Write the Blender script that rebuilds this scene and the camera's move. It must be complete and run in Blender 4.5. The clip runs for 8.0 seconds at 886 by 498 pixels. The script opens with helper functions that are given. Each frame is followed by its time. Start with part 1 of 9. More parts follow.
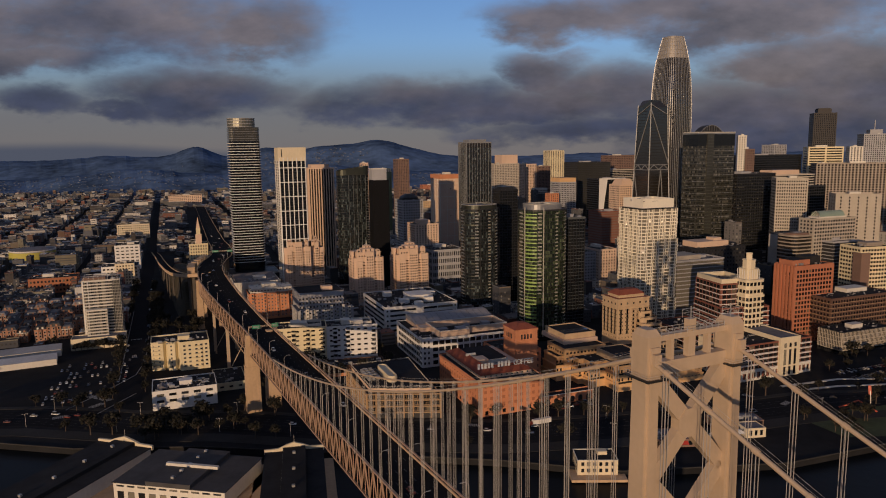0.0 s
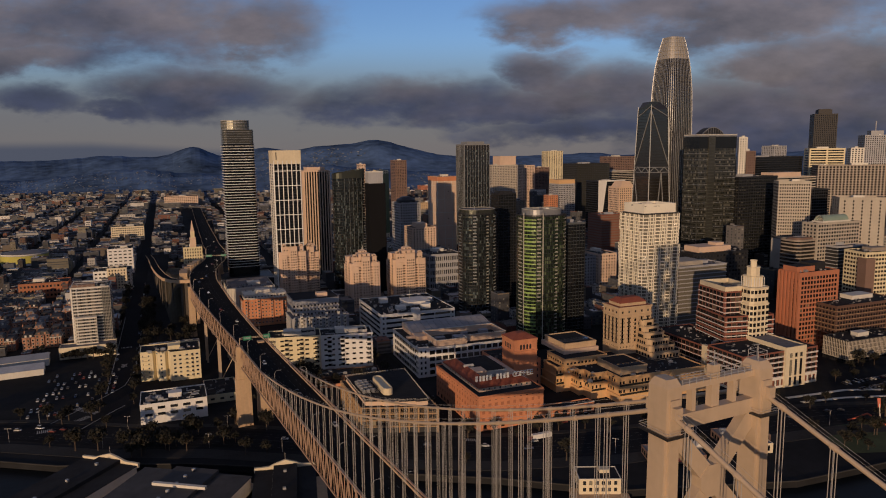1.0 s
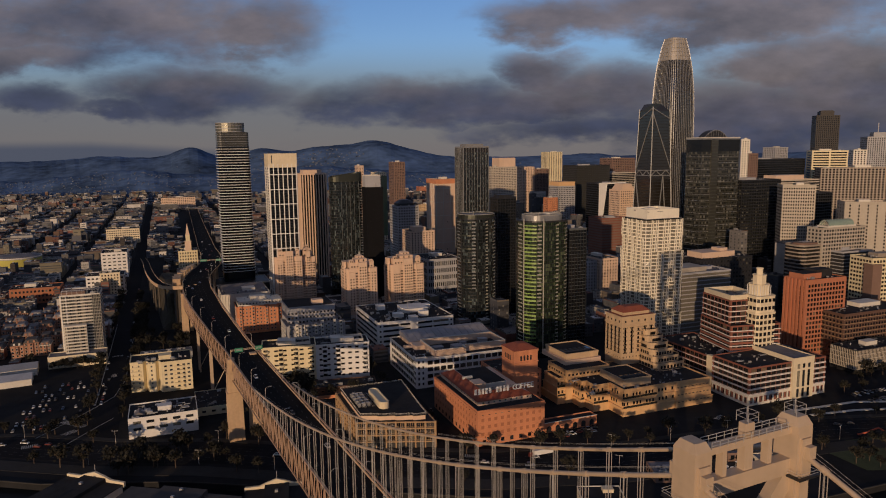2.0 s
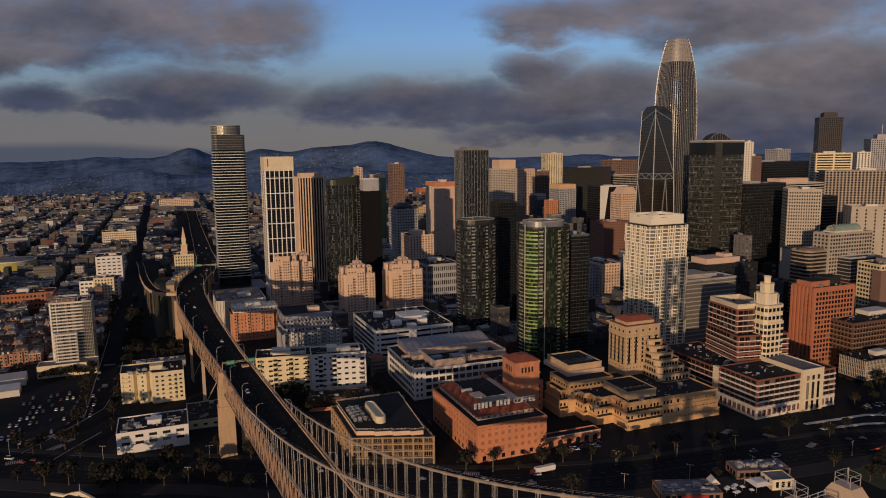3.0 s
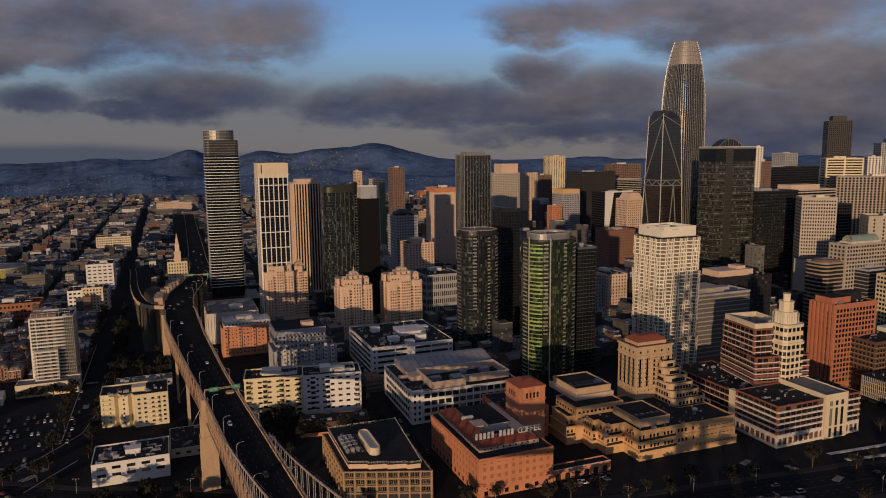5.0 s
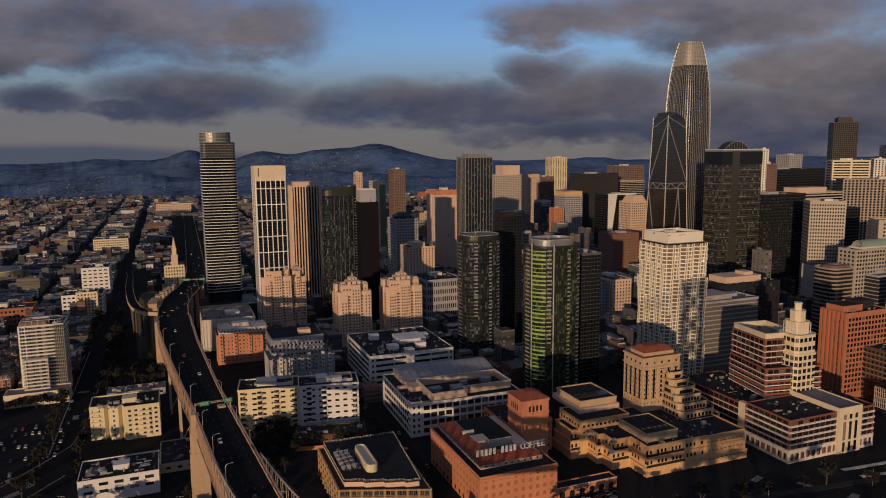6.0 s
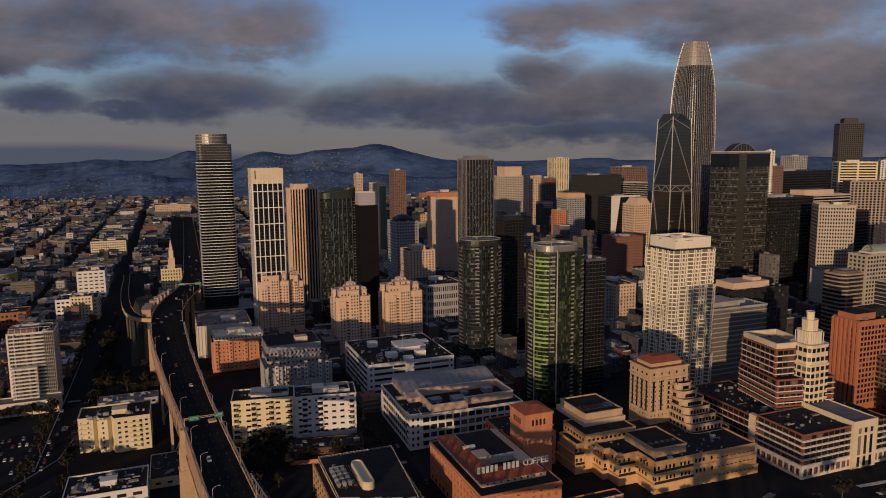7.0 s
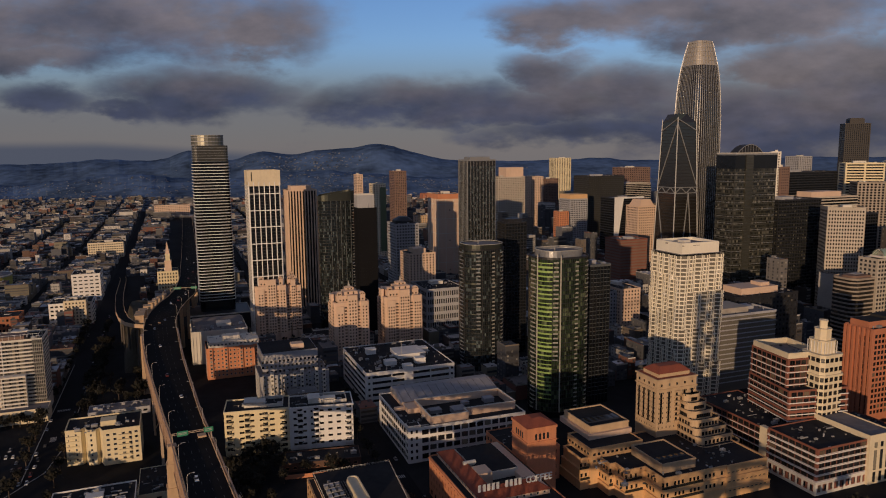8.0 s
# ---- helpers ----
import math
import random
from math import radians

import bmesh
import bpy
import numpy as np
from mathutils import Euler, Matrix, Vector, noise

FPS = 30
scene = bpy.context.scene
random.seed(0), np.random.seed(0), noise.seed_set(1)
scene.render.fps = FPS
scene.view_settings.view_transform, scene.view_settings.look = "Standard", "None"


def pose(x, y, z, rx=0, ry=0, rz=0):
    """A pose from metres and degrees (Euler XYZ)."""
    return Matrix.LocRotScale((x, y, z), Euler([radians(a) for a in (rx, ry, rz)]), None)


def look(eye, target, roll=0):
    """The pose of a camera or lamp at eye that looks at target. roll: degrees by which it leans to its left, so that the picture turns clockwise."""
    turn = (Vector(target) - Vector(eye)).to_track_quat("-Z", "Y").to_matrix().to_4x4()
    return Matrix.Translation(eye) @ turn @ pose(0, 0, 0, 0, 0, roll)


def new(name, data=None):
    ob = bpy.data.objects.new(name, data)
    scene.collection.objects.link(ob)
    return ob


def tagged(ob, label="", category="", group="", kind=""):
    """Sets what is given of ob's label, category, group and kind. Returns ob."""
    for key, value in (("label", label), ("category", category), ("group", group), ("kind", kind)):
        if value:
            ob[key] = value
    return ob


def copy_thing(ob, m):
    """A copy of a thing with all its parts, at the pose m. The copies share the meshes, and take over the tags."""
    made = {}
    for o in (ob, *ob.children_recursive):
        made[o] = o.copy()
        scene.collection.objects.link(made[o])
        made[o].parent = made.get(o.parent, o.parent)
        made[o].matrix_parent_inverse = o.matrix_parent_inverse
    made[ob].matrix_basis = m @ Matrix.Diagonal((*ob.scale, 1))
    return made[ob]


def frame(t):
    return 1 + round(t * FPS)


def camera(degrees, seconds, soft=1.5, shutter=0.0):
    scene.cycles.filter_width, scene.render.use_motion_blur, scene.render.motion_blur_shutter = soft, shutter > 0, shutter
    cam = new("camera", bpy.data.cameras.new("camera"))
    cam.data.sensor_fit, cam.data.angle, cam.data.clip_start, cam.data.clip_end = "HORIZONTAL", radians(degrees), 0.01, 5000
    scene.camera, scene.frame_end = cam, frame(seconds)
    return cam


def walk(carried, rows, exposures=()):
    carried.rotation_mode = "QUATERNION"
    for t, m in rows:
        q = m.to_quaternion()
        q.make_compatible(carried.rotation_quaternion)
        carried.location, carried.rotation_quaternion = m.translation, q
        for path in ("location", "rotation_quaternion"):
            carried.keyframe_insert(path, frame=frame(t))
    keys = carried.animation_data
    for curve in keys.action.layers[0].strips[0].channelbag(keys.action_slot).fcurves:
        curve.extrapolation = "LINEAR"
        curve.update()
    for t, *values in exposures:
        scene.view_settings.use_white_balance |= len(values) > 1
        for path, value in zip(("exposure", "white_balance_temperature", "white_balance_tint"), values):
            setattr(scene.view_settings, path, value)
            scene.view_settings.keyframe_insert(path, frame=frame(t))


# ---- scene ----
# World: x runs north-west and y south-west along the street grid, z up from the bay.
cam = camera(64.44, 8.0, soft=1.05)
PATH = [  # seconds, eye, yaw, pitch, lean
    (0, -308.24, -435.42, 176.06, -21.343, -7.963, -0.697),
    (0.5, -305.17, -428.84, 178.12, -21.431, -7.993, -0.702),
    (1, -302.09, -422.19, 180.09, -21.498, -8.011, -0.701),
    (1.5, -299.02, -415.48, 181.98, -21.546, -8.018, -0.694),
    (2, -295.94, -408.71, 183.78, -21.575, -8.017, -0.683),
    (2.5, -292.85, -401.88, 185.51, -21.588, -8.009, -0.668),
    (3, -289.74, -394.99, 187.15, -21.587, -7.995, -0.650),
    (3.5, -286.62, -388.05, 188.72, -21.573, -7.978, -0.630),
    (4, -283.48, -381.06, 190.22, -21.547, -7.958, -0.610),
    (4.5, -280.31, -374.02, 191.64, -21.512, -7.938, -0.589),
    (5, -277.11, -366.94, 192.99, -21.469, -7.920, -0.570),
    (5.5, -273.88, -359.80, 194.27, -21.420, -7.904, -0.552),
    (6, -270.62, -352.63, 195.49, -21.365, -7.892, -0.537),
    (6.5, -267.32, -345.42, 196.64, -21.308, -7.887, -0.526),
    (7, -263.98, -338.17, 197.73, -21.250, -7.889, -0.519),
    (7.5, -260.59, -330.88, 198.75, -21.192, -7.901, -0.518),
    (8, -257.15, -323.56, 199.72, -21.136, -7.924, -0.523),
]


def aim(x, y, z, yaw, pitch, lean):
    a, p = radians(yaw), radians(pitch)
    ahead = Vector((-math.sin(a) * math.cos(p), math.cos(a) * math.cos(p), math.sin(p)))
    return look((x, y, z), Vector((x, y, z)) + ahead * 100, lean)


walk(cam, [(t, aim(*row)) for t, *row in PATH])

# ---- world, sun ----
SUN_EL, SUN_TRAVEL = radians(5.6), (0.624, 0.781)
scene.view_settings.exposure = 0.0


def world_sky():
    w = bpy.data.worlds.new("world")
    scene.world = w
    w.use_nodes = True
    nt = w.node_tree
    nt.nodes.clear()
    out = nt.nodes.new("ShaderNodeOutputWorld")

    def math_node(op, a, b=None, clamp=False):
        n = nt.nodes.new("ShaderNodeMath")
        n.operation, n.use_clamp = op, clamp
        for i, v in enumerate((a, b)):
            if v is None:
                continue
            if isinstance(v, (int, float)):
                n.inputs[i].default_value = v
            else:
                nt.links.new(v, n.inputs[i])
        return n.outputs[0]

    def mix_col(fac, a, b):
        n = nt.nodes.new("ShaderNodeMix")
        n.data_type = "RGBA"
        for sock, v in ((n.inputs[0], fac), (n.inputs[6], a), (n.inputs[7], b)):
            if isinstance(v, (tuple, float, int)):
                sock.default_value = (*v, 1) if isinstance(v, tuple) else v
            else:
                nt.links.new(v, sock)
        return n.outputs[2]

    sky = nt.nodes.new("ShaderNodeTexSky")
    sky.sky_type, sky.sun_disc = "NISHITA", False
    sky.sun_elevation, sky.sun_rotation = SUN_EL, math.atan2(-SUN_TRAVEL[0], -SUN_TRAVEL[1])
    sky.air_density, sky.dust_density, sky.ozone_density = 1.0, 0.1, 2.5
    co = nt.nodes.new("ShaderNodeTexCoord").outputs["Generated"]

    def dot(v):
        n = nt.nodes.new("ShaderNodeVectorMath")
        n.operation = "DOT_PRODUCT"
        nt.links.new(co, n.inputs[0])
        n.inputs[1].default_value = v
        return n.outputs["Value"]

    # Cloud plane coordinates: sideways and upwards over the way to the city.
    ahead = math_node("MAXIMUM", math_node("ABSOLUTE", dot((0.3727, 0.928, 0))), 0.12)
    u = math_node("DIVIDE", dot((0.928, -0.3727, 0)), ahead)
    v = math_node("DIVIDE", dot((0, 0, 1)), ahead)
    uv = nt.nodes.new("ShaderNodeCombineXYZ")
    nt.links.new(u, uv.inputs[0])
    nt.links.new(math_node("MULTIPLY", v, 2.2), uv.inputs[1])

    def fbm(scale, detail, rough, shift):
        n = nt.nodes.new("ShaderNodeTexNoise")
        mp = nt.nodes.new("ShaderNodeMapping")
        mp.inputs["Location"].default_value = (shift, shift * 0.7, shift * 0.3)
        nt.links.new(uv.outputs[0], mp.inputs[0])
        nt.links.new(mp.outputs[0], n.inputs["Vector"])
        n.inputs["Scale"].default_value, n.inputs["Detail"].default_value, n.inputs["Roughness"].default_value = scale, detail, rough
        return n.outputs["Fac"]

    big, mid, fine = fbm(3.2, 3, 0.5, 3.1), fbm(9, 6, 0.58, 7.7), fbm(26, 5, 0.6, 1.9)
    uw = math_node("ADD", u, math_node("MULTIPLY", math_node("SUBTRACT", mid, 0.5), 0.11))
    vw = math_node("ADD", v, math_node("MULTIPLY", math_node("SUBTRACT", mid, 0.5), 0.07))
    # Stratus banks as soft ovals: centre and half size.
    banks = ((-0.476, 0.178, 0.27, 0.060), (-0.255, 0.168, 0.085, 0.040), (-0.57, 0.134, 0.12, 0.024), (-0.58, 0.073, 0.075, 0.022),
             (-0.35, 0.084, 0.140, 0.037), (-0.46, 0.062, 0.070, 0.014), (-0.035, 0.066, 0.175, 0.029), (0.14, 0.060, 0.18, 0.027),
             (0.127, 0.108, 0.062, 0.027), (0.235, 0.082, 0.105, 0.032), (0.175, 0.176, 0.125, 0.031), (0.41, 0.180, 0.27, 0.048),
             (0.53, 0.120, 0.16, 0.038), (0.45, 0.035, 0.26, 0.060), (0.60, 0.08, 0.14, 0.05), (0.24, 0.022, 0.2, 0.022),
             (-0.95, 0.16, 0.28, 0.10), (1.15, 0.15, 0.45, 0.15))
    dens = None
    for u0, v0, su, sv in banks:
        a = math_node("DIVIDE", math_node("SUBTRACT", uw, u0), su)
        b = math_node("DIVIDE", math_node("SUBTRACT", vw, v0), sv)
        d = math_node("SUBTRACT", 1.0, math_node("ADD", math_node("MULTIPLY", a, a), math_node("MULTIPLY", b, b)))
        d = math_node("MAXIMUM", d, -1.0)
        dens = d if dens is None else math_node("MAXIMUM", dens, d)
    # An unseen closed stratus deck overhead, added to set the fill light.
    deck = nt.nodes.new("ShaderNodeMapRange")
    deck.interpolation_type = "SMOOTHSTEP"
    nt.links.new(v, deck.inputs[0])
    deck.inputs[1].default_value, deck.inputs[2].default_value, deck.inputs[3].default_value, deck.inputs[4].default_value = 0.27, 0.5, -1.0, 2.5
    dens = math_node("MAXIMUM", dens, deck.outputs[0])
    dens = math_node("ADD", dens, math_node("MULTIPLY", math_node("SUBTRACT", mid, 0.5), 1.9))
    dens = math_node("ADD", dens, math_node("MULTIPLY", math_node("SUBTRACT", fine, 0.5), 0.8))
    ramp = nt.nodes.new("ShaderNodeMapRange")
    ramp.interpolation_type = "SMOOTHSTEP"
    nt.links.new(dens, ramp.inputs[0])
    ramp.inputs[1].default_value, ramp.inputs[2].default_value = -0.95, 0.95
    cloud = ramp.outputs[0]
    # Cloud tone: slate below, faintly rosy where thin or higher.
    warm = math_node("ADD", math_node("MULTIPLY", math_node("SUBTRACT", fbm(6, 4, 0.5, 12.4), 0.42), 2.2),
                     math_node("SUBTRACT", math_node("MULTIPLY", math_node("SUBTRACT", v, 0.066), 8.5), math_node("MULTIPLY", u, -0.5)), True)
    tone = mix_col(warm, CLOUD_DARK, CLOUD_ROSE)
    billow = math_node("ADD", 1.0, math_node("ADD", math_node("MULTIPLY", math_node("SUBTRACT", fbm(7, 6, 0.6, 4.3), 0.5), 1.5), math_node("MULTIPLY", math_node("SUBTRACT", fine, 0.5), 0.5)))
    lit = nt.nodes.new("ShaderNodeVectorMath")
    lit.operation = "SCALE"
    nt.links.new(tone, lit.inputs[0])
    nt.links.new(billow, lit.inputs["Scale"])
    tone = lit.outputs[0]
    high = nt.nodes.new("ShaderNodeMapRange")
    nt.links.new(v, high.inputs[0])
    high.inputs[1].default_value, high.inputs[2].default_value = 0.26, 0.6
    tone = mix_col(high.outputs[0], tone, FILL_DECK)
    skycol = nt.nodes.new("ShaderNodeVectorMath")
    skycol.operation = "MULTIPLY"
    nt.links.new(sky.outputs[0], skycol.inputs[0])
    skycol.inputs[1].default_value = SKY_TINT
    # Grey marine layer near the horizon.
    hz = nt.nodes.new("ShaderNodeMapRange")
    hz.interpolation_type = "SMOOTHSTEP"
    nt.links.new(v, hz.inputs[0])
    hz.inputs[1].default_value, hz.inputs[2].default_value, hz.inputs[3].default_value, hz.inputs[4].default_value = 0.05, 0.16, 1.0, 0.0
    base = mix_col(math_node("MULTIPLY", hz.outputs[0], 0.9), skycol.outputs[0], MARINE)
    far_air = nt.nodes.new("ShaderNodeMapRange")
    far_air.interpolation_type = "SMOOTHSTEP"
    nt.links.new(math_node("ADD", v, math_node("MULTIPLY", math_node("MAXIMUM", math_node("ADD", u, 0.5), 0.0), 0.07)), far_air.inputs[0])
    far_air.inputs[1].default_value, far_air.inputs[2].default_value, far_air.inputs[3].default_value, far_air.inputs[4].default_value = 0.006, 0.022, 0.85, 0.0
    base = mix_col(far_air.outputs[0], base, FAR_AIR)
    full = mix_col(math_node("MULTIPLY", cloud, 0.93), base, tone)
    bg = nt.nodes.new("ShaderNodeBackground")
    nt.links.new(full, bg.inputs[0])
    bg.inputs[1].default_value = 0.1
    nt.links.new(bg.outputs[0], out.inputs[0])


# Radiances before the world's strength of 0.1.
CLOUD_DARK, CLOUD_ROSE, MARINE, SKY_TINT, FILL_DECK = (0.46, 0.55, 0.98), (1.48, 1.22, 1.28), (1.42, 1.35, 1.54), (1.05, 1.12, 1.6), (1.0, 1.13, 1.7)
FAR_AIR = (0.62, 0.76, 1.15)
world_sky()
sun_data = bpy.data.lights.new("sun", "SUN")
sun_data.energy, sun_data.angle, sun_data.color = 2.65, radians(0.53), (1.0, 0.685, 0.43)
sun = new("sun", sun_data)
sun.matrix_world = look((-400 * SUN_TRAVEL[0], -400 * SUN_TRAVEL[1], 400 * math.tan(SUN_EL)), (0, 0, 0))

# ---- materials ----


def mat(name, base, rough=0.7, metal=0.0, var=0.18, grain=0.6, blotch=0.06, bump=0.15, rnd=0.0, island=0.0, hues=(), streak=0.0, spec=0.5):
    """Procedural surface: base colour with blotches and grain in metres, relief, and chance by object or by island."""
    m = bpy.data.materials.new(name)
    m.use_nodes = True
    nt = m.node_tree
    b = nt.nodes["Principled BSDF"]
    b.inputs["Roughness"].default_value, b.inputs["Metallic"].default_value = rough, metal
    b.inputs["Specular IOR Level"].default_value = spec
    co = nt.nodes.new("ShaderNodeTexCoord").outputs["Object"]

    def noise_tex(scale, detail, stretch=1.0):
        mp = nt.nodes.new("ShaderNodeMapping")
        mp.inputs["Scale"].default_value = (scale, scale, scale * stretch)
        nt.links.new(co, mp.inputs[0])
        n = nt.nodes.new("ShaderNodeTexNoise")
        n.inputs["Scale"].default_value, n.inputs["Detail"].default_value = 1.0, detail
        nt.links.new(mp.outputs[0], n.inputs["Vector"])
        return n.outputs["Fac"]

    def calc(op, a, c):
        n = nt.nodes.new("ShaderNodeMath")
        n.operation = op
        for i, x in enumerate((a, c)):
            if isinstance(x, (int, float)):
                n.inputs[i].default_value = x
            else:
                nt.links.new(x, n.inputs[i])
        return n.outputs[0]

    fine = noise_tex(grain, 6)
    f = calc("ADD", calc("MULTIPLY", calc("SUBTRACT", noise_tex(blotch, 4), 0.5), var * 2.4), 1.0)
    f = calc("ADD", f, calc("MULTIPLY", calc("SUBTRACT", fine, 0.5), var * 1.6))
    if streak:
        f = calc("ADD", f, calc("MULTIPLY", calc("SUBTRACT", noise_tex(0.7, 3, 0.05), 0.5), streak * 2))
    chance = None
    if rnd:
        chance, amount = nt.nodes.new("ShaderNodeObjectInfo").outputs["Random"], rnd
    if island:
        chance, amount = nt.nodes.new("ShaderNodeNewGeometry").outputs["Random Per Island"], island
    if chance is not None:
        f = calc("MULTIPLY", f, calc("ADD", calc("MULTIPLY", chance, amount), 1.0 - amount * 0.5))
    mul = nt.nodes.new("ShaderNodeVectorMath")
    mul.operation = "SCALE"
    if hues and chance is not None:
        r = nt.nodes.new("ShaderNodeValToRGB")
        r.color_ramp.interpolation = "CONSTANT"
        el = r.color_ramp.elements
        for i, c in enumerate(hues):
            e = el[i] if i < 2 else el.new(i / len(hues))
            e.position, e.color = i / len(hues), (*c, 1)
        h = nt.nodes.new("ShaderNodeMath")
        h.operation = "FRACT"
        nt.links.new(calc("MULTIPLY", chance, 7.31), h.inputs[0])
        nt.links.new(h.outputs[0], r.inputs[0])
        nt.links.new(r.outputs[0], mul.inputs[0])
    else:
        mul.inputs[0].default_value = base
    nt.links.new(f, mul.inputs["Scale"])
    nt.links.new(mul.outputs[0], b.inputs["Base Color"])
    if bump:
        bp = nt.nodes.new("ShaderNodeBump")
        bp.inputs["Strength"].default_value, bp.inputs["Distance"].default_value = bump, 0.08
        nt.links.new(fine, bp.inputs["Height"])
        nt.links.new(bp.outputs[0], b.inputs["Normal"])
    return m


def glass_mat(name, base, rough=0.12, rnd=0.0, island=0.0, tilt=0.02, spec=0.6, metal=0.0, blinds=0.0, pale=(0.3, 0.27, 0.2)):
    """Window glass: dark, glossy, each pane a little out of true; some paler, for blinds and for painted reflections.
    """
    m = mat(name, base, rough, metal, var=0.25, grain=0.15, blotch=0.03, bump=0.0, rnd=rnd, island=island, spec=spec)
    nt = m.node_tree
    b = nt.nodes["Principled BSDF"]
    if blinds:
        chance = nt.nodes.new("ShaderNodeObjectInfo").outputs["Random"] if rnd else nt.nodes.new("ShaderNodeNewGeometry").outputs["Random Per Island"]
        f = nt.nodes.new("ShaderNodeMath")
        f.operation = "MULTIPLY"
        nt.links.new(chance, f.inputs[0])
        f.inputs[1].default_value = 13.7
        fr = nt.nodes.new("ShaderNodeMath")
        fr.operation = "FRACT"
        nt.links.new(f.outputs[0], fr.inputs[0])
        lt = nt.nodes.new("ShaderNodeMapRange")
        nt.links.new(fr.outputs[0], lt.inputs[0])
        lt.inputs[1].default_value, lt.inputs[2].default_value = 1.0 - blinds, 1.0
        mx = nt.nodes.new("ShaderNodeMix")
        mx.data_type = "RGBA"
        nt.links.new(lt.outputs[0], mx.inputs[0])
        nt.links.new(b.inputs["Base Color"].links[0].from_socket, mx.inputs[6])
        mx.inputs[7].default_value = (*pale, 1)
        nt.links.new(mx.outputs[2], b.inputs["Base Color"])
    n = nt.nodes.new("ShaderNodeTexNoise")
    n.inputs["Scale"].default_value, n.inputs["Detail"].default_value = 0.22, 1.0
    nt.links.new(nt.nodes.new("ShaderNodeTexCoord").outputs["Object"], n.inputs["Vector"])
    bp = nt.nodes.new("ShaderNodeBump")
    bp.inputs["Strength"].default_value, bp.inputs["Distance"].default_value = 1.0, tilt * 3
    nt.links.new(n.outputs["Fac"], bp.inputs["Height"])
    nt.links.new(bp.outputs[0], b.inputs["Normal"])
    return m


GREYS = ((0.3, 0.29, 0.27), (0.12, 0.122, 0.13), (0.17, 0.16, 0.15), (0.17, 0.075, 0.055), (0.1, 0.105, 0.12), (0.16, 0.13, 0.1), (0.06, 0.062, 0.07), (0.5, 0.48, 0.45), (0.14, 0.085, 0.06), (0.08, 0.082, 0.09), (0.09, 0.09, 0.09), (0.2, 0.18, 0.13), (0.06, 0.052, 0.05), (0.12, 0.13, 0.14), (0.55, 0.52, 0.47))
ASPHALT = mat("asphalt", (0.02, 0.02, 0.022), 0.95, spec=0.03, var=0.3, grain=0.5, blotch=0.03)
DECK_ROAD = mat("deck_asphalt", (0.021, 0.02, 0.02), 0.95, spec=0.02, var=0.25, grain=0.8, blotch=0.05)
GROUND = mat("city_ground", (0.022, 0.022, 0.023), 0.95, spec=0.08, var=0.5, grain=0.12, blotch=0.012)
PAVING = mat("paving", (0.045, 0.043, 0.041), 0.9, spec=0.1, var=0.3)
GRASS = mat("grass", (0.05, 0.065, 0.025), 0.95, var=0.5, grain=0.4)
WATER = mat("bay_water", (0.006, 0.008, 0.01), 0.3, var=0.3, grain=0.25, blotch=0.02, bump=0.6, spec=0.05)
STEEL = mat("bridge_paint", (0.50, 0.38, 0.265), 0.55, var=0.12, grain=0.7, streak=0.1)
CONCRETE = mat("concrete", (0.52, 0.36, 0.22), 0.85, var=0.2, streak=0.12)
ROPE = mat("galvanised_rope", (0.55, 0.52, 0.48), 0.45, 0.3, var=0.1)
WHITE = mat("white_paint", (0.74, 0.72, 0.68), 0.7, var=0.12, streak=0.06)
OFFWHITE = mat("offwhite_wall", (0.66, 0.62, 0.54), 0.75, var=0.14, streak=0.08)
CREAM = mat("cream_wall", (0.70, 0.60, 0.42), 0.75, var=0.14, streak=0.08)
YELLOW = mat("pale_yellow_wall", (0.72, 0.62, 0.40), 0.75, var=0.12, streak=0.07)
PINK = mat("pink_stucco", (0.66, 0.48, 0.35), 0.8, var=0.12, streak=0.06)
BRICK = mat("orange_brick", (0.56, 0.23, 0.115), 0.85, var=0.25, grain=1.6, streak=0.08)
REDBRICK = mat("red_brick", (0.22, 0.08, 0.052), 0.85, var=0.25, grain=1.6)
TANWALL = mat("tan_wall", (0.68, 0.42, 0.2), 0.8, var=0.14, streak=0.08)
BEIGE = mat("beige_stone", (0.48, 0.42, 0.34), 0.75, var=0.15, streak=0.06)
GREYWALL = mat("grey_wall", (0.36, 0.36, 0.37), 0.8, var=0.18, streak=0.08)
DARKWALL = mat("dark_wall", (0.019, 0.019, 0.021), 0.5, var=0.2)
BROWNWALL = mat("brown_stone", (0.2, 0.125, 0.095), 0.75, var=0.18)
ROOF_DARK = mat("dark_roofing", (0.03, 0.03, 0.032), 0.95, spec=0.15, var=0.4, grain=0.3, blotch=0.08)
ROOF_GREY = mat("grey_roofing", (0.17, 0.16, 0.165), 0.9, var=0.35, grain=0.3, blotch=0.08)
ROOF_TILE = mat("red_clay_tile", (0.28, 0.075, 0.04), 0.85, var=0.3, grain=1.2)
METAL = mat("rooftop_metal", (0.42, 0.42, 0.42), 0.45, 0.5, var=0.25, rnd=0.5)
FRAME = mat("window_frame", (0.5, 0.48, 0.44), 0.6, var=0.1)
DARKFRAME = mat("dark_frame", (0.02, 0.02, 0.021), 0.5, var=0.1)
GLASS = glass_mat("window_glass", (0.022, 0.024, 0.028), rnd=1.6, blinds=0.3)
GLASS_I = glass_mat("window_glass_rows", (0.022, 0.024, 0.028), island=1.4, blinds=0.12, pale=(0.2, 0.18, 0.14))
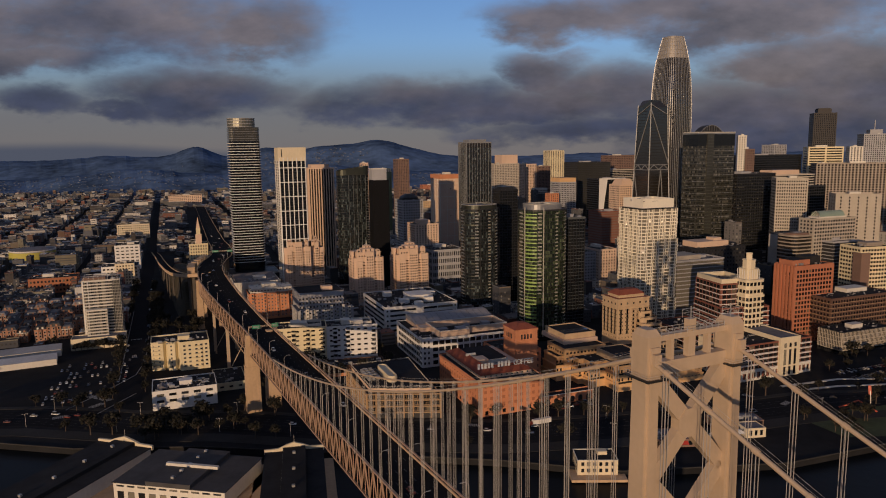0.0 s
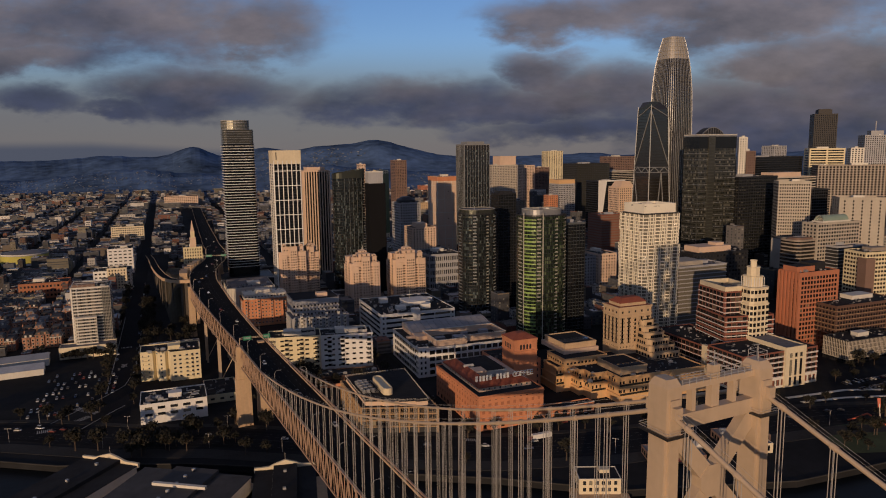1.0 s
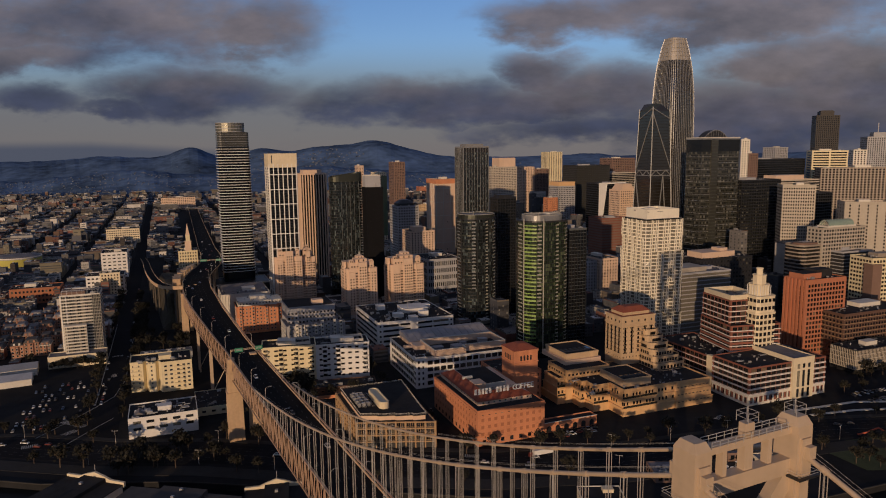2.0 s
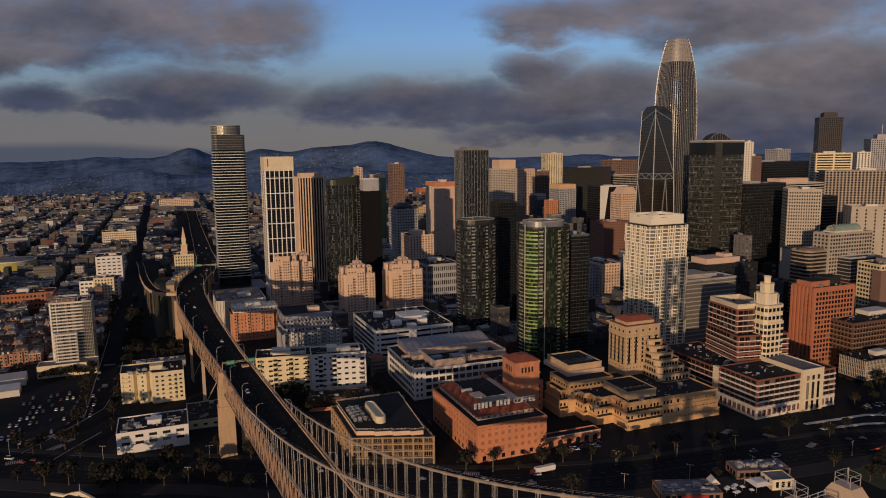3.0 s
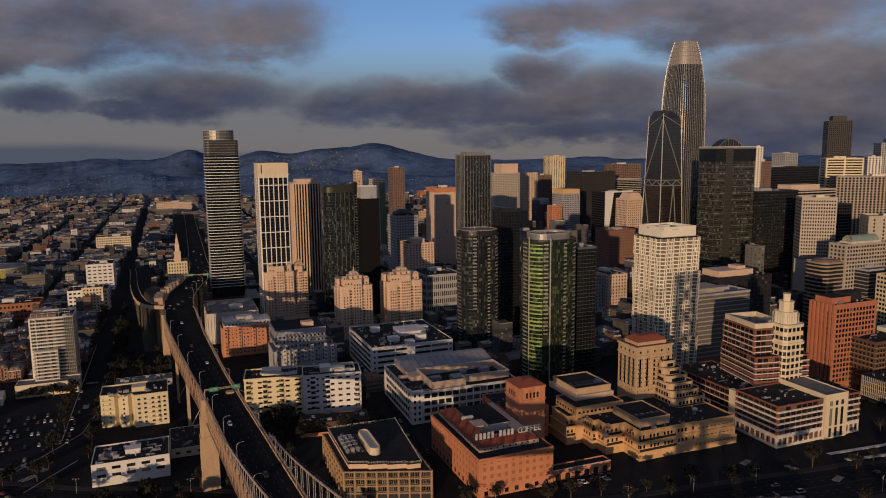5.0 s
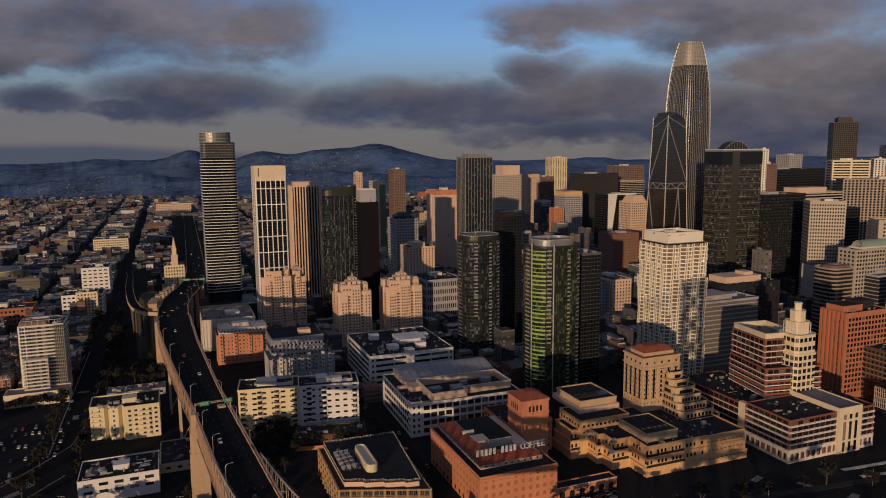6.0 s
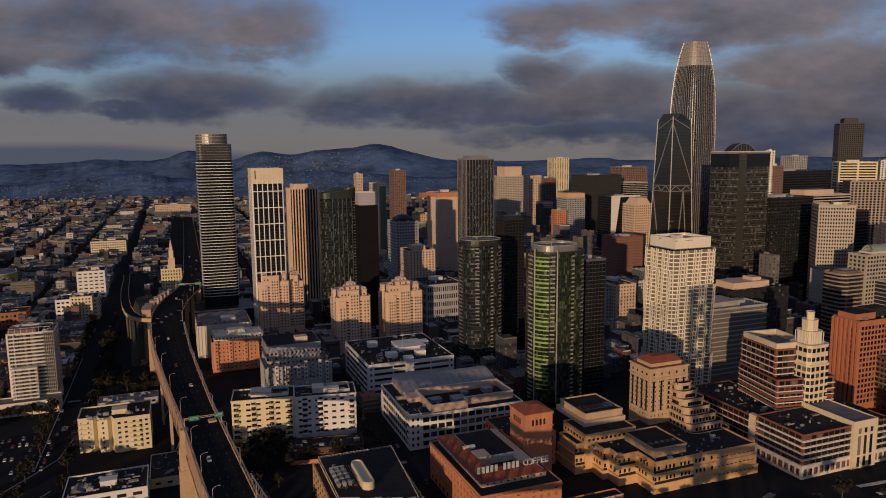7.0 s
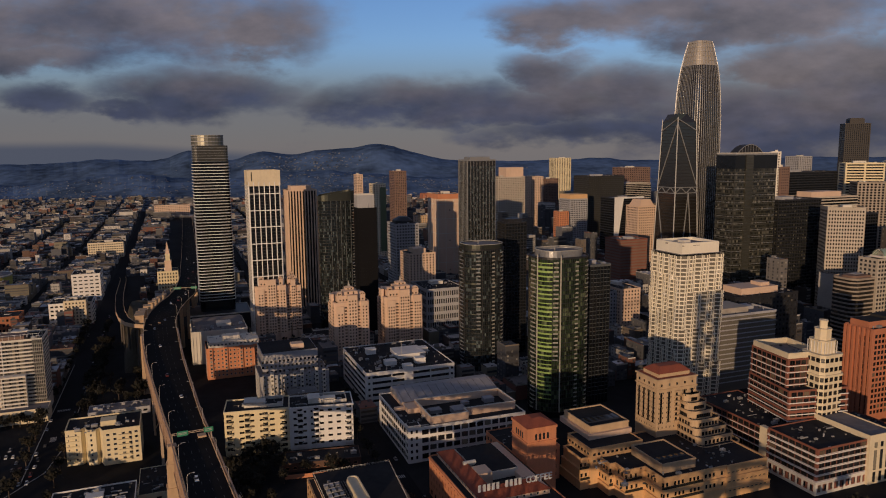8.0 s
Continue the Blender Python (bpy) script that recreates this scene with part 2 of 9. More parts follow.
GLASS_GREEN = glass_mat("green_glass", (0.02, 0.032, 0.016), 0.12, island=0.9, spec=0.8, blinds=0.3, pale=(0.13, 0.16, 0.09))
GLASS_DARK = glass_mat("dark_glass", (0.01, 0.012, 0.014), 0.1, spec=0.5)
GLASS_BRONZE = glass_mat("bronze_glass", (0.022, 0.02, 0.017), 0.14, spec=0.9)
LOWRISE = mat("lowrise_walls", (0.5, 0.5, 0.5), 0.85, var=0.2, island=0.6, hues=GREYS)
LOW_PANES = mat("dim_small_panes", (0.05, 0.05, 0.055), 0.3, var=0.2, bump=0.0, island=1.0, hues=((0.035, 0.036, 0.04), (0.07, 0.07, 0.075), (0.13, 0.125, 0.115), (0.05, 0.045, 0.04), (0.2, 0.19, 0.17), (0.03, 0.033, 0.04)))
LOWROOF = mat("lowrise_roofs", (0.1, 0.1, 0.1), 0.9, var=0.4, island=1.0, hues=((0.12, 0.12, 0.125), (0.22, 0.22, 0.225), (0.36, 0.355, 0.35), (0.1, 0.095, 0.09), (0.52, 0.51, 0.5), (0.15, 0.135, 0.13), (0.2, 0.09, 0.065), (0.26, 0.275, 0.3)))
HOUSEWALL = mat("house_walls", (0.5, 0.5, 0.5), 0.85, var=0.2, rnd=0.5, hues=GREYS)
HOUSEROOF = mat("house_roofs", (0.1, 0.1, 0.1), 0.9, var=0.4, rnd=0.8, hues=((0.05, 0.05, 0.055), (0.11, 0.11, 0.115), (0.2, 0.19, 0.19), (0.06, 0.055, 0.05)))
# Blue of distance haze is put into the hills' base colour.
HILL = mat("haze_blue_hills", (0.08, 0.13, 0.23), 1.0, var=0.9, grain=0.022, blotch=0.004, bump=0.0, spec=0.0)
BARK = mat("bark", (0.09, 0.065, 0.045), 0.95, var=0.3)
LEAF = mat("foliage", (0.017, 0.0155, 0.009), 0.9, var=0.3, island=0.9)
PAINT = mat("road_paint", (0.42, 0.41, 0.39), 0.8, var=0.3)
SIGN_GREEN = mat("sign_green", (0.03, 0.22, 0.12), 0.5, var=0.1)
CAR_PAINT = mat("car_paint", (0.4, 0.4, 0.4), 0.3, var=0.05, rnd=0.5, hues=((0.6, 0.6, 0.6), (0.05, 0.05, 0.055), (0.25, 0.26, 0.28), (0.7, 0.7, 0.68), (0.16, 0.03, 0.025), (0.06, 0.09, 0.16)))
RUBBER = mat("rubber", (0.02, 0.02, 0.02), 0.9)
RED_PAINT = mat("red_paint", (0.6, 0.06, 0.03), 0.45, var=0.1)
YELLOWSTONE = mat("yellow_stone", (0.7, 0.6, 0.38), 0.75, var=0.12)
ROWBRICK = mat("row_house_brick", (0.32, 0.165, 0.105), 0.85, var=0.3, grain=1.4, rnd=0.7)
BANNER = mat("yellow_green_banner", (0.42, 0.38, 0.08), 0.7, var=0.15)
FIN = mat("silver_rib", (0.31, 0.31, 0.31), 0.4, 0.35, var=0.12)
SLAB_RED = mat("red_brown_brick", (0.44, 0.165, 0.088), 0.85, var=0.2, grain=1.6, streak=0.08)
STEEL_GREY = mat("steel_grey_fins", (0.13, 0.14, 0.14), 0.5, 0.3, var=0.15)
RAIL_GREY = mat("pale_balcony", (0.4, 0.38, 0.33), 0.7, var=0.15)
# The pale share of these panes is painted sky reflection.
GLASS_STEEL = glass_mat("steel_grey_panes", (0.017, 0.022, 0.023), 0.12, island=0.9, spec=0.8, blinds=0.22, pale=(0.13, 0.165, 0.165))
BLINDS = glass_mat("window_strips_with_blinds", (0.022, 0.024, 0.028), 0.2, island=1.2, blinds=0.6, pale=(0.24, 0.215, 0.165))
DRUM = mat("drum_metal", (0.2, 0.195, 0.16), 0.42, 0.6, var=0.2, streak=0.1)
BLACK = mat("black_cladding", (0.008, 0.008, 0.009), 0.6, var=0.2, spec=0.15)
# Darker concrete for the ramp's columns and the stepped wall's bases.
DARK_CONCRETE = mat("dark_concrete", (0.1, 0.085, 0.07), 0.9, var=0.3, streak=0.2)
BANK = mat("dry_bank", (0.045, 0.036, 0.02), 0.95, var=0.6, grain=0.5, blotch=0.05)
LETTER = mat("letter_white", (0.8, 0.78, 0.72), 0.6, var=0.05)
DARKSTONE = mat("dark_granite", (0.018, 0.015, 0.015), 0.6, var=0.15)
# Beige stone darkened to hold the partial shade on the beige tower.
SHADED_BEIGE = mat("shaded_beige_stone", (0.3, 0.25, 0.2), 0.75, var=0.15, streak=0.06)
TERRACOTTA = mat("tan_stucco", (0.56, 0.40, 0.24), 0.8, var=0.14, streak=0.08)

SILVER = mat("silver_fin", (0.25, 0.255, 0.26), 0.45, 0.2, var=0.12)
OLIVE_METAL = mat("olive_metal", (0.065, 0.07, 0.055), 0.4, 0.6, var=0.2, streak=0.1)
GLASS_OLIVE = glass_mat("olive_glass", (0.05, 0.05, 0.042), 0.14, spec=0.8)
GREEN_PANEL = mat("green_panel", (0.27, 0.39, 0.12), 0.25, var=0.25)
# House hues are dimmed and blued to carry the distance haze.
HOUSE_FAR = mat("haze_blue_house_walls", (0.3, 0.3, 0.3), 0.9, var=0.2, island=0.8, hues=((0.15, 0.17, 0.2), (0.09, 0.12, 0.18), (0.11, 0.13, 0.16), (0.03, 0.045, 0.07), (0.16, 0.175, 0.2), (0.05, 0.07, 0.11), (0.08, 0.1, 0.15)))
STONE = mat("pale_stone", (0.42, 0.37, 0.3), 0.75, var=0.15, streak=0.06)
CROWN = mat("crown_metal", (0.42, 0.385, 0.34), 0.5, 0.2, var=0.15)
BLIND_BRICK = mat("blind_brick_panel", (0.36, 0.14, 0.07), 0.85, var=0.25, grain=1.6)
CLEAN_WHITE = mat("clean_white_cladding", (0.84, 0.78, 0.64), 0.6, var=0.1, streak=0.04)
TANDARK = mat("tan_concrete", (0.40, 0.26, 0.14), 0.8, var=0.16, streak=0.08)
BOW_RED = mat("bow_orange_red", (0.5, 0.09, 0.04), 0.5, var=0.1)
GLASS_SHADE = glass_mat("shaded_window_glass", (0.016, 0.016, 0.017), 0.15, rnd=1.2, blinds=0.12, pale=(0.2, 0.15, 0.1))
UMBER = mat("umber_brick", (0.11, 0.06, 0.042), 0.85, var=0.2, grain=1.2)
PIER_ROOF = mat("pier_roofing", (0.06, 0.058, 0.06), 0.9, var=0.4, grain=0.3, blotch=0.08)
PALE_ROOF = mat("pale_metal_roof", (0.3, 0.29, 0.3), 0.8, var=0.25, grain=0.3, blotch=0.08)
GLASS_PINK = glass_mat("shaded_pane_rows", (0.03, 0.024, 0.02), 0.15, island=1.4, blinds=0.2, pale=(0.3, 0.2, 0.13))
# Paler panes here paint the tower's reflective, mottled bands.
GLASS_MILL = glass_mat("dim_olive_panes", (0.02, 0.021, 0.016), 0.14, island=1.2, spec=0.8, blinds=0.3, pale=(0.15, 0.145, 0.12))
WORN_KERB = mat("worn_kerb", (0.34, 0.33, 0.31), 0.9, var=0.4, grain=0.4)
STEEL_TRUSS = mat("truss_paint", (0.40, 0.265, 0.185), 0.6, var=0.15, grain=0.7, streak=0.1)
WORN_PAINT = mat("worn_lane_paint", (0.12, 0.118, 0.112), 0.95, var=0.3, spec=0.05)

# ---- building blocks ----


class Geo:
    """Collects boxes, prisms and bars, and turns them into one mesh."""

    def __init__(self):
        self.v, self.f, self.m = [], [], []

    def face(self, pts, mi=0):
        n = len(self.v)
        self.v += [tuple(p) for p in pts]
        self.f.append(tuple(range(n, n + len(pts))))
        self.m.append(mi)

    def box(self, x0, x1, y0, y1, z0, z1, mi=0):
        n = len(self.v)
        self.v += [(x0, y0, z0), (x1, y0, z0), (x1, y1, z0), (x0, y1, z0), (x0, y0, z1), (x1, y0, z1), (x1, y1, z1), (x0, y1, z1)]
        for q in ((0, 3, 2, 1), (4, 5, 6, 7), (0, 1, 5, 4), (1, 2, 6, 5), (2, 3, 7, 6), (3, 0, 4, 7)):
            self.f.append(tuple(n + i for i in q))
            self.m.append(mi)
        return self

    def prism(self, low, high, z0, z1, mi=0, cap=True):
        """Walls between two outlines of as many points, the lower at z0 and the upper at z1."""
        n, k = len(self.v), len(low)
        self.v += [(x, y, z0) for x, y in low] + [(x, y, z1) for x, y in high]
        for i in range(k):
            j = (i + 1) % k
            self.f.append((n + i, n + j, n + k + j, n + k + i))
            self.m.append(mi)
        if cap:
            self.f += [tuple(n + k + i for i in range(k)), tuple(n + k - 1 - i for i in range(k))]
            self.m += [mi, mi]
        return self

    def ring(self, inner, outer, z0, z1, mi=0):
        n, k = len(self.v), len(inner)
        for loop, z in ((inner, z0), (outer, z0), (outer, z1), (inner, z1)):
            self.v += [(x, y, z) for x, y in loop]
        for a in range(4):
            b = (a + 1) % 4
            for i in range(k):
                j = (i + 1) % k
                self.f.append((n + a * k + i, n + a * k + j, n + b * k + j, n + b * k + i)[::-1])
                self.m.append(mi)
        return self

    def bar(self, a, b, w, h=None, mi=0, sides=4):
        """A straight bar from a to b, w wide and h high, or round with more sides."""
        a, b = Vector(a), Vector(b)
        d = (b - a).normalized()
        side = d.cross(Vector((0, 0, 1)))
        side = side.normalized() if side.length > 1e-4 else Vector((1, 0, 0))
        up = side.cross(d)
        h = h or w
        if sides == 4:
            ring = [side * w / 2 * i + up * h / 2 * j for i, j in ((-1, -1), (1, -1), (1, 1), (-1, 1))]
        else:
            ring = [side * w / 2 * math.cos(2 * math.pi * i / sides) + up * h / 2 * math.sin(2 * math.pi * i / sides) for i in range(sides)]
        n = len(self.v)
        self.v += [tuple(a + r) for r in ring] + [tuple(b + r) for r in ring]
        for i in range(sides):
            j = (i + 1) % sides
            self.f.append((n + i, n + j, n + sides + j, n + sides + i))
            self.m.append(mi)
        self.f += [tuple(n + i for i in range(sides))[::-1], tuple(n + sides + i for i in range(sides))]
        self.m += [mi, mi]
        return self

    def tube(self, way, width, sides=8, mi=0):
        """One bent bar of even thickness along a line of places."""
        way, n = [Vector(p) for p in way], len(self.v)
        for i, p in enumerate(way):
            d = (way[min(i + 1, len(way) - 1)] - way[max(i - 1, 0)]).normalized()
            side = d.cross(Vector((0, 0, 1)))
            side = side.normalized() if side.length > 1e-3 else Vector((1, 0, 0))
            up = side.cross(d)
            for k in range(sides):
                a = 2 * math.pi * (k + 0.5) / sides
                self.v.append(tuple(p + (side * math.cos(a) + up * math.sin(a)) * width / 2))
        for i in range(len(way) - 1):
            for k in range(sides):
                j = (k + 1) % sides
                self.f.append((n + i * sides + k, n + i * sides + j, n + (i + 1) * sides + j, n + (i + 1) * sides + k))
                self.m.append(mi)
        last = n + (len(way) - 1) * sides
        self.f += [tuple(n + k for k in range(sides))[::-1], tuple(last + k for k in range(sides))]
        self.m += [mi, mi]
        return self

    def mesh(self, name, mats):
        me = bpy.data.meshes.new(name)
        me.from_pydata(self.v, [], self.f)
        for m in mats if isinstance(mats, (tuple, list)) else (mats,):
            me.materials.append(m)
        if any(self.m):
            me.polygons.foreach_set("material_index", self.m)
        me.update()
        return me


def part(name, geo, mats, parent=None, label="", at=(0, 0, 0), rz=0.0, kind=""):
    """Links a Geo, or a mesh that is shared, as one object under its parent."""
    ob = new(name, geo if isinstance(geo, bpy.types.Mesh) else geo.mesh(name, mats))
    ob.location, ob.rotation_euler = at, (0, 0, radians(rz))
    if parent is not None:
        ob.parent = parent
    return tagged(ob, label, kind=kind)


def thing(name, label, category, at=(0, 0, 0), rz=0.0, group="", kind=""):
    ob = new(name)
    ob.location, ob.rotation_euler = at, (0, 0, radians(rz))
    return tagged(ob, label, category, group, kind)


def rect(w, d, x=0.0, y=0.0):
    return [(x, y), (x + w, y), (x + w, y + d), (x, y + d)]


def rounded(w, d, r, n=5):
    """A rectangle with round corners, from (0, 0) to (w, d)."""
    pts = []
    for cx, cy, a0 in ((w - r, r, -90), (w - r, d - r, 0), (r, d - r, 90), (r, r, 180)):
        for i in range(n + 1):
            a = radians(a0 + 90 * i / n)
            pts.append((cx + r * math.cos(a), cy + r * math.sin(a)))
    return pts


def grown(pts, by):
    """The outline moved outwards by some metres."""
    k, out = len(pts), []
    for i in range(k):
        a, p, b = Vector(pts[i - 1]), Vector(pts[i]), Vector(pts[(i + 1) % k])
        n1, n2 = (p - a).normalized(), (b - p).normalized()
        n1, n2 = Vector((n1.y, -n1.x)), Vector((n2.y, -n2.x))
        m = n1 + n2
        m = m / max(m.length_squared, 0.3) * 2
        out.append((p.x + m.x * by, p.y + m.y * by))
    return out


CLUTTER = mat("roof_clutter", (0.3, 0.3, 0.3), 0.7, var=0.2, island=0.8, hues=((0.3, 0.29, 0.28), (0.06, 0.06, 0.06), (0.16, 0.16, 0.16), (0.42, 0.4, 0.38), (0.1, 0.1, 0.1), (0.05, 0.05, 0.05)))
WINDOWS = {}
TAKEN = []  # footprints of the buildings so far


def window_mesh(w, h, frame_mat, glass, cross=False):
    """One window: a proud frame round a set-back pane, facing -y, its middle at the origin."""
    key = (round(w, 2), round(h, 2), frame_mat.name, glass.name, cross)
    if key not in WINDOWS:
        g, t = Geo(), 0.13
        a, b = w / 2, h / 2
        g.box(-a, a, -0.14, 0, -b, -b + t * 1.4)
        g.box(-a, a, -0.12, 0, b - t, b)
        g.box(-a, -a + t, -0.12, 0, -b + t * 1.4, b - t)
        g.box(a - t, a, -0.12, 0, -b + t * 1.4, b - t)
        if cross:
            g.box(-0.05, 0.05, -0.1, 0, -b + t * 1.4, b - t)
        g.face([(-a + t, -0.03, -b + t), (a - t, -0.03, -b + t), (a - t, -0.03, b - t), (-a + t, -0.03, b - t)], 1)
        WINDOWS[key] = g.mesh("window", (frame_mat, glass))
    return WINDOWS[key]


SIDES = {"S": 0, "E": 90, "N": 180, "W": -90}


def side_spot(side, w, d, s, out=0.0):
    """The place s metres along a side of a w by d block, seen from outside from left to right."""
    return {"S": (s, -out), "E": (w + out, s), "N": (w - s, d + out), "W": (-out, d - s)}[side]


def punched(b, w, d, z0, z1, fh, bay, win, glass=GLASS, fr=FRAME, sides="SW", far="NE", cross=False, skip=0.0, seed=1, edge=1.2, sill=0.55):
    """Rows of single windows on the named sides of a block, as parts; those of the far sides in one part."""
    rng = random.Random(seed)
    rest = Geo()
    for side in sides + far:
        length = w if side in "SN" else d
        n = max(1, int((length - 2 * edge) / bay))
        rows = max(1, int((z1 - z0) / fh))
        for r in range(rows):
            z = z0 + (r + sill) * (z1 - z0) / rows
            for i in range(n):
                s = edge + (i + 0.5) * (length - 2 * edge) / n
                if rng.random() < skip:
                    continue
                x, y = side_spot(side, w, d, s)
                if side in sides:
                    part("window", window_mesh(win[0], win[1], fr, glass, cross), None, b, at=(x, y, z), rz=SIDES[side])
                else:
                    hx, hy = (win[0] / 2, 0.05) if side in "SN" else (0.05, win[0] / 2)
                    rest.box(x - hx, x + hx, y - hy, y + hy, z - win[1] / 2, z + win[1] / 2)
    if rest.v:
        part("window_grid", rest, GLASS_I, b, kind="stuff")


def window_field(b, w, d, z0, z1, fh, bay, win, sides="SWNE", glass=None, edge=1.0, name="window_grid"):
    """Many small windows as real panes in one part, for towers and far blocks."""
    g = Geo()
    for side in sides:
        length = w if side in "SN" else d
        n, rows = max(1, int((length - 2 * edge) / bay)), max(1, int((z1 - z0) / fh))
        for r in range(rows):
            z = z0 + (r + 0.5) * (z1 - z0) / rows
            for i in range(n):
                x, y = side_spot(side, w, d, edge + (i + 0.5) * (length - 2 * edge) / n)
                hx, hy = (win[0] / 2, 0.06) if side in "SN" else (0.06, win[0] / 2)
                g.box(x - hx, x + hx, y - hy, y + hy, z - win[1] / 2, z + win[1] / 2)
    part(name, g, glass or GLASS_I, b, kind="stuff")


def ribbons(b, pts, z0, z1, fh, h, mat_, proud=0.25, name="window_band", start=0.35):
    """A band round the outline on every storey, each one a part on a shared mesh."""
    rows = max(1, int(round((z1 - z0) / fh)))
    step = (z1 - z0) / rows
    if b.location.y > 380:
        g = Geo()
        for r in range(rows):
            z = z0 + (r + start) * step
            g.ring(grown(pts, -0.5), grown(pts, proud), z, z + h)
        part(name + "_grid", g, mat_, b, kind="stuff")
        return
    me = Geo().ring(grown(pts, -0.5), grown(pts, proud), 0, h).mesh(name, mat_)
    for r in range(rows):
        part(name, me, None, b, at=(0, 0, z0 + (r + start) * step))


def mullions(b, w, d, z0, z1, bay, width, proud, mat_, sides="SWNE", name="mullion"):
    """Upright fins on the sides of a block, each one a part on a shared mesh."""
    if b.location.y > 255:
        g = Geo()
        for side in sides:
            length = w if side in "SN" else d
            n = max(1, int(round(length / bay)))
            for i in range(n + 1):
                x, y = side_spot(side, w, d, min(max(i * length / n, width / 2), length - width / 2))
                hx, hy = (width / 2, proud) if side in "SN" else (proud, width / 2)
                g.box(x - hx, x + hx, y - hy, y + hy, z0, z1)
        part(name + "_grid", g, mat_, b, kind="stuff")
        return
    me = Geo().box(-width / 2, width / 2, -proud, 0.1, 0, z1 - z0).mesh(name, mat_)
    for side in sides:
        length = w if side in "SN" else d
        n = max(1, int(round(length / bay)))
        for i in range(n + 1):
            s = min(max(i * length / n, width / 2), length - width / 2)
            x, y = side_spot(side, w, d, s)
            part(name, me, None, b, at=(x, y, z0), rz=SIDES[side])


def roof_kit(b, w, d, z, seed, units=2, house=True, mat_=None, margin=2.0):
    """Roof clutter: a lift house, air handlers, ducts and vents, each one a part."""
    rng = random.Random(seed)
    if house and w > 9 and d > 9:
        hw, hd, hh = w * rng.uniform(0.2, 0.34), d * rng.uniform(0.2, 0.34), rng.uniform(2.4, 3.6)
        x, y = rng.uniform(w * 0.25, w * 0.5), rng.uniform(d * 0.3, d * 0.55)
        g = Geo().box(x, x + hw, y, y + hd, z, z + hh).box(x - 0.2, x + hw + 0.2, y - 0.2, y + hd + 0.2, z + hh, z + hh + 0.3)
        part("lift_house", g, mat_ or OFFWHITE, b)
    junk = Geo()
    for _ in range(int(5 + w * d / 80)):
        x, y, a, c, h = rng.uniform(0.8, max(1.0, w - 2.5)), rng.uniform(0.8, max(1.0, d - 2.5)), rng.uniform(0.3, 1.6), rng.uniform(0.3, 1.6), rng.uniform(0.3, 1.3)
        junk.box(x, x + a, y, y + c, z, z + h)
    for _ in range(3):
        x, y = rng.uniform(1, max(1.2, w - 8)), rng.uniform(1, max(1.2, d - 2))
        junk.box(x, x + rng.uniform(3, 8), y, y + 0.25, z, z + 0.3)
    part("roof_clutter", junk, CLUTTER, b, kind="stuff")
    for _ in range(units):
        x, y, s = rng.uniform(margin, max(margin + 0.1, w - margin - 3)), rng.uniform(margin, max(margin + 0.1, d - margin - 3)), rng.uniform(1.0, 2.6)
        k = rng.random()
        g = Geo()
        if k < 0.6:
            g.box(x, x + s * 1.5, y, y + s, z + 0.25, z + 0.25 + s * 0.7).box(x + 0.1, x + 0.3, y + 0.1, y + s - 0.1, z, z + 0.25).box(x + s * 1.5 - 0.3, x + s * 1.5 - 0.1, y + 0.1, y + s - 0.1, z, z + 0.25)
            g.prism([(x + s * 0.75 + s * 0.3 * math.cos(a), y + s / 2 + s * 0.3 * math.sin(a)) for a in [i * math.pi / 4 for i in range(8)]],
                    [(x + s * 0.75 + s * 0.3 * math.cos(a), y + s / 2 + s * 0.3 * math.sin(a)) for a in [i * math.pi / 4 for i in range(8)]], z + 0.25 + s * 0.7, z + 0.5 + s * 0.7)
            part("air_handler", g, METAL, b)
        elif k < 0.8:
            g.box(x, x + rng.uniform(3, 7), y, y + 0.7, z + 0.3, z + 0.9)
            g.box(x + 0.2, x + 0.5, y + 0.1, y + 0.6, z, z + 0.3)
            part("duct", g, METAL, b)
        else:
            c = [(x + 0.4 * math.cos(i * math.pi / 4), y + 0.4 * math.sin(i * math.pi / 4)) for i in range(8)]
            g.prism(c, c, z, z + 1.4).prism([(x + (p[0] - x) * 1.5, y + (p[1] - y) * 1.5) for p in c], c, z + 1.4, z + 1.8)
            part("vent", g, METAL, b)


def shell(name, label, category, x0, x1, y0, y1, z0, z1, wall, roof=ROOF_DARK, pts=None, parapet=0.9, rz=0.0, group="buildings of the city", thick=0.35):
    """A block's walls, roof and parapet, at its corner (x0, y0). Returns the thing, its width and its depth."""
    w, d = x1 - x0, y1 - y0
    TAKEN.append((x0 - 3, x1 + 3, y0 - 3, y1 + 3))
    b = thing(name, label, category, (x0, y0, 0), rz, group)
    pts = pts or rect(w, d)
    part("wall", Geo().prism(pts, pts, z0, z1), wall, b)
    inner = grown(pts, -thick)
    part("roof", Geo().prism(inner, inner, z1 + 0.004, z1 + 0.12), roof, b)
    if parapet:
        part("parapet", Geo().ring(inner, grown(pts, 0.06), z1 + 0.004, z1 + parapet), wall, b)
    return b, w, d

# ---- ground, water, hills ----
GZ = 3.5


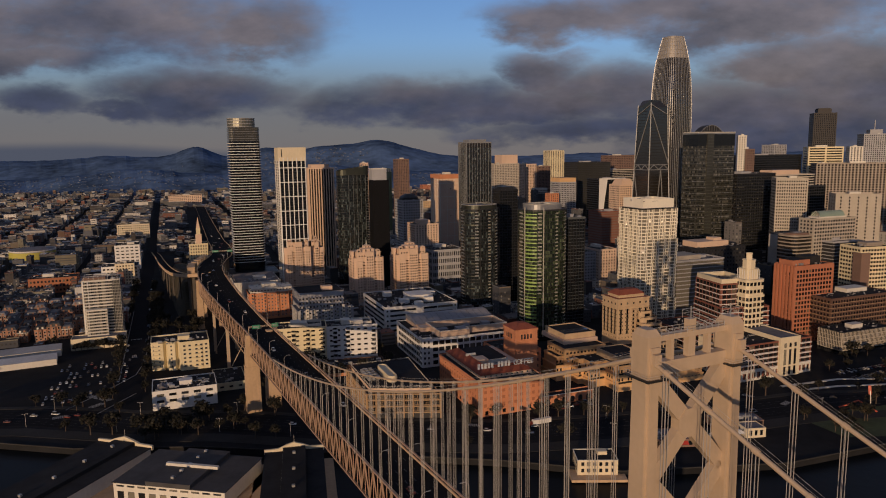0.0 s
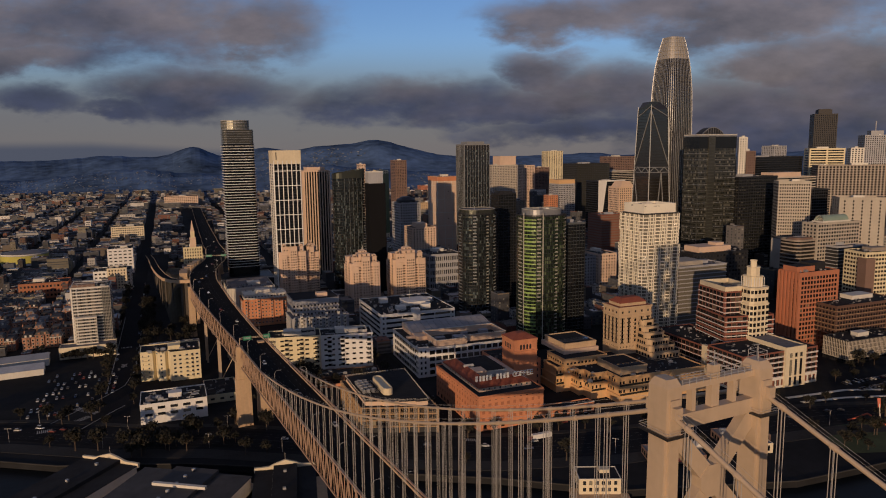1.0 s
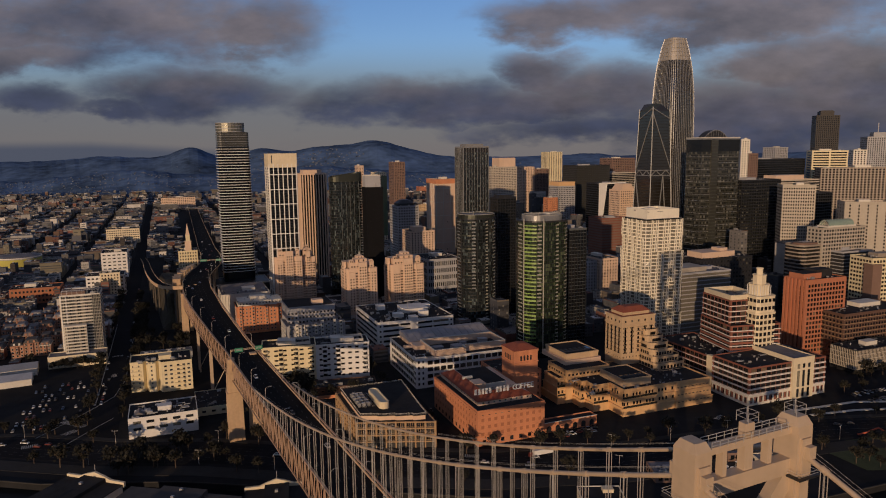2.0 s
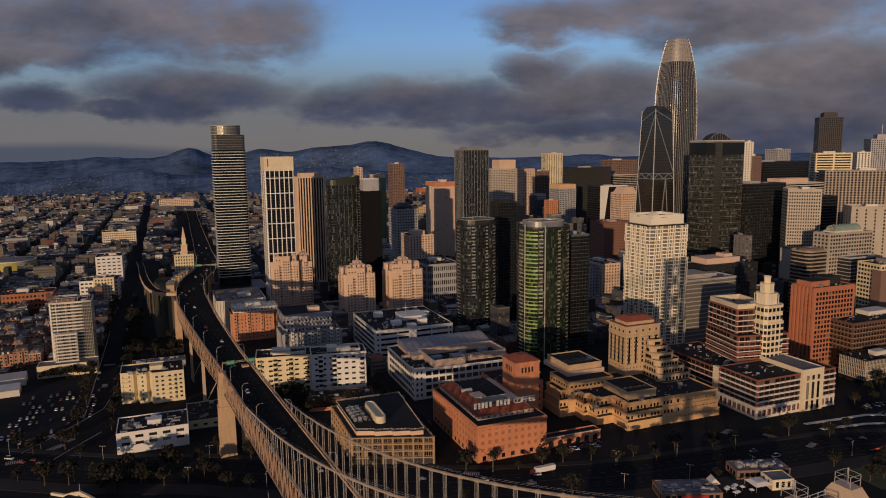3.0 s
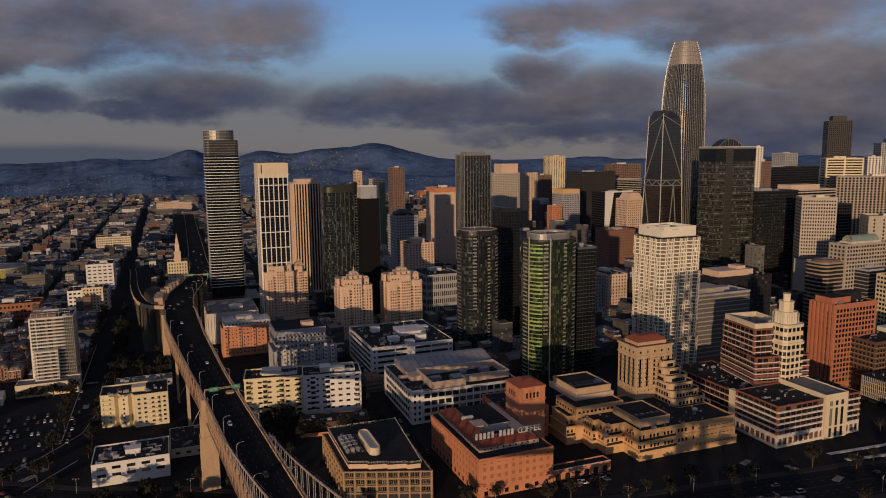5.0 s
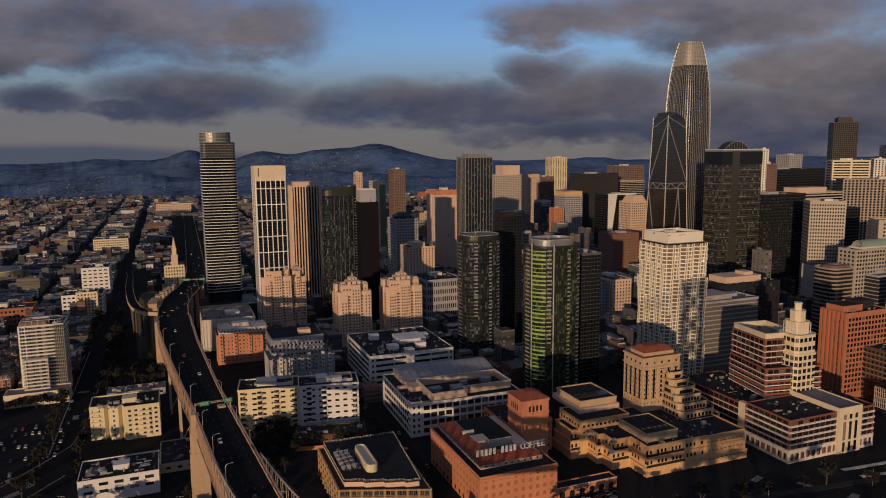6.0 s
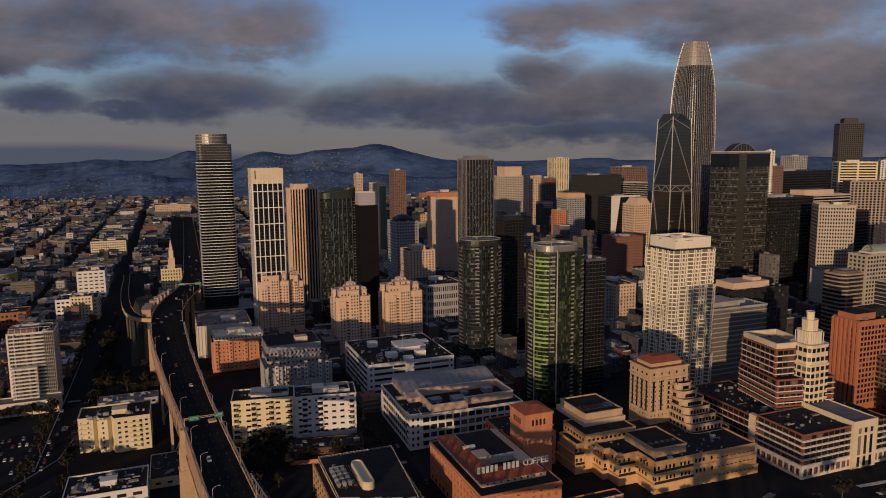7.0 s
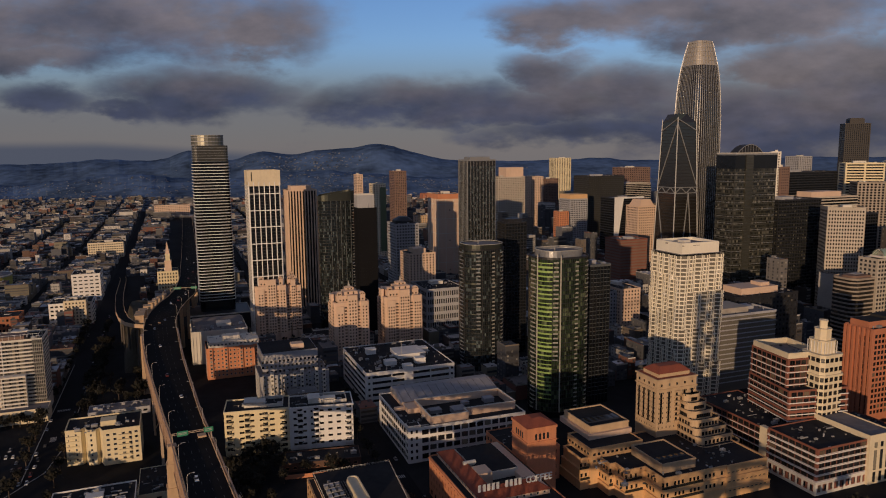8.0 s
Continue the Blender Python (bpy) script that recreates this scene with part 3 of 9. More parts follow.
def terrain():
    """One sheet of land from the shore to the hills, which rise behind the flats."""
    xs = [-4200, -3000, -2000, -1400, -1000, -700, -500] + list(range(-400, 401, 50)) + [500, 700, 1000, 1400, 2000, 2600, 3300, 4200]
    g = Geo()
    # Shore line: land lies on the +y side.
    shore = ((-4200, 900), (-1400, 480), (-700, 180), (-412, 41), (-369, 14), (-300, -12), (-144, -98), (-89, -136), (1, -163), (73, -166), (200, -212), (400, -330), (4200, -2600))

    def shore_y(x):
        for (xa, ya), (xb, yb) in zip(shore, shore[1:]):
            if xa <= x <= xb:
                return ya + (yb - ya) * (x - xa) / (xb - xa)
        return 0

    xs = sorted(set(xs) | {p[0] for p in shore})
    cols = []
    for x in xs:
        y = shore_y(x)
        col = [(x, y, -3.0), (x, y + 0.4, GZ)] + [(x, max(y + 1, yy), GZ) for yy in (1200, 2400, 3000, 4300)]
        cols.append(col)
    for a, b in zip(cols, cols[1:]):
        for i in range(5):
            g.face([a[i], b[i], b[i + 1], a[i + 1]])
    tagged(part("ground", g, GROUND), "dark city ground of asphalt and paving", "ground", kind="structure")
    w = Geo()
    w.face([(-4500, -2500, 0), (4500, -2500, 0), (4500, 1200, 0), (-4500, 1200, 0)])
    tagged(part("water", w, WATER), "dark calm bay water beside the piers", "water", kind="structure")


terrain()


AHEAD, RIGHT, EYE = Vector((0.3727, 0.928, 0)), Vector((0.928, -0.3727, 0)), Vector((-283, -381, 0))
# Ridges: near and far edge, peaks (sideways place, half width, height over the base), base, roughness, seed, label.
RIDGES = ((3300, 4250, ((-0.362, 0.032, 72), (-0.102, 0.042, 92), (-0.177, 0.05, 66), (-0.262, 0.036, 62), (-0.47, 0.09, 24), (-0.05, 0.04, 34), (0.2, 0.03, 16)), 142, 9, 2.3, "hills behind the city, haze blue in their colour"),
          (2850, 3450, ((-0.45, 0.10, 44), (-0.18, 0.12, 52), (0.05, 0.1, 12), (0.3, 0.2, 12)), 58, 12, 8.1, "wooded slopes below the far ridge, tinted haze blue"))


def ridge_z(ridge, u, k):
    """Height of a ridge at the sideways place u, a share k of the way up its slope."""
    near, far, peaks, base, rough, seed, label = ridge
    top = base + sum(h * math.exp(-((u - c) / s) ** 2) for c, s, h in peaks)
    top += rough * (noise.fractal((u * 9 + seed, seed * 1.7, 0.3), 1.0, 2.0, 5) + 0.35 * noise.fractal((u * 70, seed, 0.9), 1.0, 2.0, 3))
    return GZ + (top - GZ) * k * k * (3 - 2 * k) + rough * 0.6 * noise.fractal((u * 14, k * 4, seed), 1.0, 2.0, 4) * k * (1 - k) * 4


def hills():
    """Far ridges behind the flats, as ground that rises; noise breaks their skyline."""
    for number, ridge in enumerate(RIDGES):
        near, far = ridge[:2]
        g, n, m = Geo(), 260, 12
        grid = []
        for i in range(n + 1):
            u = -0.85 + 1.7 * i / n
            row = []
            for j in range(m + 1):
                p = (AHEAD + RIGHT * u) * (near + (far - near) * j / m) + EYE
                row.append((p.x, p.y, ridge_z(ridge, u, j / m)))
            grid.append(row)
        for a, b in zip(grid, grid[1:]):
            for j in range(m):
                g.face([a[j], b[j], b[j + 1], a[j + 1]])
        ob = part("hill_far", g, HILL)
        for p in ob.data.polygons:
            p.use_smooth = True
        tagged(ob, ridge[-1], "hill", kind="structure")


hills()

# ---- the bridge ----
AX, AY = -222.9, -337.5
UX, UY = -0.08298, 0.99655  # along the deck towards the city
NX, NY = UY, -UX  # to the right of it


def on_bridge(s, off, z):
    """A place s metres from the tower towards the city and off metres to the right of the middle."""
    return (AX + UX * s + NX * off, AY + UY * s + NY * off, z)


TRUSS = 12.6
# Middle of the approach road behind the shore pier.
APPROACH = ((-254, 37, 55.6), (-258.5, 85, 55), (-262.5, 135, 54.6), (-267.5, 200, 54.3), (-270.5, 258, 54), (-271.8, 300, 54), (-271.2, 340, 54), (-267, 382, 53), (-260, 425, 51.5),
            (-253, 460, 50), (-246.5, 510, 47), (-242.5, 570, 44), (-239, 650, 39), (-236.5, 790, 30), (-232, 976, 24), (-227, 1240, 18), (-222, 1490, 14), (-215, 1900, 12))


def deck_z(s):
    return 61.2 - 0.015 * s


def cable_z(s):
    if s >= 0:
        k = max(300 - s, 0)
        return 59.7 + 0.11 * k + 0.00053 * k * k
    return 140.6 + 0.37 * s + 0.00055 * s * s


def bridge_tower():
    t = thing("bridge_tower", "pale grey steel suspension bridge tower with cross bracing", "bridge tower", on_bridge(0, 0, 0), math.degrees(math.atan2(NY, NX)))
    top = 145.4
    for sx in (-1, 1):
        g = Geo()
        # Leg of stepped section that narrows upwards.
        for (w, d), (w1, d1) in (((4.2, 4.9), (3.0, 3.4)), ((2.8, 6.0), (1.8, 4.4))):
            g.prism(rect(w, d, sx * 10.2 - w / 2, -d / 2), rect(w1, d1, sx * 9.95 - w1 / 2, -d1 / 2), -3, top - 8.6)
        g.prism(rect(3.1, 4.0, sx * 9.95 - 1.55, -2.0), rect(3.0, 3.9, sx * 9.95 - 1.5, -1.95), top - 8.6, top - 1.2)
        g.prism(rect(1.9, 4.8, sx * 9.95 - 0.95, -2.4), rect(1.9, 4.6, sx * 9.95 - 0.95, -2.3), top - 8.6, top - 3.0)
        g.prism(rect(3.0, 3.9, sx * 9.95 - 1.5, -1.95), rect(2.0, 2.6, sx * 9.95 - 1.0, -1.3), top - 1.2, top)
        part("leg", g, STEEL, t)
        r = Geo().ring(rect(3.6, 5.4, sx * 9.95 - 1.8, -2.7), rect(4.5, 6.3, sx * 9.95 - 2.25, -3.15), top - 8.8, top - 8.5)
        part("platform", r, DARKWALL, t)
        rail = Geo()
        for z in (top - 7.7, top - 8.1):
            loop = rect(4.4, 6.2, sx * 9.95 - 2.2, -3.1)
            for a, b in zip(loop, loop[1:] + loop[:1]):
                rail.bar((*a, z), (*b, z), 0.05)
        part("handrail", rail, ROPE, t)
        saddle = Geo().box(sx * 10.05 - 0.7, sx * 10.05 + 0.7, -3.2, 3.2, top - 5.8, top - 4.0)
        part("saddle", saddle, STEEL, t)
    # Portal strut at the top: beam, posts and rail above it.
    part("portal_beam", Geo().box(-8.5, 8.5, -0.9, 0.9, top - 8.6, top - 6.2).box(-8.5, 8.5, -0.8, 0.8, top - 2.5, top - 1.5), STEEL, t)
    for x, w in ((-4.5, 0.8), (0.1, 1.7), (4.4, 0.8)):
        hi = top + 0.6 if w > 1 else top - 2.5
        part("portal_post", Geo().box(x - w / 2, x + w / 2, -0.6, 0.6, top - 6.2, hi), STEEL, t)
    walk_rail = Geo()
    for y in (-1.0, 1.0):
        for z in (top - 0.6, top - 1.1):
            walk_rail.bar((-7.5, y, z), (7.5, y, z), 0.07)
        for i in range(11):
            walk_rail.bar((-7.5 + 1.5 * i, y, top - 1.7), (-7.5 + 1.5 * i, y, top - 0.6), 0.07)
    part("handrail", walk_rail, ROPE, t)
    for x in (0.2, 10.05):
        cage = Geo()
        z0 = top + (0.6 if x == 0.2 else 0)
        for a, b in ((-1, -1), (1, -1), (1, 1), (-1, 1)):
            cage.bar((x + a, b, z0), (x + a, b, z0 + 1.5), 0.06)
        for z in (z0 + 0.8, z0 + 1.5):
            for a, b in zip(((-1, -1), (1, -1), (1, 1), (-1, 1)), ((1, -1), (1, 1), (-1, 1), (-1, -1))):
                cage.bar((x + a[0], a[1], z), (x + b[0], b[1], z), 0.05)
        cage.bar((x, 0, z0), (x, 0, z0 + 2.2), 0.14)
        part("beacon_rail", cage, ROPE, t)
    # Cross bracing in panels, above and below the deck.
    def cross(z0, z1):
        zc = (z0 + z1) / 2
        for a, b in (((-8.7, z1), (0, zc)), ((8.7, z1), (0, zc)), ((-8.7, z0), (0, zc)), ((8.7, z0), (0, zc))):
            part("brace", Geo().bar((a[0], 0, a[1]), (b[0], 0, b[1]), 1.7, 2.8), STEEL, t)
        plate = [(2.9 * math.cos(math.pi * (k + 0.5) / 4), 2.9 * math.sin(math.pi * (k + 0.5) / 4)) for k in range(8)]
        g = Geo()
        for y, way in ((-1.0, 1), (1.0, -1)):
            g.face([(px, y, zc + pz) for px, pz in plate[::way]])
        for (ax, az), (bx, bz) in zip(plate, plate[1:] + plate[:1]):
            g.face([(ax, -1.0, zc + az), (ax, 1.0, zc + az), (bx, 1.0, zc + bz), (bx, -1.0, zc + bz)])
        part("gusset", g, STEEL, t)
    for z0, z1 in ((117.2, top - 8.9), (98.0, 117.2), (79.0, 98.0), (64.4, 79.0), (22, 44)):
        cross(z0, z1)
    for z in (45.5, 21):
        part("cross_beam", Geo().box(-8.5, 8.5, -0.9, 0.9, z - 0.45, z + 0.45) if z > 50 else Geo().box(-8, 8, -1.6, 1.6, z - 1.4, z + 1.4), STEEL, t)
    part("footing", Geo().box(-18, 18, -10, 10, -6, 6), CONCRETE, t)


bridge_tower()


def cables():
    for off, lab in ((-10.05, "main_cable"), (10.05, "main_cable")):
        g = Geo()
        ss = [-60 + 6 * i for i in range(61)]
        g.tube([on_bridge(a, off, cable_z(a)) for a in ss], 0.78, 10)
        c = tagged(part(lab, g, STEEL), "thick pale suspension cable draped from the tower", "cable", "main cables")
        for p in c.data.polygons:
            p.use_smooth = True
        hand = Geo()
        for side in (-0.45, 0.45):
            hand.tube([on_bridge(a, off + side, cable_z(a) + 1.2) for a in ss], 0.04, 4)
        part("hand_rope", hand, ROPE, c)
        # Hangers in fours below cable bands.
        for i in range(-5, 33):
            s = i * 9.1 + 4.0
            z1 = cable_z(s)
            if z1 - deck_z(s) < 2.5 or abs(s) < 5:
                continue
            band = Geo().bar(on_bridge(s - 0.5, off, cable_z(s - 0.5)), on_bridge(s + 0.5, off, cable_z(s + 0.5)), 1.0, sides=10)
            part("cable_band", band, STEEL, c)
            h = Geo()
            for ds in (-0.33, 0.33):
                for dn in (-0.36, 0.36):
                    h.bar(on_bridge(s + ds, off + dn, deck_z(s) + 0.5), on_bridge(s + ds, off + dn, z1), 0.085)
            part("hanger", h, ROPE, c)


cables()


def deck_line():
    """Stations along the middle of the road: place, right-hand way, half width, height."""
    pts = [(*on_bridge(s, 0, 0)[:2], deck_z(s)) for s in range(-80, 369, 9)]
    for a, b in zip(APPROACH, APPROACH[1:]):
        n = max(1, round(math.hypot(b[0] - a[0], b[1] - a[1]) / 12))
        pts += [tuple(p + (q - p) * i / n for p, q in zip(a, b)) for i in range(n)]
    out = []
    for i, p in enumerate(pts):
        a, b = Vector(pts[max(i - 1, 0)][:2]), Vector(pts[min(i + 1, len(pts) - 1)][:2])
        d = (b - a).normalized()
        out.append((Vector(p[:2]), Vector((d.y, -d.x)), 8.8 + min(max(p[1] - 60, 0) * 0.02, 4.0), p[2]))
    return out


def road_deck():
    t = thing("bridge_deck", "double-deck bridge roadway of dark asphalt with steel stiffening trusses", "bridge deck")
    line = deck_line()
    for name, low in (("upper_road", 0.0), ("lower_road", TRUSS - 1.2)):
        g = Geo()
        for (p, n, h, z), (q, m, k, y) in zip(line, line[1:]):
            if low and p.y > 330:
                continue
            a, b, c, d = p - n * h, p + n * h, q + m * k, q - m * k
            z, y = z - low, y - low
            g.face([(*a, z), (*b, z), (*c, y), (*d, y)])
            g.face([(*d, y - 0.9), (*c, y - 0.9), (*b, z - 0.9), (*a, z - 0.9)])
            g.face([(*a, z - 0.9), (*a, z), (*d, y), (*d, y - 0.9)])
            g.face([(*b, z), (*b, z - 0.9), (*c, y - 0.9), (*c, y)])
        part(name, g, DECK_ROAD, t)
    for side in (-1, 1):
        g = Geo()
        for (p, n, h, z), (q, m, k, y) in zip(line, line[1:]):
            g.bar((*(p + n * side * h), z + 0.45), (*(q + m * side * k), y + 0.45), 0.4, 0.9)
        part("barrier", g, CONCRETE, t)
    for off in (-5.2, -1.75, 1.75, 5.2):
        g = Geo()
        for (p, n, h, z), (q, m, k, y) in zip(line, line[1:]):
            a, b = p + n * off, p + (q - p) * 0.28 + n * off
            y = z + (y - z) * 0.28
            g.face([(*(a - n * 0.1), z + 0.01), (*(a + n * 0.1), z + 0.01), (*(b + n * 0.1), y + 0.01), (*(b - n * 0.1), y + 0.01)])
        part("lane_line", g, WORN_PAINT, t, "worn white dashed lane paint", kind="stuff")
    # Side trusses: chords, posts and diagonals.
    ends = [i for i, row in enumerate(line) if row[0].y < 300]
    for side in (-1, 1):
        for dz in (1.2, -TRUSS):
            way = [(*(line[i][0] + line[i][1] * side * (line[i][2] + 0.9)), line[i][3] + dz) for i in ends]
            part("chord", Geo().tube(way, 0.85, 4), STEEL_TRUSS, t)
        for i in ends[:-1]:
            (p, n, h, z), (q, m, k, y) = line[i], line[i + 1]
            a, b = p + n * side * (h + 0.9), q + m * side * (k + 0.9)
            c = (a + b) / 2
            lo, hi = z - TRUSS + 0.4, z + 0.8
            g = Geo().bar((*a, lo), (*c, hi), 0.36, 0.45).bar((*c, hi), (*b, lo), 0.36, 0.45)
            g.bar((*a, lo), (*a, hi), 0.26).bar((*c, lo), (*c, hi), 0.22)
            part("truss_panel", g, STEEL_TRUSS, t)
    beams = Geo()
    for i in ends[::2]:
        p, n, h, z = line[i]
        beams.bar((*(p - n * h), z - 1.5), (*(p + n * h), z - 1.5), 0.5, 1.2)
        beams.bar((*(p - n * h), z - TRUSS), (*(p + n * h), z - TRUSS), 0.5, 0.9)
    part("floor_beams", beams, STEEL, t, kind="stuff")


road_deck()


def cable_bent():
    """The concrete pier on land where the cables dip below the deck, and the bents behind it."""
    t = thing("bridge_pier", "tall pale concrete bridge pier of two columns at the shore", "bridge pier", on_bridge(375, 0, GZ), math.degrees(math.atan2(NY, NX)))
    for x, y in ((-8.6, 0), (6.4, 7)):
        g = Geo().prism(rect(9.6, 7, x - 4.8, y - 3.5), rect(9.0, 6.4, x - 4.5, y - 3.2), -1, 31).prism(rect(9.4, 6.8, x - 4.7, y - 3.4), rect(9.4, 6.8, x - 4.7, y - 3.4), 31, 31.8)
        g.prism(rect(8.2, 5.8, x - 4.1, y - 2.9), rect(8.0, 5.6, x - 4.0, y - 2.8), 31.8, 44).prism(rect(5, 5, x - 3.5, y - 2.5), rect(4, 4, x - 3, y - 2), 44, 53)
        part("column", g, CONCRETE, t)
    part("tie_beam", Geo().box(-4, 3, 1, 6, 33, 37), CONCRETE, t)
    t2 = thing("bridge_pier", "concrete and steel pier below the approach viaduct", "bridge pier", (-274.5, 290, GZ), 3)
    for x in (-10, 10):
        part("column", Geo().prism(rect(6, 9, x - 3, -4.5), rect(5, 7, x - 2.5, -3.5), -1, 49), CONCRETE, t2)
    part("tie_beam", Geo().box(-8, 8, -2, 2, 34, 38), CONCRETE, t2)
    for x, y in ((-262, 128), (-268, 195)):
        b = thing("steel_bent", "slender braced steel bent below the approach viaduct", "bridge pier", (x, y, GZ), 4, "steel bents")
        for cx in (-9, 9):
            for cy in (-4, 4):
                part("column", Geo().bar((cx, cy, 0), (cx, cy, 38.5), 1.3), STEEL, b)
        for cx in (-9, 9):
            part("brace", Geo().bar((cx, -4, 4), (cx, 4, 36), 0.5).bar((cx, 4, 4), (cx, -4, 36), 0.5), STEEL, b)
        part("brace", Geo().bar((-9, -4, 4), (9, -4, 36), 0.5).bar((9, -4, 4), (-9, -4, 36), 0.5), STEEL, b)
    for x, y, h, rz in ((-271, 340, 49.5, -2), (-267, 382, 48.5, -8), (-260, 425, 47, -10), (-253, 460, 45.4, -10), (-246.5, 510, 42.4, -7), (-242.5, 570, 39.4, -4), (-239, 650, 34.4, -3), (-237.6, 720, 30, -2), (-236.5, 790, 25.4, -1), (-234, 880, 22.4, -2), (-232, 976, 19.4, -3)):
        c = thing("viaduct_pier", "concrete pier under the curved approach road", "bridge pier", (x, y, GZ), rz, "viaduct piers")
        part("column", Geo().box(-8, -5, -1.5, 1.5, 0, h - 2.4), CONCRETE, c)
        part("column", Geo().box(5, 8, -1.5, 1.5, 0, h - 2.4), CONCRETE, c)
        part("cap", Geo().box(-10, 10, -1.7, 1.7, h - 2.4, h), CONCRETE, c)


cable_bent()


def gantry(x, y, z, w, rz):
    t = thing("sign_gantry", "steel gantry with green road signs over the bridge deck", "sign gantry", (x, y, z), rz, "sign gantries")
    part("post", Geo().bar((-w, 0, 0), (-w, 0, 6.2), 0.4, sides=8), STEEL, t)
    part("post", Geo().bar((w, 0, 0), (w, 0, 6.2), 0.4, sides=8), STEEL, t)
    beam = Geo()
    for z in (5.2, 6.0):
        beam.bar((-w, 0, z), (w, 0, z), 0.22)
    for i in range(12):
        beam.bar((-w + w * i / 6, 0, 5.2 + 0.8 * (i % 2)), (-w + w * (i + 1) / 6, 0, 6.0 - 0.8 * (i % 2)), 0.12)
    part("beam", beam, STEEL, t)
    for x0, x1 in ((-w * 0.75, -w * 0.2), (w * 0.62, w * 1.1)):
        p = part("sign_panel", Geo().box(x0, x1, -0.35, -0.25, 4.2, 6.8), SIGN_GREEN, t, "green road sign panel")
        bars = Geo()
        for z in (5.9, 5.2):
            bars.box(x0 + 0.5, x1 - 0.7, -0.37, -0.353, z - 0.16, z + 0.16)
        part("sign_line", bars, PAINT, p)


gantry(-254, 37, 55.6, 9.3, 4)
gantry(-250, 485, 48.5, 13, -8)


def off_ramp():
    """A narrow ramp that leaves the deck, bends round a planted bank and comes down to the street."""
    way = ((-275, 318, 53.6), (-283, 331, 51.5), (-291, 347, 49), (-299, 371, 46), (-306.5, 409, 42.5), (-312, 455, 39.5), (-317, 520, 35), (-322, 605, 29), (-325.5, 690, 22), (-329, 780, 14), (-333, 860, 6), (-336, 900, 3.6))
    pts = []
    for a, b in zip(way, way[1:]):
        n = max(1, round(math.hypot(b[0] - a[0], b[1] - a[1]) / 9))
        pts += [tuple(p + (q - p) * i / n for p, q in zip(a, b)) for i in range(n)]
    pts.append(way[-1])
    t = thing("off_ramp", "curved dark asphalt ramp with pale concrete parapets beside the bridge", "ramp")
    rows = []
    for i, p in enumerate(pts):
        d = (Vector(pts[min(i + 1, len(pts) - 1)][:2]) - Vector(pts[max(i - 1, 0)][:2])).normalized()
        n = Vector((d.y, -d.x)) * 4.2
        rows.append((Vector(p[:2]) - n, Vector(p[:2]) + n, p[2]))
    g = Geo()
    for (a, b, z), (c, d, y) in zip(rows, rows[1:]):
        g.face([(*a, z), (*b, z), (*d, y), (*c, y)])
        g.face([(*c, y - 1.1), (*d, y - 1.1), (*b, z - 1.1), (*a, z - 1.1)])
        g.face([(*a, z - 1.1), (*a, z), (*c, y), (*c, y - 1.1)])
        g.face([(*b, z), (*b, z - 1.1), (*d, y - 1.1), (*d, y)])
    part("ramp_road", g, DECK_ROAD, t)
    for side, low in ((0, 2.4), (1, 0.2)):
        g = Geo()
        for a, b, z in rows:
            p, n = (a, b)[side], (b - a).normalized() * 0.18
            g.v += [(*(p - n), z - low), (*(p + n), z - low), (*(p + n), z + 1.05), (*(p - n), z + 1.05)]
        for i in range(len(rows) - 1):
            for k in range(4):
                m = (k + 1) % 4
                g.f.append((i * 4 + k, i * 4 + m, i * 4 + 4 + m, i * 4 + 4 + k))
                g.m.append(0)
        part("parapet", g, CONCRETE, t)
    for k in range(4, len(rows) - 14, 4):
        a, b, z = rows[k]
        m = (a + b) / 2
        part("column", Geo().bar((m.x, m.y, GZ), (m.x, m.y, z - 1.1), 1.8, sides=10), DARK_CONCRETE, t)
    # Bank between the ramp and the deck, and the stepped blocks at the deck's edge.
    bank, n, m = Geo(), 16, 26
    grid = []
    for j in range(m + 1):
        y = 352 + 260 * j / m
        row = []
        for i in range(n + 1):
            k = i / n
            x = -305 - (y - 352) * 0.058 + k * 44
            hump = min(1, math.sin(math.pi * min(max(k, 0), 1)) * 1.6) * min(1, j / 4) * min(1, (m - j) / 8)
            row.append((x, y, GZ - 0.3 + 31 * hump + 2.4 * noise.noise((x * 0.11, y * 0.11, 1.3)) * hump))
        grid.append(row)
    for a, b in zip(grid, grid[1:]):
        for i in range(n):
            bank.face([a[i], a[i + 1], b[i + 1], b[i]])
    ob = part("bank", bank, BANK)
    for q in ob.data.polygons:
        q.use_smooth = True
    tagged(ob, "dark planted bank of dry grass below the ramp", "bank", kind="structure")
    w = thing("retaining_wall", "pale concrete wall of stepped blocks along the road edge", "wall")
    for k, (x, y, z, lx, ly) in enumerate(((-289.5, 352, 56, 7.5, 9), (-289, 366, 55.5, 7.5, 9), (-287.5, 380, 55, 7, 9), (-284.5, 399, 54.5, 6, 9), (-281, 418, 54, 5.5, 9), (-277.5, 436, 53, 5, 9), (-274, 453, 52, 4.5, 9), (-269.5, 470, 51, 4, 9))):
        g = Geo().box(x - lx / 2, x + lx / 2, y - ly / 2, y + ly / 2, z - 9, z).box(x - lx / 2 - 0.4, x + lx / 2 + 0.4, y - ly / 2 - 0.4, y + ly / 2 + 0.4, z, z + 0.7)
        g.box(x - lx / 2 - 0.3, x + lx / 2 + 0.3, y - ly / 2 - 0.3, y + ly / 2 + 0.3, z - 5, z - 4.4)
        part("block", g, CONCRETE, w)
        part("base", Geo().box(x - lx / 2 + 0.3, x + lx / 2 - 0.3, y - ly / 2 + 0.3, y + ly / 2 - 0.3, GZ, z - 9), DARK_CONCRETE, w)


off_ramp()


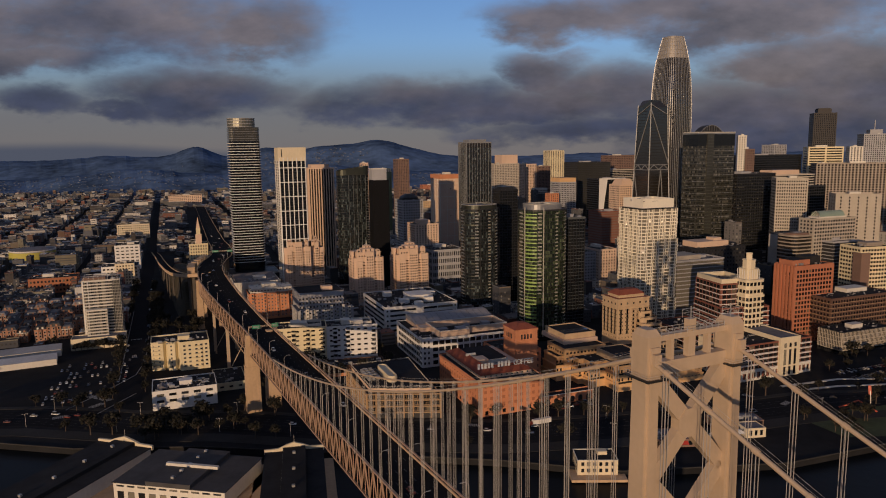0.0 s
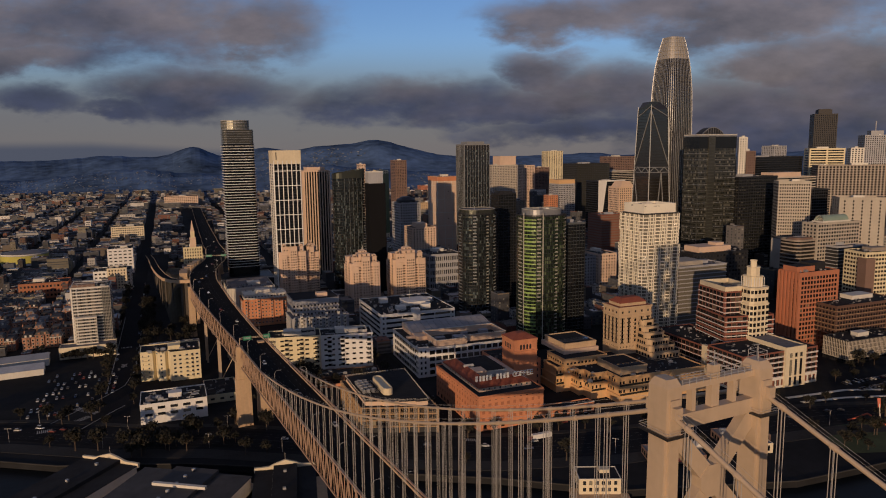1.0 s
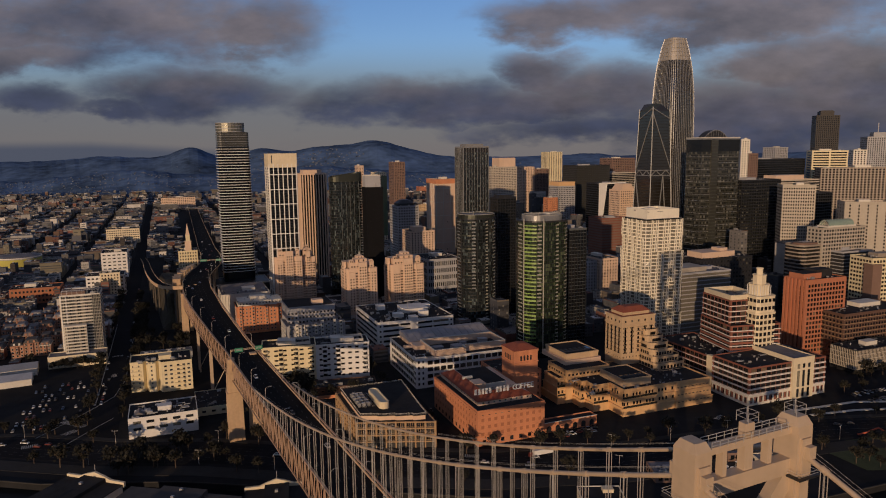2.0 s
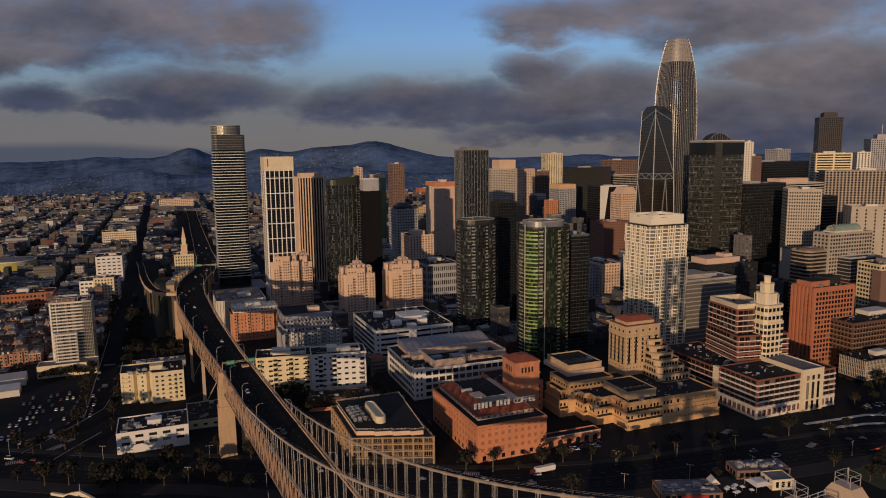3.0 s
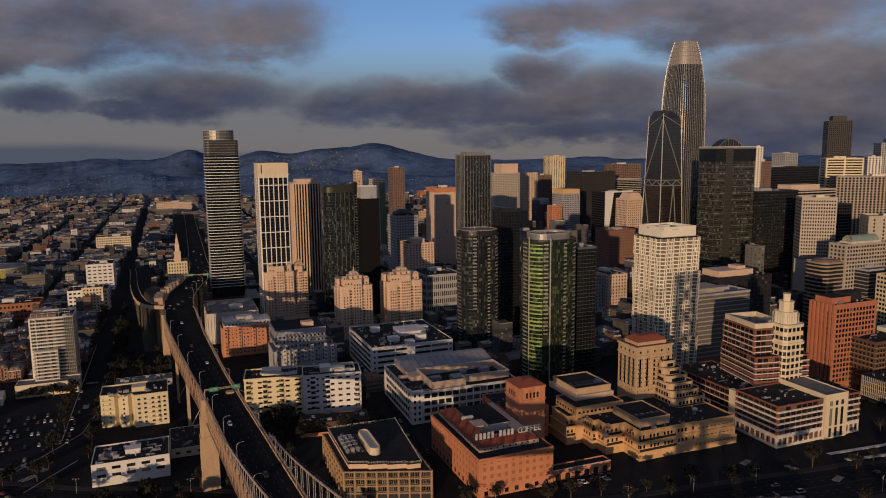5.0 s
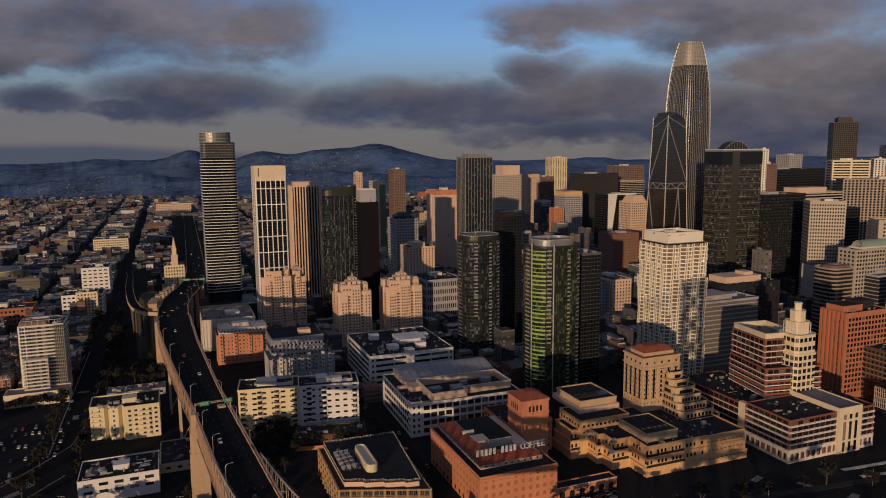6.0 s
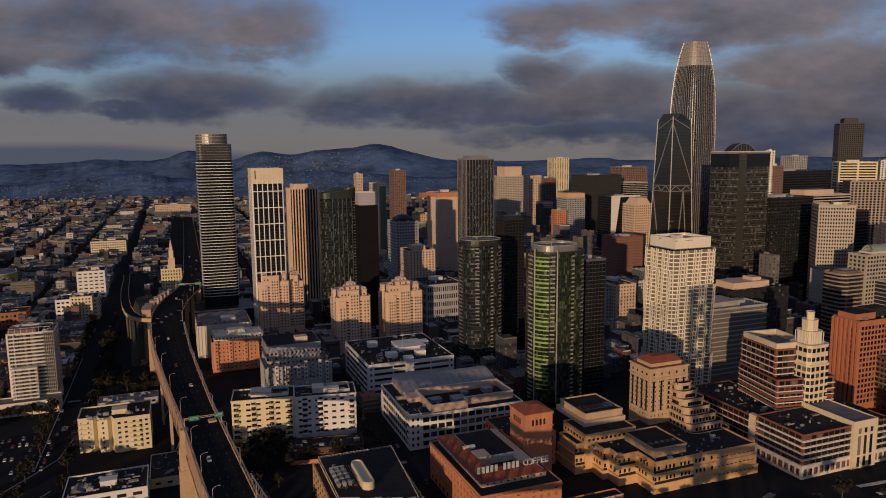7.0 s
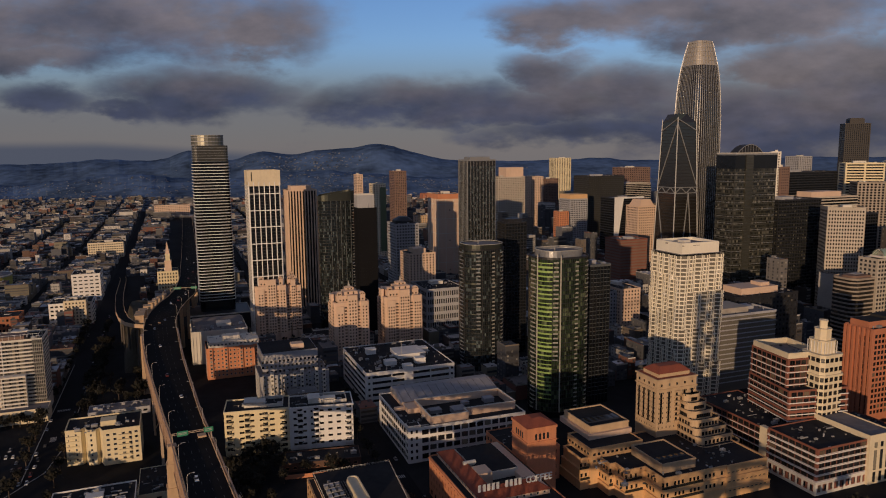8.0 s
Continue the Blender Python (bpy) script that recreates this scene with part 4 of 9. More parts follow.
def lamp_posts():
    """Slim lamps on both sides of the road."""
    base = None
    line = deck_line()
    for i, (p, n, h, z) in enumerate(line):
        if i % 4 or p.y > 620 or p.y < -300:
            continue
        for side in (-1, 1):
            at = p + n * side * (h - 0.3)
            m = Matrix.Translation((at.x, at.y, z)) @ Matrix.Rotation(math.atan2(n.y, n.x) + (0 if side < 0 else math.pi), 4, "Z")
            if base is None:
                base = thing("street_lamp", "slim grey street lamp with curved arm on the bridge", "street lamp", group="lamps of the bridge")
                arm = Geo().bar((0, 0, 0), (0, 0, 8.6), 0.2, sides=6)
                pts = [(0, 0, 8.6), (0.5, 0, 9.4), (1.3, 0, 9.8), (2.6, 0, 9.9)]
                for a, b in zip(pts, pts[1:]):
                    arm.bar(a, b, 0.13, sides=6)
                part("pole", arm, ROPE, base)
                part("lamp_head", Geo().prism(rect(0.9, 0.36, 2.4, -0.18), rect(0.7, 0.24, 2.5, -0.12), 9.78, 9.98), METAL, base)
                base.matrix_world = m
            else:
                copy_thing(base, m)


lamp_posts()

# ---- landmark buildings ----


def bands_and_fins(name, label, category, x0, x1, y0, y1, z1, glass, band, fin, fh=3.4, band_h=1.1, bay=3.2, fin_w=0.35, z0=GZ, roof=ROOF_GREY, pts=None, proud=0.25, parapet=1.5, seed=1, rz=0.0, cap=0.0):
    """A tower of glass with a spandrel band on every storey and upright fins."""
    b, w, d = shell(name, label, category, x0, x1, y0, y1, z0, z1, glass, roof, pts, 0.0, rz)
    part("parapet", Geo().ring(grown(pts or rect(w, d), -0.6), grown(pts or rect(w, d), 0.3), z1 - 0.4, z1 + parapet), band or fin, b)
    if band:
        ribbons(b, pts or rect(w, d), z0 + 6, z1 - 1, fh, band_h, band, proud, "spandrel")
    if fin and not pts:
        mullions(b, w, d, z0 + 2, z1, bay, fin_w, proud + 0.12, fin)
    roof_kit(b, w, d, z1 + 0.12, seed, 3, True, GREYWALL)
    if cap:
        part("crown", Geo().prism(rect(w * 0.7, d * 0.7, w * 0.15, d * 0.15), rect(w * 0.7, d * 0.7, w * 0.15, d * 0.15), z1 + 0.12, z1 + cap), band or fin, b)
    return b, w, d


def windowed(name, label, category, x0, x1, y0, y1, z1, wall, fh=3.5, bay=3.4, win=(1.5, 1.8), z0=GZ, roof=ROOF_DARK, seed=1, rz=0.0, single=False, parapet=0.9, glass=None, fr=None, units=4, zw=None, sides="SW"):
    """A block with rows of windows in its walls."""
    b, w, d = shell(name, label, category, x0, x1, y0, y1, z0, z1, wall, roof, None, parapet, rz)
    if single:
        punched(b, w, d, zw or z0 + 0.5, z1 - 0.4, fh, bay, win, glass or GLASS, fr or FRAME, sides, seed=seed)
    else:
        window_field(b, w, d, zw or z0 + 1, z1 - 0.6, fh, bay, win, glass=glass)
    roof_kit(b, w, d, z1 + 0.12, seed, units)
    return b, w, d


def coffee_works():
    """Brick block with a tiled mansard round a light court, its name on the roof, and its square tower."""
    b, w, d = shell("brick_factory", "orange brick factory with red tile roof and rooftop lettering", "factory", -127.1, -80.7, -35.8, 38, GZ, 25.6, BRICK)
    punched(b, w, d, 8.5, 22, 4.5, 4.2, (2.3, 2.4), glass=BLIND_BRICK, fr=BRICK, far="", seed=3)
    punched(b, w, d, 21.4, 24.6, 3.2, 4.2, (1.7, 0.75), fr=BRICK, far="", seed=4)
    punched(b, w, d, GZ + 0.3, 7.8, 4.2, 5.6, (2.6, 2.9), fr=BRICK, far="", seed=5)
    part("cornice", Geo().ring(rect(w, d), grown(rect(w, d), 0.45), 24.6, 25.3), BRICK, b)
    # Upper storey set back, with a sloping tiled skirt.
    ux0, ux1, uy0, uy1 = 4.5, w - 4, 9.5, d - 2
    part("upper_wall", Geo().ring(rect(ux1 - ux0 - 16, uy1 - uy0 - 18, ux0 + 8, uy0 + 8), rect(ux1 - ux0, uy1 - uy0, ux0, uy0), 25.7, 28.6), PINK, b)
    for x in range(9):
        part("window", window_mesh(1.3, 1.3, FRAME, GLASS), None, b, at=(ux0 + 3.5 + x * 3.9, uy0, 27.1))
    for y in range(12):
        part("window", window_mesh(1.3, 1.3, FRAME, GLASS), None, b, at=(ux0, uy0 + 3 + y * 4.5, 27.1), rz=-90)
    g, lo, hi = Geo(), rect(ux1 - ux0 + 1, uy1 - uy0 + 1, ux0 - 0.5, uy0 - 0.5), rect(ux1 - ux0 - 14, uy1 - uy0 - 14, ux0 + 7, uy0 + 7)
    for i in (0, 3):
        j = (i + 1) % 4
        g.face([(*lo[i], 28.6), (*lo[j], 28.6), (*hi[j], 32.2), (*hi[i], 32.2)])
        g.face([(*lo[i], 28.3), (*hi[i], 31.9), (*hi[j], 31.9), (*lo[j], 28.3)])
        g.face([(*lo[i], 28.3), (*lo[j], 28.3), (*lo[j], 28.6), (*lo[i], 28.6)])
    part("tile_roof", g, ROOF_TILE, b, "sloping red clay tile roof")
    # Tile courses.
    for i in range(14):
        k = (i + 0.5) / 14
        z, o = 28.62 + 3.6 * k, -0.5 + 7.5 * k
        part("tile_course", Geo().box(ux0 + o, ux1 - o, uy0 + o - 0.05, uy0 + o + 0.12, z - 0.02, z + 0.1).box(ux0 + o - 0.05, ux0 + o + 0.12, uy0 + o, uy1 - o, z - 0.02, z + 0.1), ROOF_TILE, b)
    part("court_block", Geo().box(ux0 + 9, ux1 - 6, uy0 + 24, uy1 - 4, 25.8, 30.5), OFFWHITE, b)
    part("court_roof", Geo().box(ux0 + 9.4, ux1 - 6.4, uy0 + 24.4, uy1 - 4.4, 30.5, 30.7), ROOF_DARK, b)
    part("stair_house", Geo().box(ux0 + 7, ux0 + 15, uy0 + 20, uy0 + 30, 25.8, 32.5), PINK, b)
    part("water_tank", Geo().bar((ux0 + 5, uy0 + 36, 32), (ux0 + 12, uy0 + 36, 32), 2.4, sides=12).box(ux0 + 5.5, ux0 + 11.5, uy0 + 35.2, uy0 + 36.8, 28, 31), OFFWHITE, b)
    rail = Geo()
    for x in range(10):
        rail.bar((ux0 + 1.4 + x * 4.0, uy0 + 4.6, 30.4), (ux0 + 1.4 + x * 4.0, uy0 + 4.6, 34.6), 0.12)
    for z in (31.4, 34.5):
        rail.bar((ux0, uy0 + 4.6, z), (ux1 - 1, uy0 + 4.6, z), 0.12)
    s = part("roof_sign", rail, DARKFRAME, b, "steel frame with large white letters")
    x, step = ux0 + 0.4, 2.5
    for ch in "||||| |||| COFFEE":
        if ch == "|":
            part("bar", Geo().box(x - 0.8, x + 0.8, uy0 + 4.18, uy0 + 4.42, 31.3, 34.9), LETTER, s, "plain white bar on the sign frame")
        elif ch != " ":
            cu = bpy.data.curves.new("letter", "FONT")
            cu.body, cu.size, cu.extrude, cu.resolution_u, cu.align_x, cu.offset = ch, 5.0, 0.12, 3, "CENTER", 0.09
            lo_ = new("letter", cu)
            deps = bpy.context.evaluated_depsgraph_get()
            me = bpy.data.meshes.new_from_object(lo_.evaluated_get(deps))
            bpy.data.objects.remove(lo_)
            me.materials.clear()
            me.materials.append(LETTER)
            ob = part("letter", me, None, s, "white sign letter", at=(x, uy0 + 4.3, 31.3))
            ob.rotation_euler = (radians(90), 0, 0)
        x += step
    t, tw, td = shell("brick_tower", "square orange brick tower with arched openings and red roof", "tower", -80.5, -62.2, 6.3, 25, GZ, 47, BRICK, parapet=0.0)
    part("hip_roof", Geo().prism(grown(rect(tw, td), 0.5), rect(6, 6, tw / 2 - 3, td / 2 - 3), 47.1, 50.2), ROOF_TILE, t, "low red hipped roof")
    for side in "SW":
        for i in range(4):
            x, y = side_spot(side, tw, td, (tw if side == "S" else td) / 2 + (i - 1.5) * 2.5)
            g = Geo()
            pts = [(-0.7, -3), (0.7, -3)] + [(0.7 * math.cos(a), 0.7 * math.sin(a)) for a in [math.pi * k / 6 for k in range(7)]]
            # Flat dark face painted as the shade inside the arched opening.
            g.face([(p[0], -0.05, p[1]) for p in pts])
            part("arched_opening", g, DARKWALL, t, at=(x, y, 42.6), rz=SIDES[side])
    part("cornice", Geo().ring(rect(tw, td), grown(rect(tw, td), 0.5), 38.2, 38.8).ring(rect(tw, td), grown(rect(tw, td), 0.4), 45.6, 46.9), BRICK, t)
    # Arcade towards the water front.
    a, aw, ad = shell("brick_arcade", "low orange brick arcade with arches beside the factory", "arcade", -79.6, -40.3, -33.8, -26, GZ, 9.2, BRICK)
    for i in range(6):
        g = Geo()
        pts = [(-1.7, -2.4), (1.7, -2.4)] + [(1.7 * math.cos(c), 1.7 * math.sin(c)) for c in [math.pi * k / 8 for k in range(9)]]
        # Each arch is a flat dark face, its inner shade as colour.
        g.face([(p[0], -0.05, p[1]) for p in pts])
        part("arch", g, DARKWALL, a, at=(3.5 + i * 6.4, 0, 6.2))
    part("coping", Geo().box(0, aw, -0.3, 0.3, 10.1, 10.35), OFFWHITE, a)
    windowed("factory_annex", "orange brick wing behind the factory tower", "factory", -80, -48, 26, 62, 24, BRICK, 4, 4, (1.8, 2.2), seed=9)


coffee_works()


def plaza_offices():
    """Tan stepped offices whose front zigzags towards the water."""
    b = thing("stepped_office", "tan stucco office block with a stepped zigzag front and terraces", "office building", (-45, -31, 0), group="buildings of the city")
    front = [(0, 39), (11.6, 39), (11.6, 27), (15.2, 27), (15.2, 16.6), (28, 16.6), (28, 8), (28, 0.6), (57, 0.6), (71, 0.4), (71, -0.3), (103.5, -0.3), (103.5, 62), (0, 62)]
    for z0, z1, by in ((GZ, 9.2, 0.0), (9.2, 15.4, -0.8), (15.4, 21.2, -1.6)):
        part("wall", Geo().prism(grown(front, by), grown(front, by), z0, z1), TANWALL, b)
        part("ledge", Geo().ring(grown(front, by - 0.4), grown(front, by + 0.25), z1 - 0.5, z1 + 0.02), TANWALL, b)
    part("roof", Geo().prism(grown(front, -2.2), grown(front, -2.2), 21.21, 21.3), ROOF_DARK, b)
    part("parapet", Geo().ring(grown(front, -2.0), grown(front, -1.4), 21.21, 22.1), TANWALL, b)
    spots = []
    for i, (p, q) in enumerate(zip(front, front[1:])):
        if i > 8:
            break
        n = max(1, int(math.hypot(q[0] - p[0], q[1] - p[1]) / 2.6))
        rz = math.degrees(math.atan2(q[1] - p[1], q[0] - p[0]))
        for k in range(n):
            s = (k + 0.5) / n
            spots.append((p[0] + (q[0] - p[0]) * s, p[1] + (q[1] - p[1]) * s, rz))
    for i, (x, y, rz) in enumerate(spots):
        if i % 4 == 3:
            continue
        nx, ny = math.sin(radians(rz)), -math.cos(radians(rz))
        for z, by in ((12.0, -0.8), (17.9, -1.6)):
            part("window", window_mesh(1.35, 2.2, DARKFRAME, GLASS_DARK), None, b, at=(x + nx * by, y + ny * by, z), rz=rz)
    for i, (p, q) in enumerate(zip(front, front[1:])):
        if i < 8 and abs(q[1] - p[1]) < 0.5:
            for za, by in ((9.25, -0.8), (15.45, -1.6)):
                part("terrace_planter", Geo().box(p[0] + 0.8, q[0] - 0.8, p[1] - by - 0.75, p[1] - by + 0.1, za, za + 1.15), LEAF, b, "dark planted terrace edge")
    for i in range(9):
        for z in (7.5, 12.5, 17.5):
            part("vent_slot", window_mesh(1.6, 0.5, DARKFRAME, GLASS), None, b, at=(74 + i * 3.2, -0.32 if z < 9 else (0.5 if z < 15 else 1.3), z))
    part("penthouse", Geo().box(33, 56, 8, 36, 21.3, 26.2), TERRACOTTA, b)
    part("penthouse_roof", Geo().box(33.4, 55.6, 8.4, 35.6, 26.21, 26.3), ROOF_DARK, b)
    part("penthouse_rim", Geo().ring(rect(22.4, 27.4, 33.3, 8.3), rect(23.4, 28.4, 32.8, 7.8), 26.0, 27.0), TERRACOTTA, b)
    for i in range(5):
        part("skylight", Geo().prism(rect(3, 3, 35 + i * 4, 14), rect(2, 2, 35.5 + i * 4, 14.5), 26.31, 27.0), GLASS_BRONZE, b)
    roof_kit(b, 95, 40, 21.3, 77, 9, False)
    c, w, d = shell("office_block", "tan stepped office block with flat dark roof", "office building", -38.4, -2.2, 7.5, 33, GZ, 27, TANWALL)
    window_field(c, w, d, 18, 26, 3.6, 3.0, (1.7, 1.5))
    part("upper_wall", Geo().box(6.5, 37, 12, 46, 27.2, 30.5), PINK, c)
    part("upper_wall", Geo().box(8.5, 36, 14, 44, 30.5, 34), TERRACOTTA, c)
    part("upper_roof", Geo().box(9, 35.5, 14.5, 43.5, 34.004, 34.15), ROOF_DARK, c)
    part("upper_rim", Geo().ring(rect(26.5, 29, 9, 14.5), rect(27.9, 30.4, 8.3, 13.8), 33.6, 34.9), TERRACOTTA, c)
    for i in range(6):
        part("skylight", Geo().prism(rect(3.2, 8, 11 + i * 4, 20), rect(2.2, 7, 11.5 + i * 4, 20.5), 34.16, 34.9), GLASS_BRONZE, c)


plaza_offices()


def striped_offices():
    """Brick and white offices on the water front, with a pale entrance block and a stepped tower."""
    b, w, d = shell("striped_office", "red brick and white banded waterfront office block", "office building", 74.7, 147, -48.3, -13, GZ, 30.4, REDBRICK)
    ribbons(b, rect(w, d), 11, 30.2, 3.9, 0.55, WHITE, 0.34, "white_band", 0.02)
    ribbons(b, rect(w, d), 11, 30.2, 3.84, 0.26, WHITE, 0.26, "sill_band", 0.24)
    part("ground_storey", Geo().ring(grown(rect(w, d), -0.5), grown(rect(w, d), 0.25), GZ, 5.2).ring(grown(rect(w, d), -0.5), grown(rect(w, d), 0.25), 9.6, 11), OFFWHITE, b)
    mullions(b, w, d, 5.2, 9.6, 4.6, 1.3, 0.25, OFFWHITE, "SW", "pillar")
    punched(b, w, d, 11, 30.2, 3.83, 4.6, (4.0, 2.7), fr=DARKFRAME, sides="SW", far="NE", sill=0.61, seed=2, cross=True, glass=GLASS_SHADE)
    punched(b, w, d, 5, 9.6, 4.6, 4.6, (2.8, 3.0), fr=DARKFRAME, sides="SW", far="", seed=5)
    roof_kit(b, w, d, 30.5, 5, 8, False)
    e, ew, ed = shell("office_entrance", "pale yellow stone entrance block with tall dark windows", "office building", 113.5, 133.5, -50.2, 22, GZ, 33, CREAM, ROOF_GREY)
    for i in range(3):
        for z, h in ((27.5, 3.2), (18.2, 12), (7.8, 6.2)):
            part("window", window_mesh(2.2, h, DARKFRAME, GLASS), None, e, at=(5 + i * 5, 0, z))
    window_field(e, ew, ed, 5, 31, 4, 3.4, (1.6, 2.4), "W")
    f, fw, fd = shell("striped_office", "brick and white banded rear office wing", "office building", 76, 113, -12, 52, GZ, 28, REDBRICK)
    ribbons(f, rect(fw, fd), 11, 28, 3.9, 0.4, WHITE, 0.3, "white_band", 0.02)
    punched(f, fw, fd, 11, 28, 3.9, 4.6, (4.0, 2.8), fr=DARKFRAME, sides="W", far="N", sill=0.6, seed=3, cross=True, glass=GLASS_SHADE)
    roof_kit(f, fw, fd, 28.2, 8, 6, False)
    part("portal", Geo().box(-0.5, 3, 1, 6.5, GZ, 29.4), CREAM, f)
    # Stepped tower behind it.
    t, tw, td = shell("banded_tower", "red brick and white banded office tower with pale top storey", "office building", 99.5, 127, -2, 33, GZ, 67, REDBRICK, ROOF_GREY, rz=-8)
    ribbons(t, rect(tw, td), 26, 66.9, 3.9, 0.55, WHITE, 0.38, "white_band", 0.02)
    punched(t, tw, td, 26, 66.9, 3.9, 4.1, (3.6, 2.8), fr=DARKFRAME, sides="SW", far="NE", sill=0.6, seed=6, cross=True, glass=GLASS_SHADE)
    part("top_storey", Geo().ring(rect(tw - 3, td - 3, 1.5, 1.5), rect(tw - 1.2, td - 1.2, 0.6, 0.6), 67.1, 71.5), CREAM, t)
    part("corner_bay", Geo().box(tw - 9, tw - 1, -1.6, 0.2, 26, 67), REDBRICK, t)
    for r in range(10):
        part("window", window_mesh(3.0, 2.7, DARKFRAME, GLASS_SHADE, True), None, t, at=(tw - 6.8, -1.6, 28.4 + r * 4.1))
        part("window", window_mesh(3.0, 2.7, DARKFRAME, GLASS_SHADE, True), None, t, at=(tw - 3.2, -1.6, 28.4 + r * 4.1))
    roof_kit(t, tw, td, 67.2, 4, 9, False)
    lo, lw, ld = shell("banded_wing", "red brick and white banded lower wing of the tower", "office building", 95, 137, -8.4, 32.6, GZ, 49, REDBRICK, ROOF_DARK, rz=-10.5)
    ribbons(lo, rect(lw, ld), 22, 49, 3.9, 0.55, WHITE, 0.38, "white_band", 0.02)
    punched(lo, lw, ld, 22, 49, 3.86, 4.1, (3.6, 2.8), fr=DARKFRAME, sides="SW", far="", sill=0.6, seed=7, cross=True, glass=GLASS_SHADE)
    c = thing("stepped_tower", "pale yellow stone office tower with stepped crown", "office building", (114, -15.2, 0), group="buildings of the city")
    c.scale = (0.79, 0.79, 1.02)
    tiers = ((0, 25, 0, 24, GZ, 57.5), (0.8, 24.2, 0.8, 23.2, 57.5, 70), (4.5, 20.5, 4.5, 20.5, 70, 78), (6.8, 18.2, 6.8, 18.2, 78, 85), (9, 16, 9, 16, 85, 90))
    for i, (xa, xb, ya, yb, za, zb) in enumerate(tiers):
        oct_ = [(xa + 3, ya), (xb - 3, ya), (xb, ya + 3), (xb, yb - 3), (xb - 3, yb), (xa + 3, yb), (xa, yb - 3), (xa, ya + 3)]
        part("tier", Geo().prism(oct_, oct_, za, zb), CREAM, c)
        part("cornice", Geo().ring(grown(oct_, -0.4), grown(oct_, 0.35), zb - 0.6, zb + 0.15), CREAM, c)
    for z0, z1, o, ww in ((26, 57, 0, 25), (58, 69.6, 0.8, 23.4)):
        n = int((z1 - z0) / 3.9)
        for r in range(n):
            z = z0 + (r + 0.5) * (z1 - z0) / n
            for i in range(4):
                part("window", window_mesh(3.4, 2.7, DARKFRAME, GLASS_SHADE), None, c, at=(o + 4.6 + i * 5.0 * (ww / 24), o, z))
                part("window", window_mesh(3.4, 2.7, DARKFRAME, GLASS_SHADE), None, c, at=(o, o + 4.6 + i * 4.9 * (ww / 25), z), rz=-90)
            part("window", window_mesh(2.6, 2.7, DARKFRAME, GLASS_SHADE), None, c, at=(o + 1.5, o + 1.5, z), rz=-45)
    for i in range(5):
        part("fin", Geo().box(6 + i * 3.2, 6.5 + i * 3.2, 4.2, 4.6, 70, 77.5), WHITE, c)
        part("fin", Geo().box(4.2, 4.6, 6 + i * 3.2, 6.5 + i * 3.2, 70, 77.5), WHITE, c)


striped_offices()


def brick_slab():
    b, w, d = shell("brick_office", "red-brown brick office slab with deep upright ribs", "office building", 201.5, 246.5, 18.5, 41.5, GZ, 71, SLAB_RED)
    mullions(b, w, d, GZ, 71.4, 4.0, 1.7, 1.1, SLAB_RED, "WE", "rib")
    window_field(b, w, d, 8, 66, 3.9, 4.0, (2.2, 3.4), "WE", GLASS_DARK)
    punched(b, w, d, 8, 68.2, 3.9, 3.4, (2.75, 2.8), fr=SLAB_RED, glass=GLASS_SHADE, sides="S", far="N", seed=4)
    part("upper_storey", Geo().box(1.5, 22, 5, d - 3, 71.13, 76), SLAB_RED, b)
    part("upper_roof", Geo().box(2, 21.5, 5.5, d - 3.5, 76.01, 76.2), ROOF_DARK, b)
    part("plant_screen", Geo().box(20, 38, 8, d - 4, 71.13, 78), ROOF_DARK, b, "dark louvred roof plant screen")
    roof_kit(b, w, d, 71.13, 5, 5, False)


brick_slab()


def twisting_tower():
    """White apartment tower whose bays wind up its faces."""
    w, d, z0, z1, fh = 40, 34, GZ, 121, 3.15
    b = thing("bay_tower", "white apartment tower with bay windows that wind upwards", "apartment tower", (96.5, 97.5, 0), group="buildings of the city")
    part("core", Geo().box(1.4, w - 1.4, 1.4, d - 1.4, z0, z1), GLASS_DARK, b)
    n = int((z1 - z0) / fh)
    posts = Geo()
    for r in range(n):
        z = z0 + r * fh
        pts = []
        for side, length in (("S", w), ("E", d), ("N", w), ("W", d)):
            k = int(length / 6.6)
            for i in range(k):
                a, c = length * i / k, length * (i + 1) / k
                shift = ((r * 0.055 + i * 0.5 + (0.25 if side in "EW" else 0)) % 1.0) * 0.5
                m = a + (c - a) * (0.25 + shift)
                for s, o in ((a + 0.1, 0.0), (m, 2.1), (min(m + 1.9, c - 0.15), 2.1)):
                    pts.append(side_spot(side, w, d, s if side != "W" else s, o))
        ring = [p for p in pts]
        slab = Geo().ring([(min(max(x, 1.2), w - 1.2), min(max(y, 1.2), d - 1.2)) for x, y in ring], ring, z, z + 0.85)
        part("floor_band", slab, CLEAN_WHITE, b)
        g = Geo()
        inner = [(w / 2 + (x - w / 2) * 0.985, d / 2 + (y - d / 2) * 0.985) for x, y in ring]
        g.prism(inner, inner, z + 0.8, z + fh, cap=False)
        part("glazing", g, GLASS_I, b)
        for x, y in ring:
            posts.box(x - 0.3, x + 0.3, y - 0.3, y + 0.3, z + 0.8, z + fh)
    part("bay_frame", posts, CLEAN_WHITE, b, kind="stuff")
    part("crown", Geo().ring(rect(w - 8, d - 6, 4, 3), rect(w - 5, d - 4, 2.5, 2), z1 - 0.5, z1 + 8.5), CLEAN_WHITE, b)
    part("roof", Geo().box(0.5, w - 0.5, 0.5, d - 0.5, z1 - 0.2, z1 + 0.1).box(4, w - 4, 3, d - 3, z1 + 6, z1 + 6.2), ROOF_GREY, b)
    roof_kit(b, w - 12, d - 10, z1 + 6.2, 3, 4)


twisting_tower()


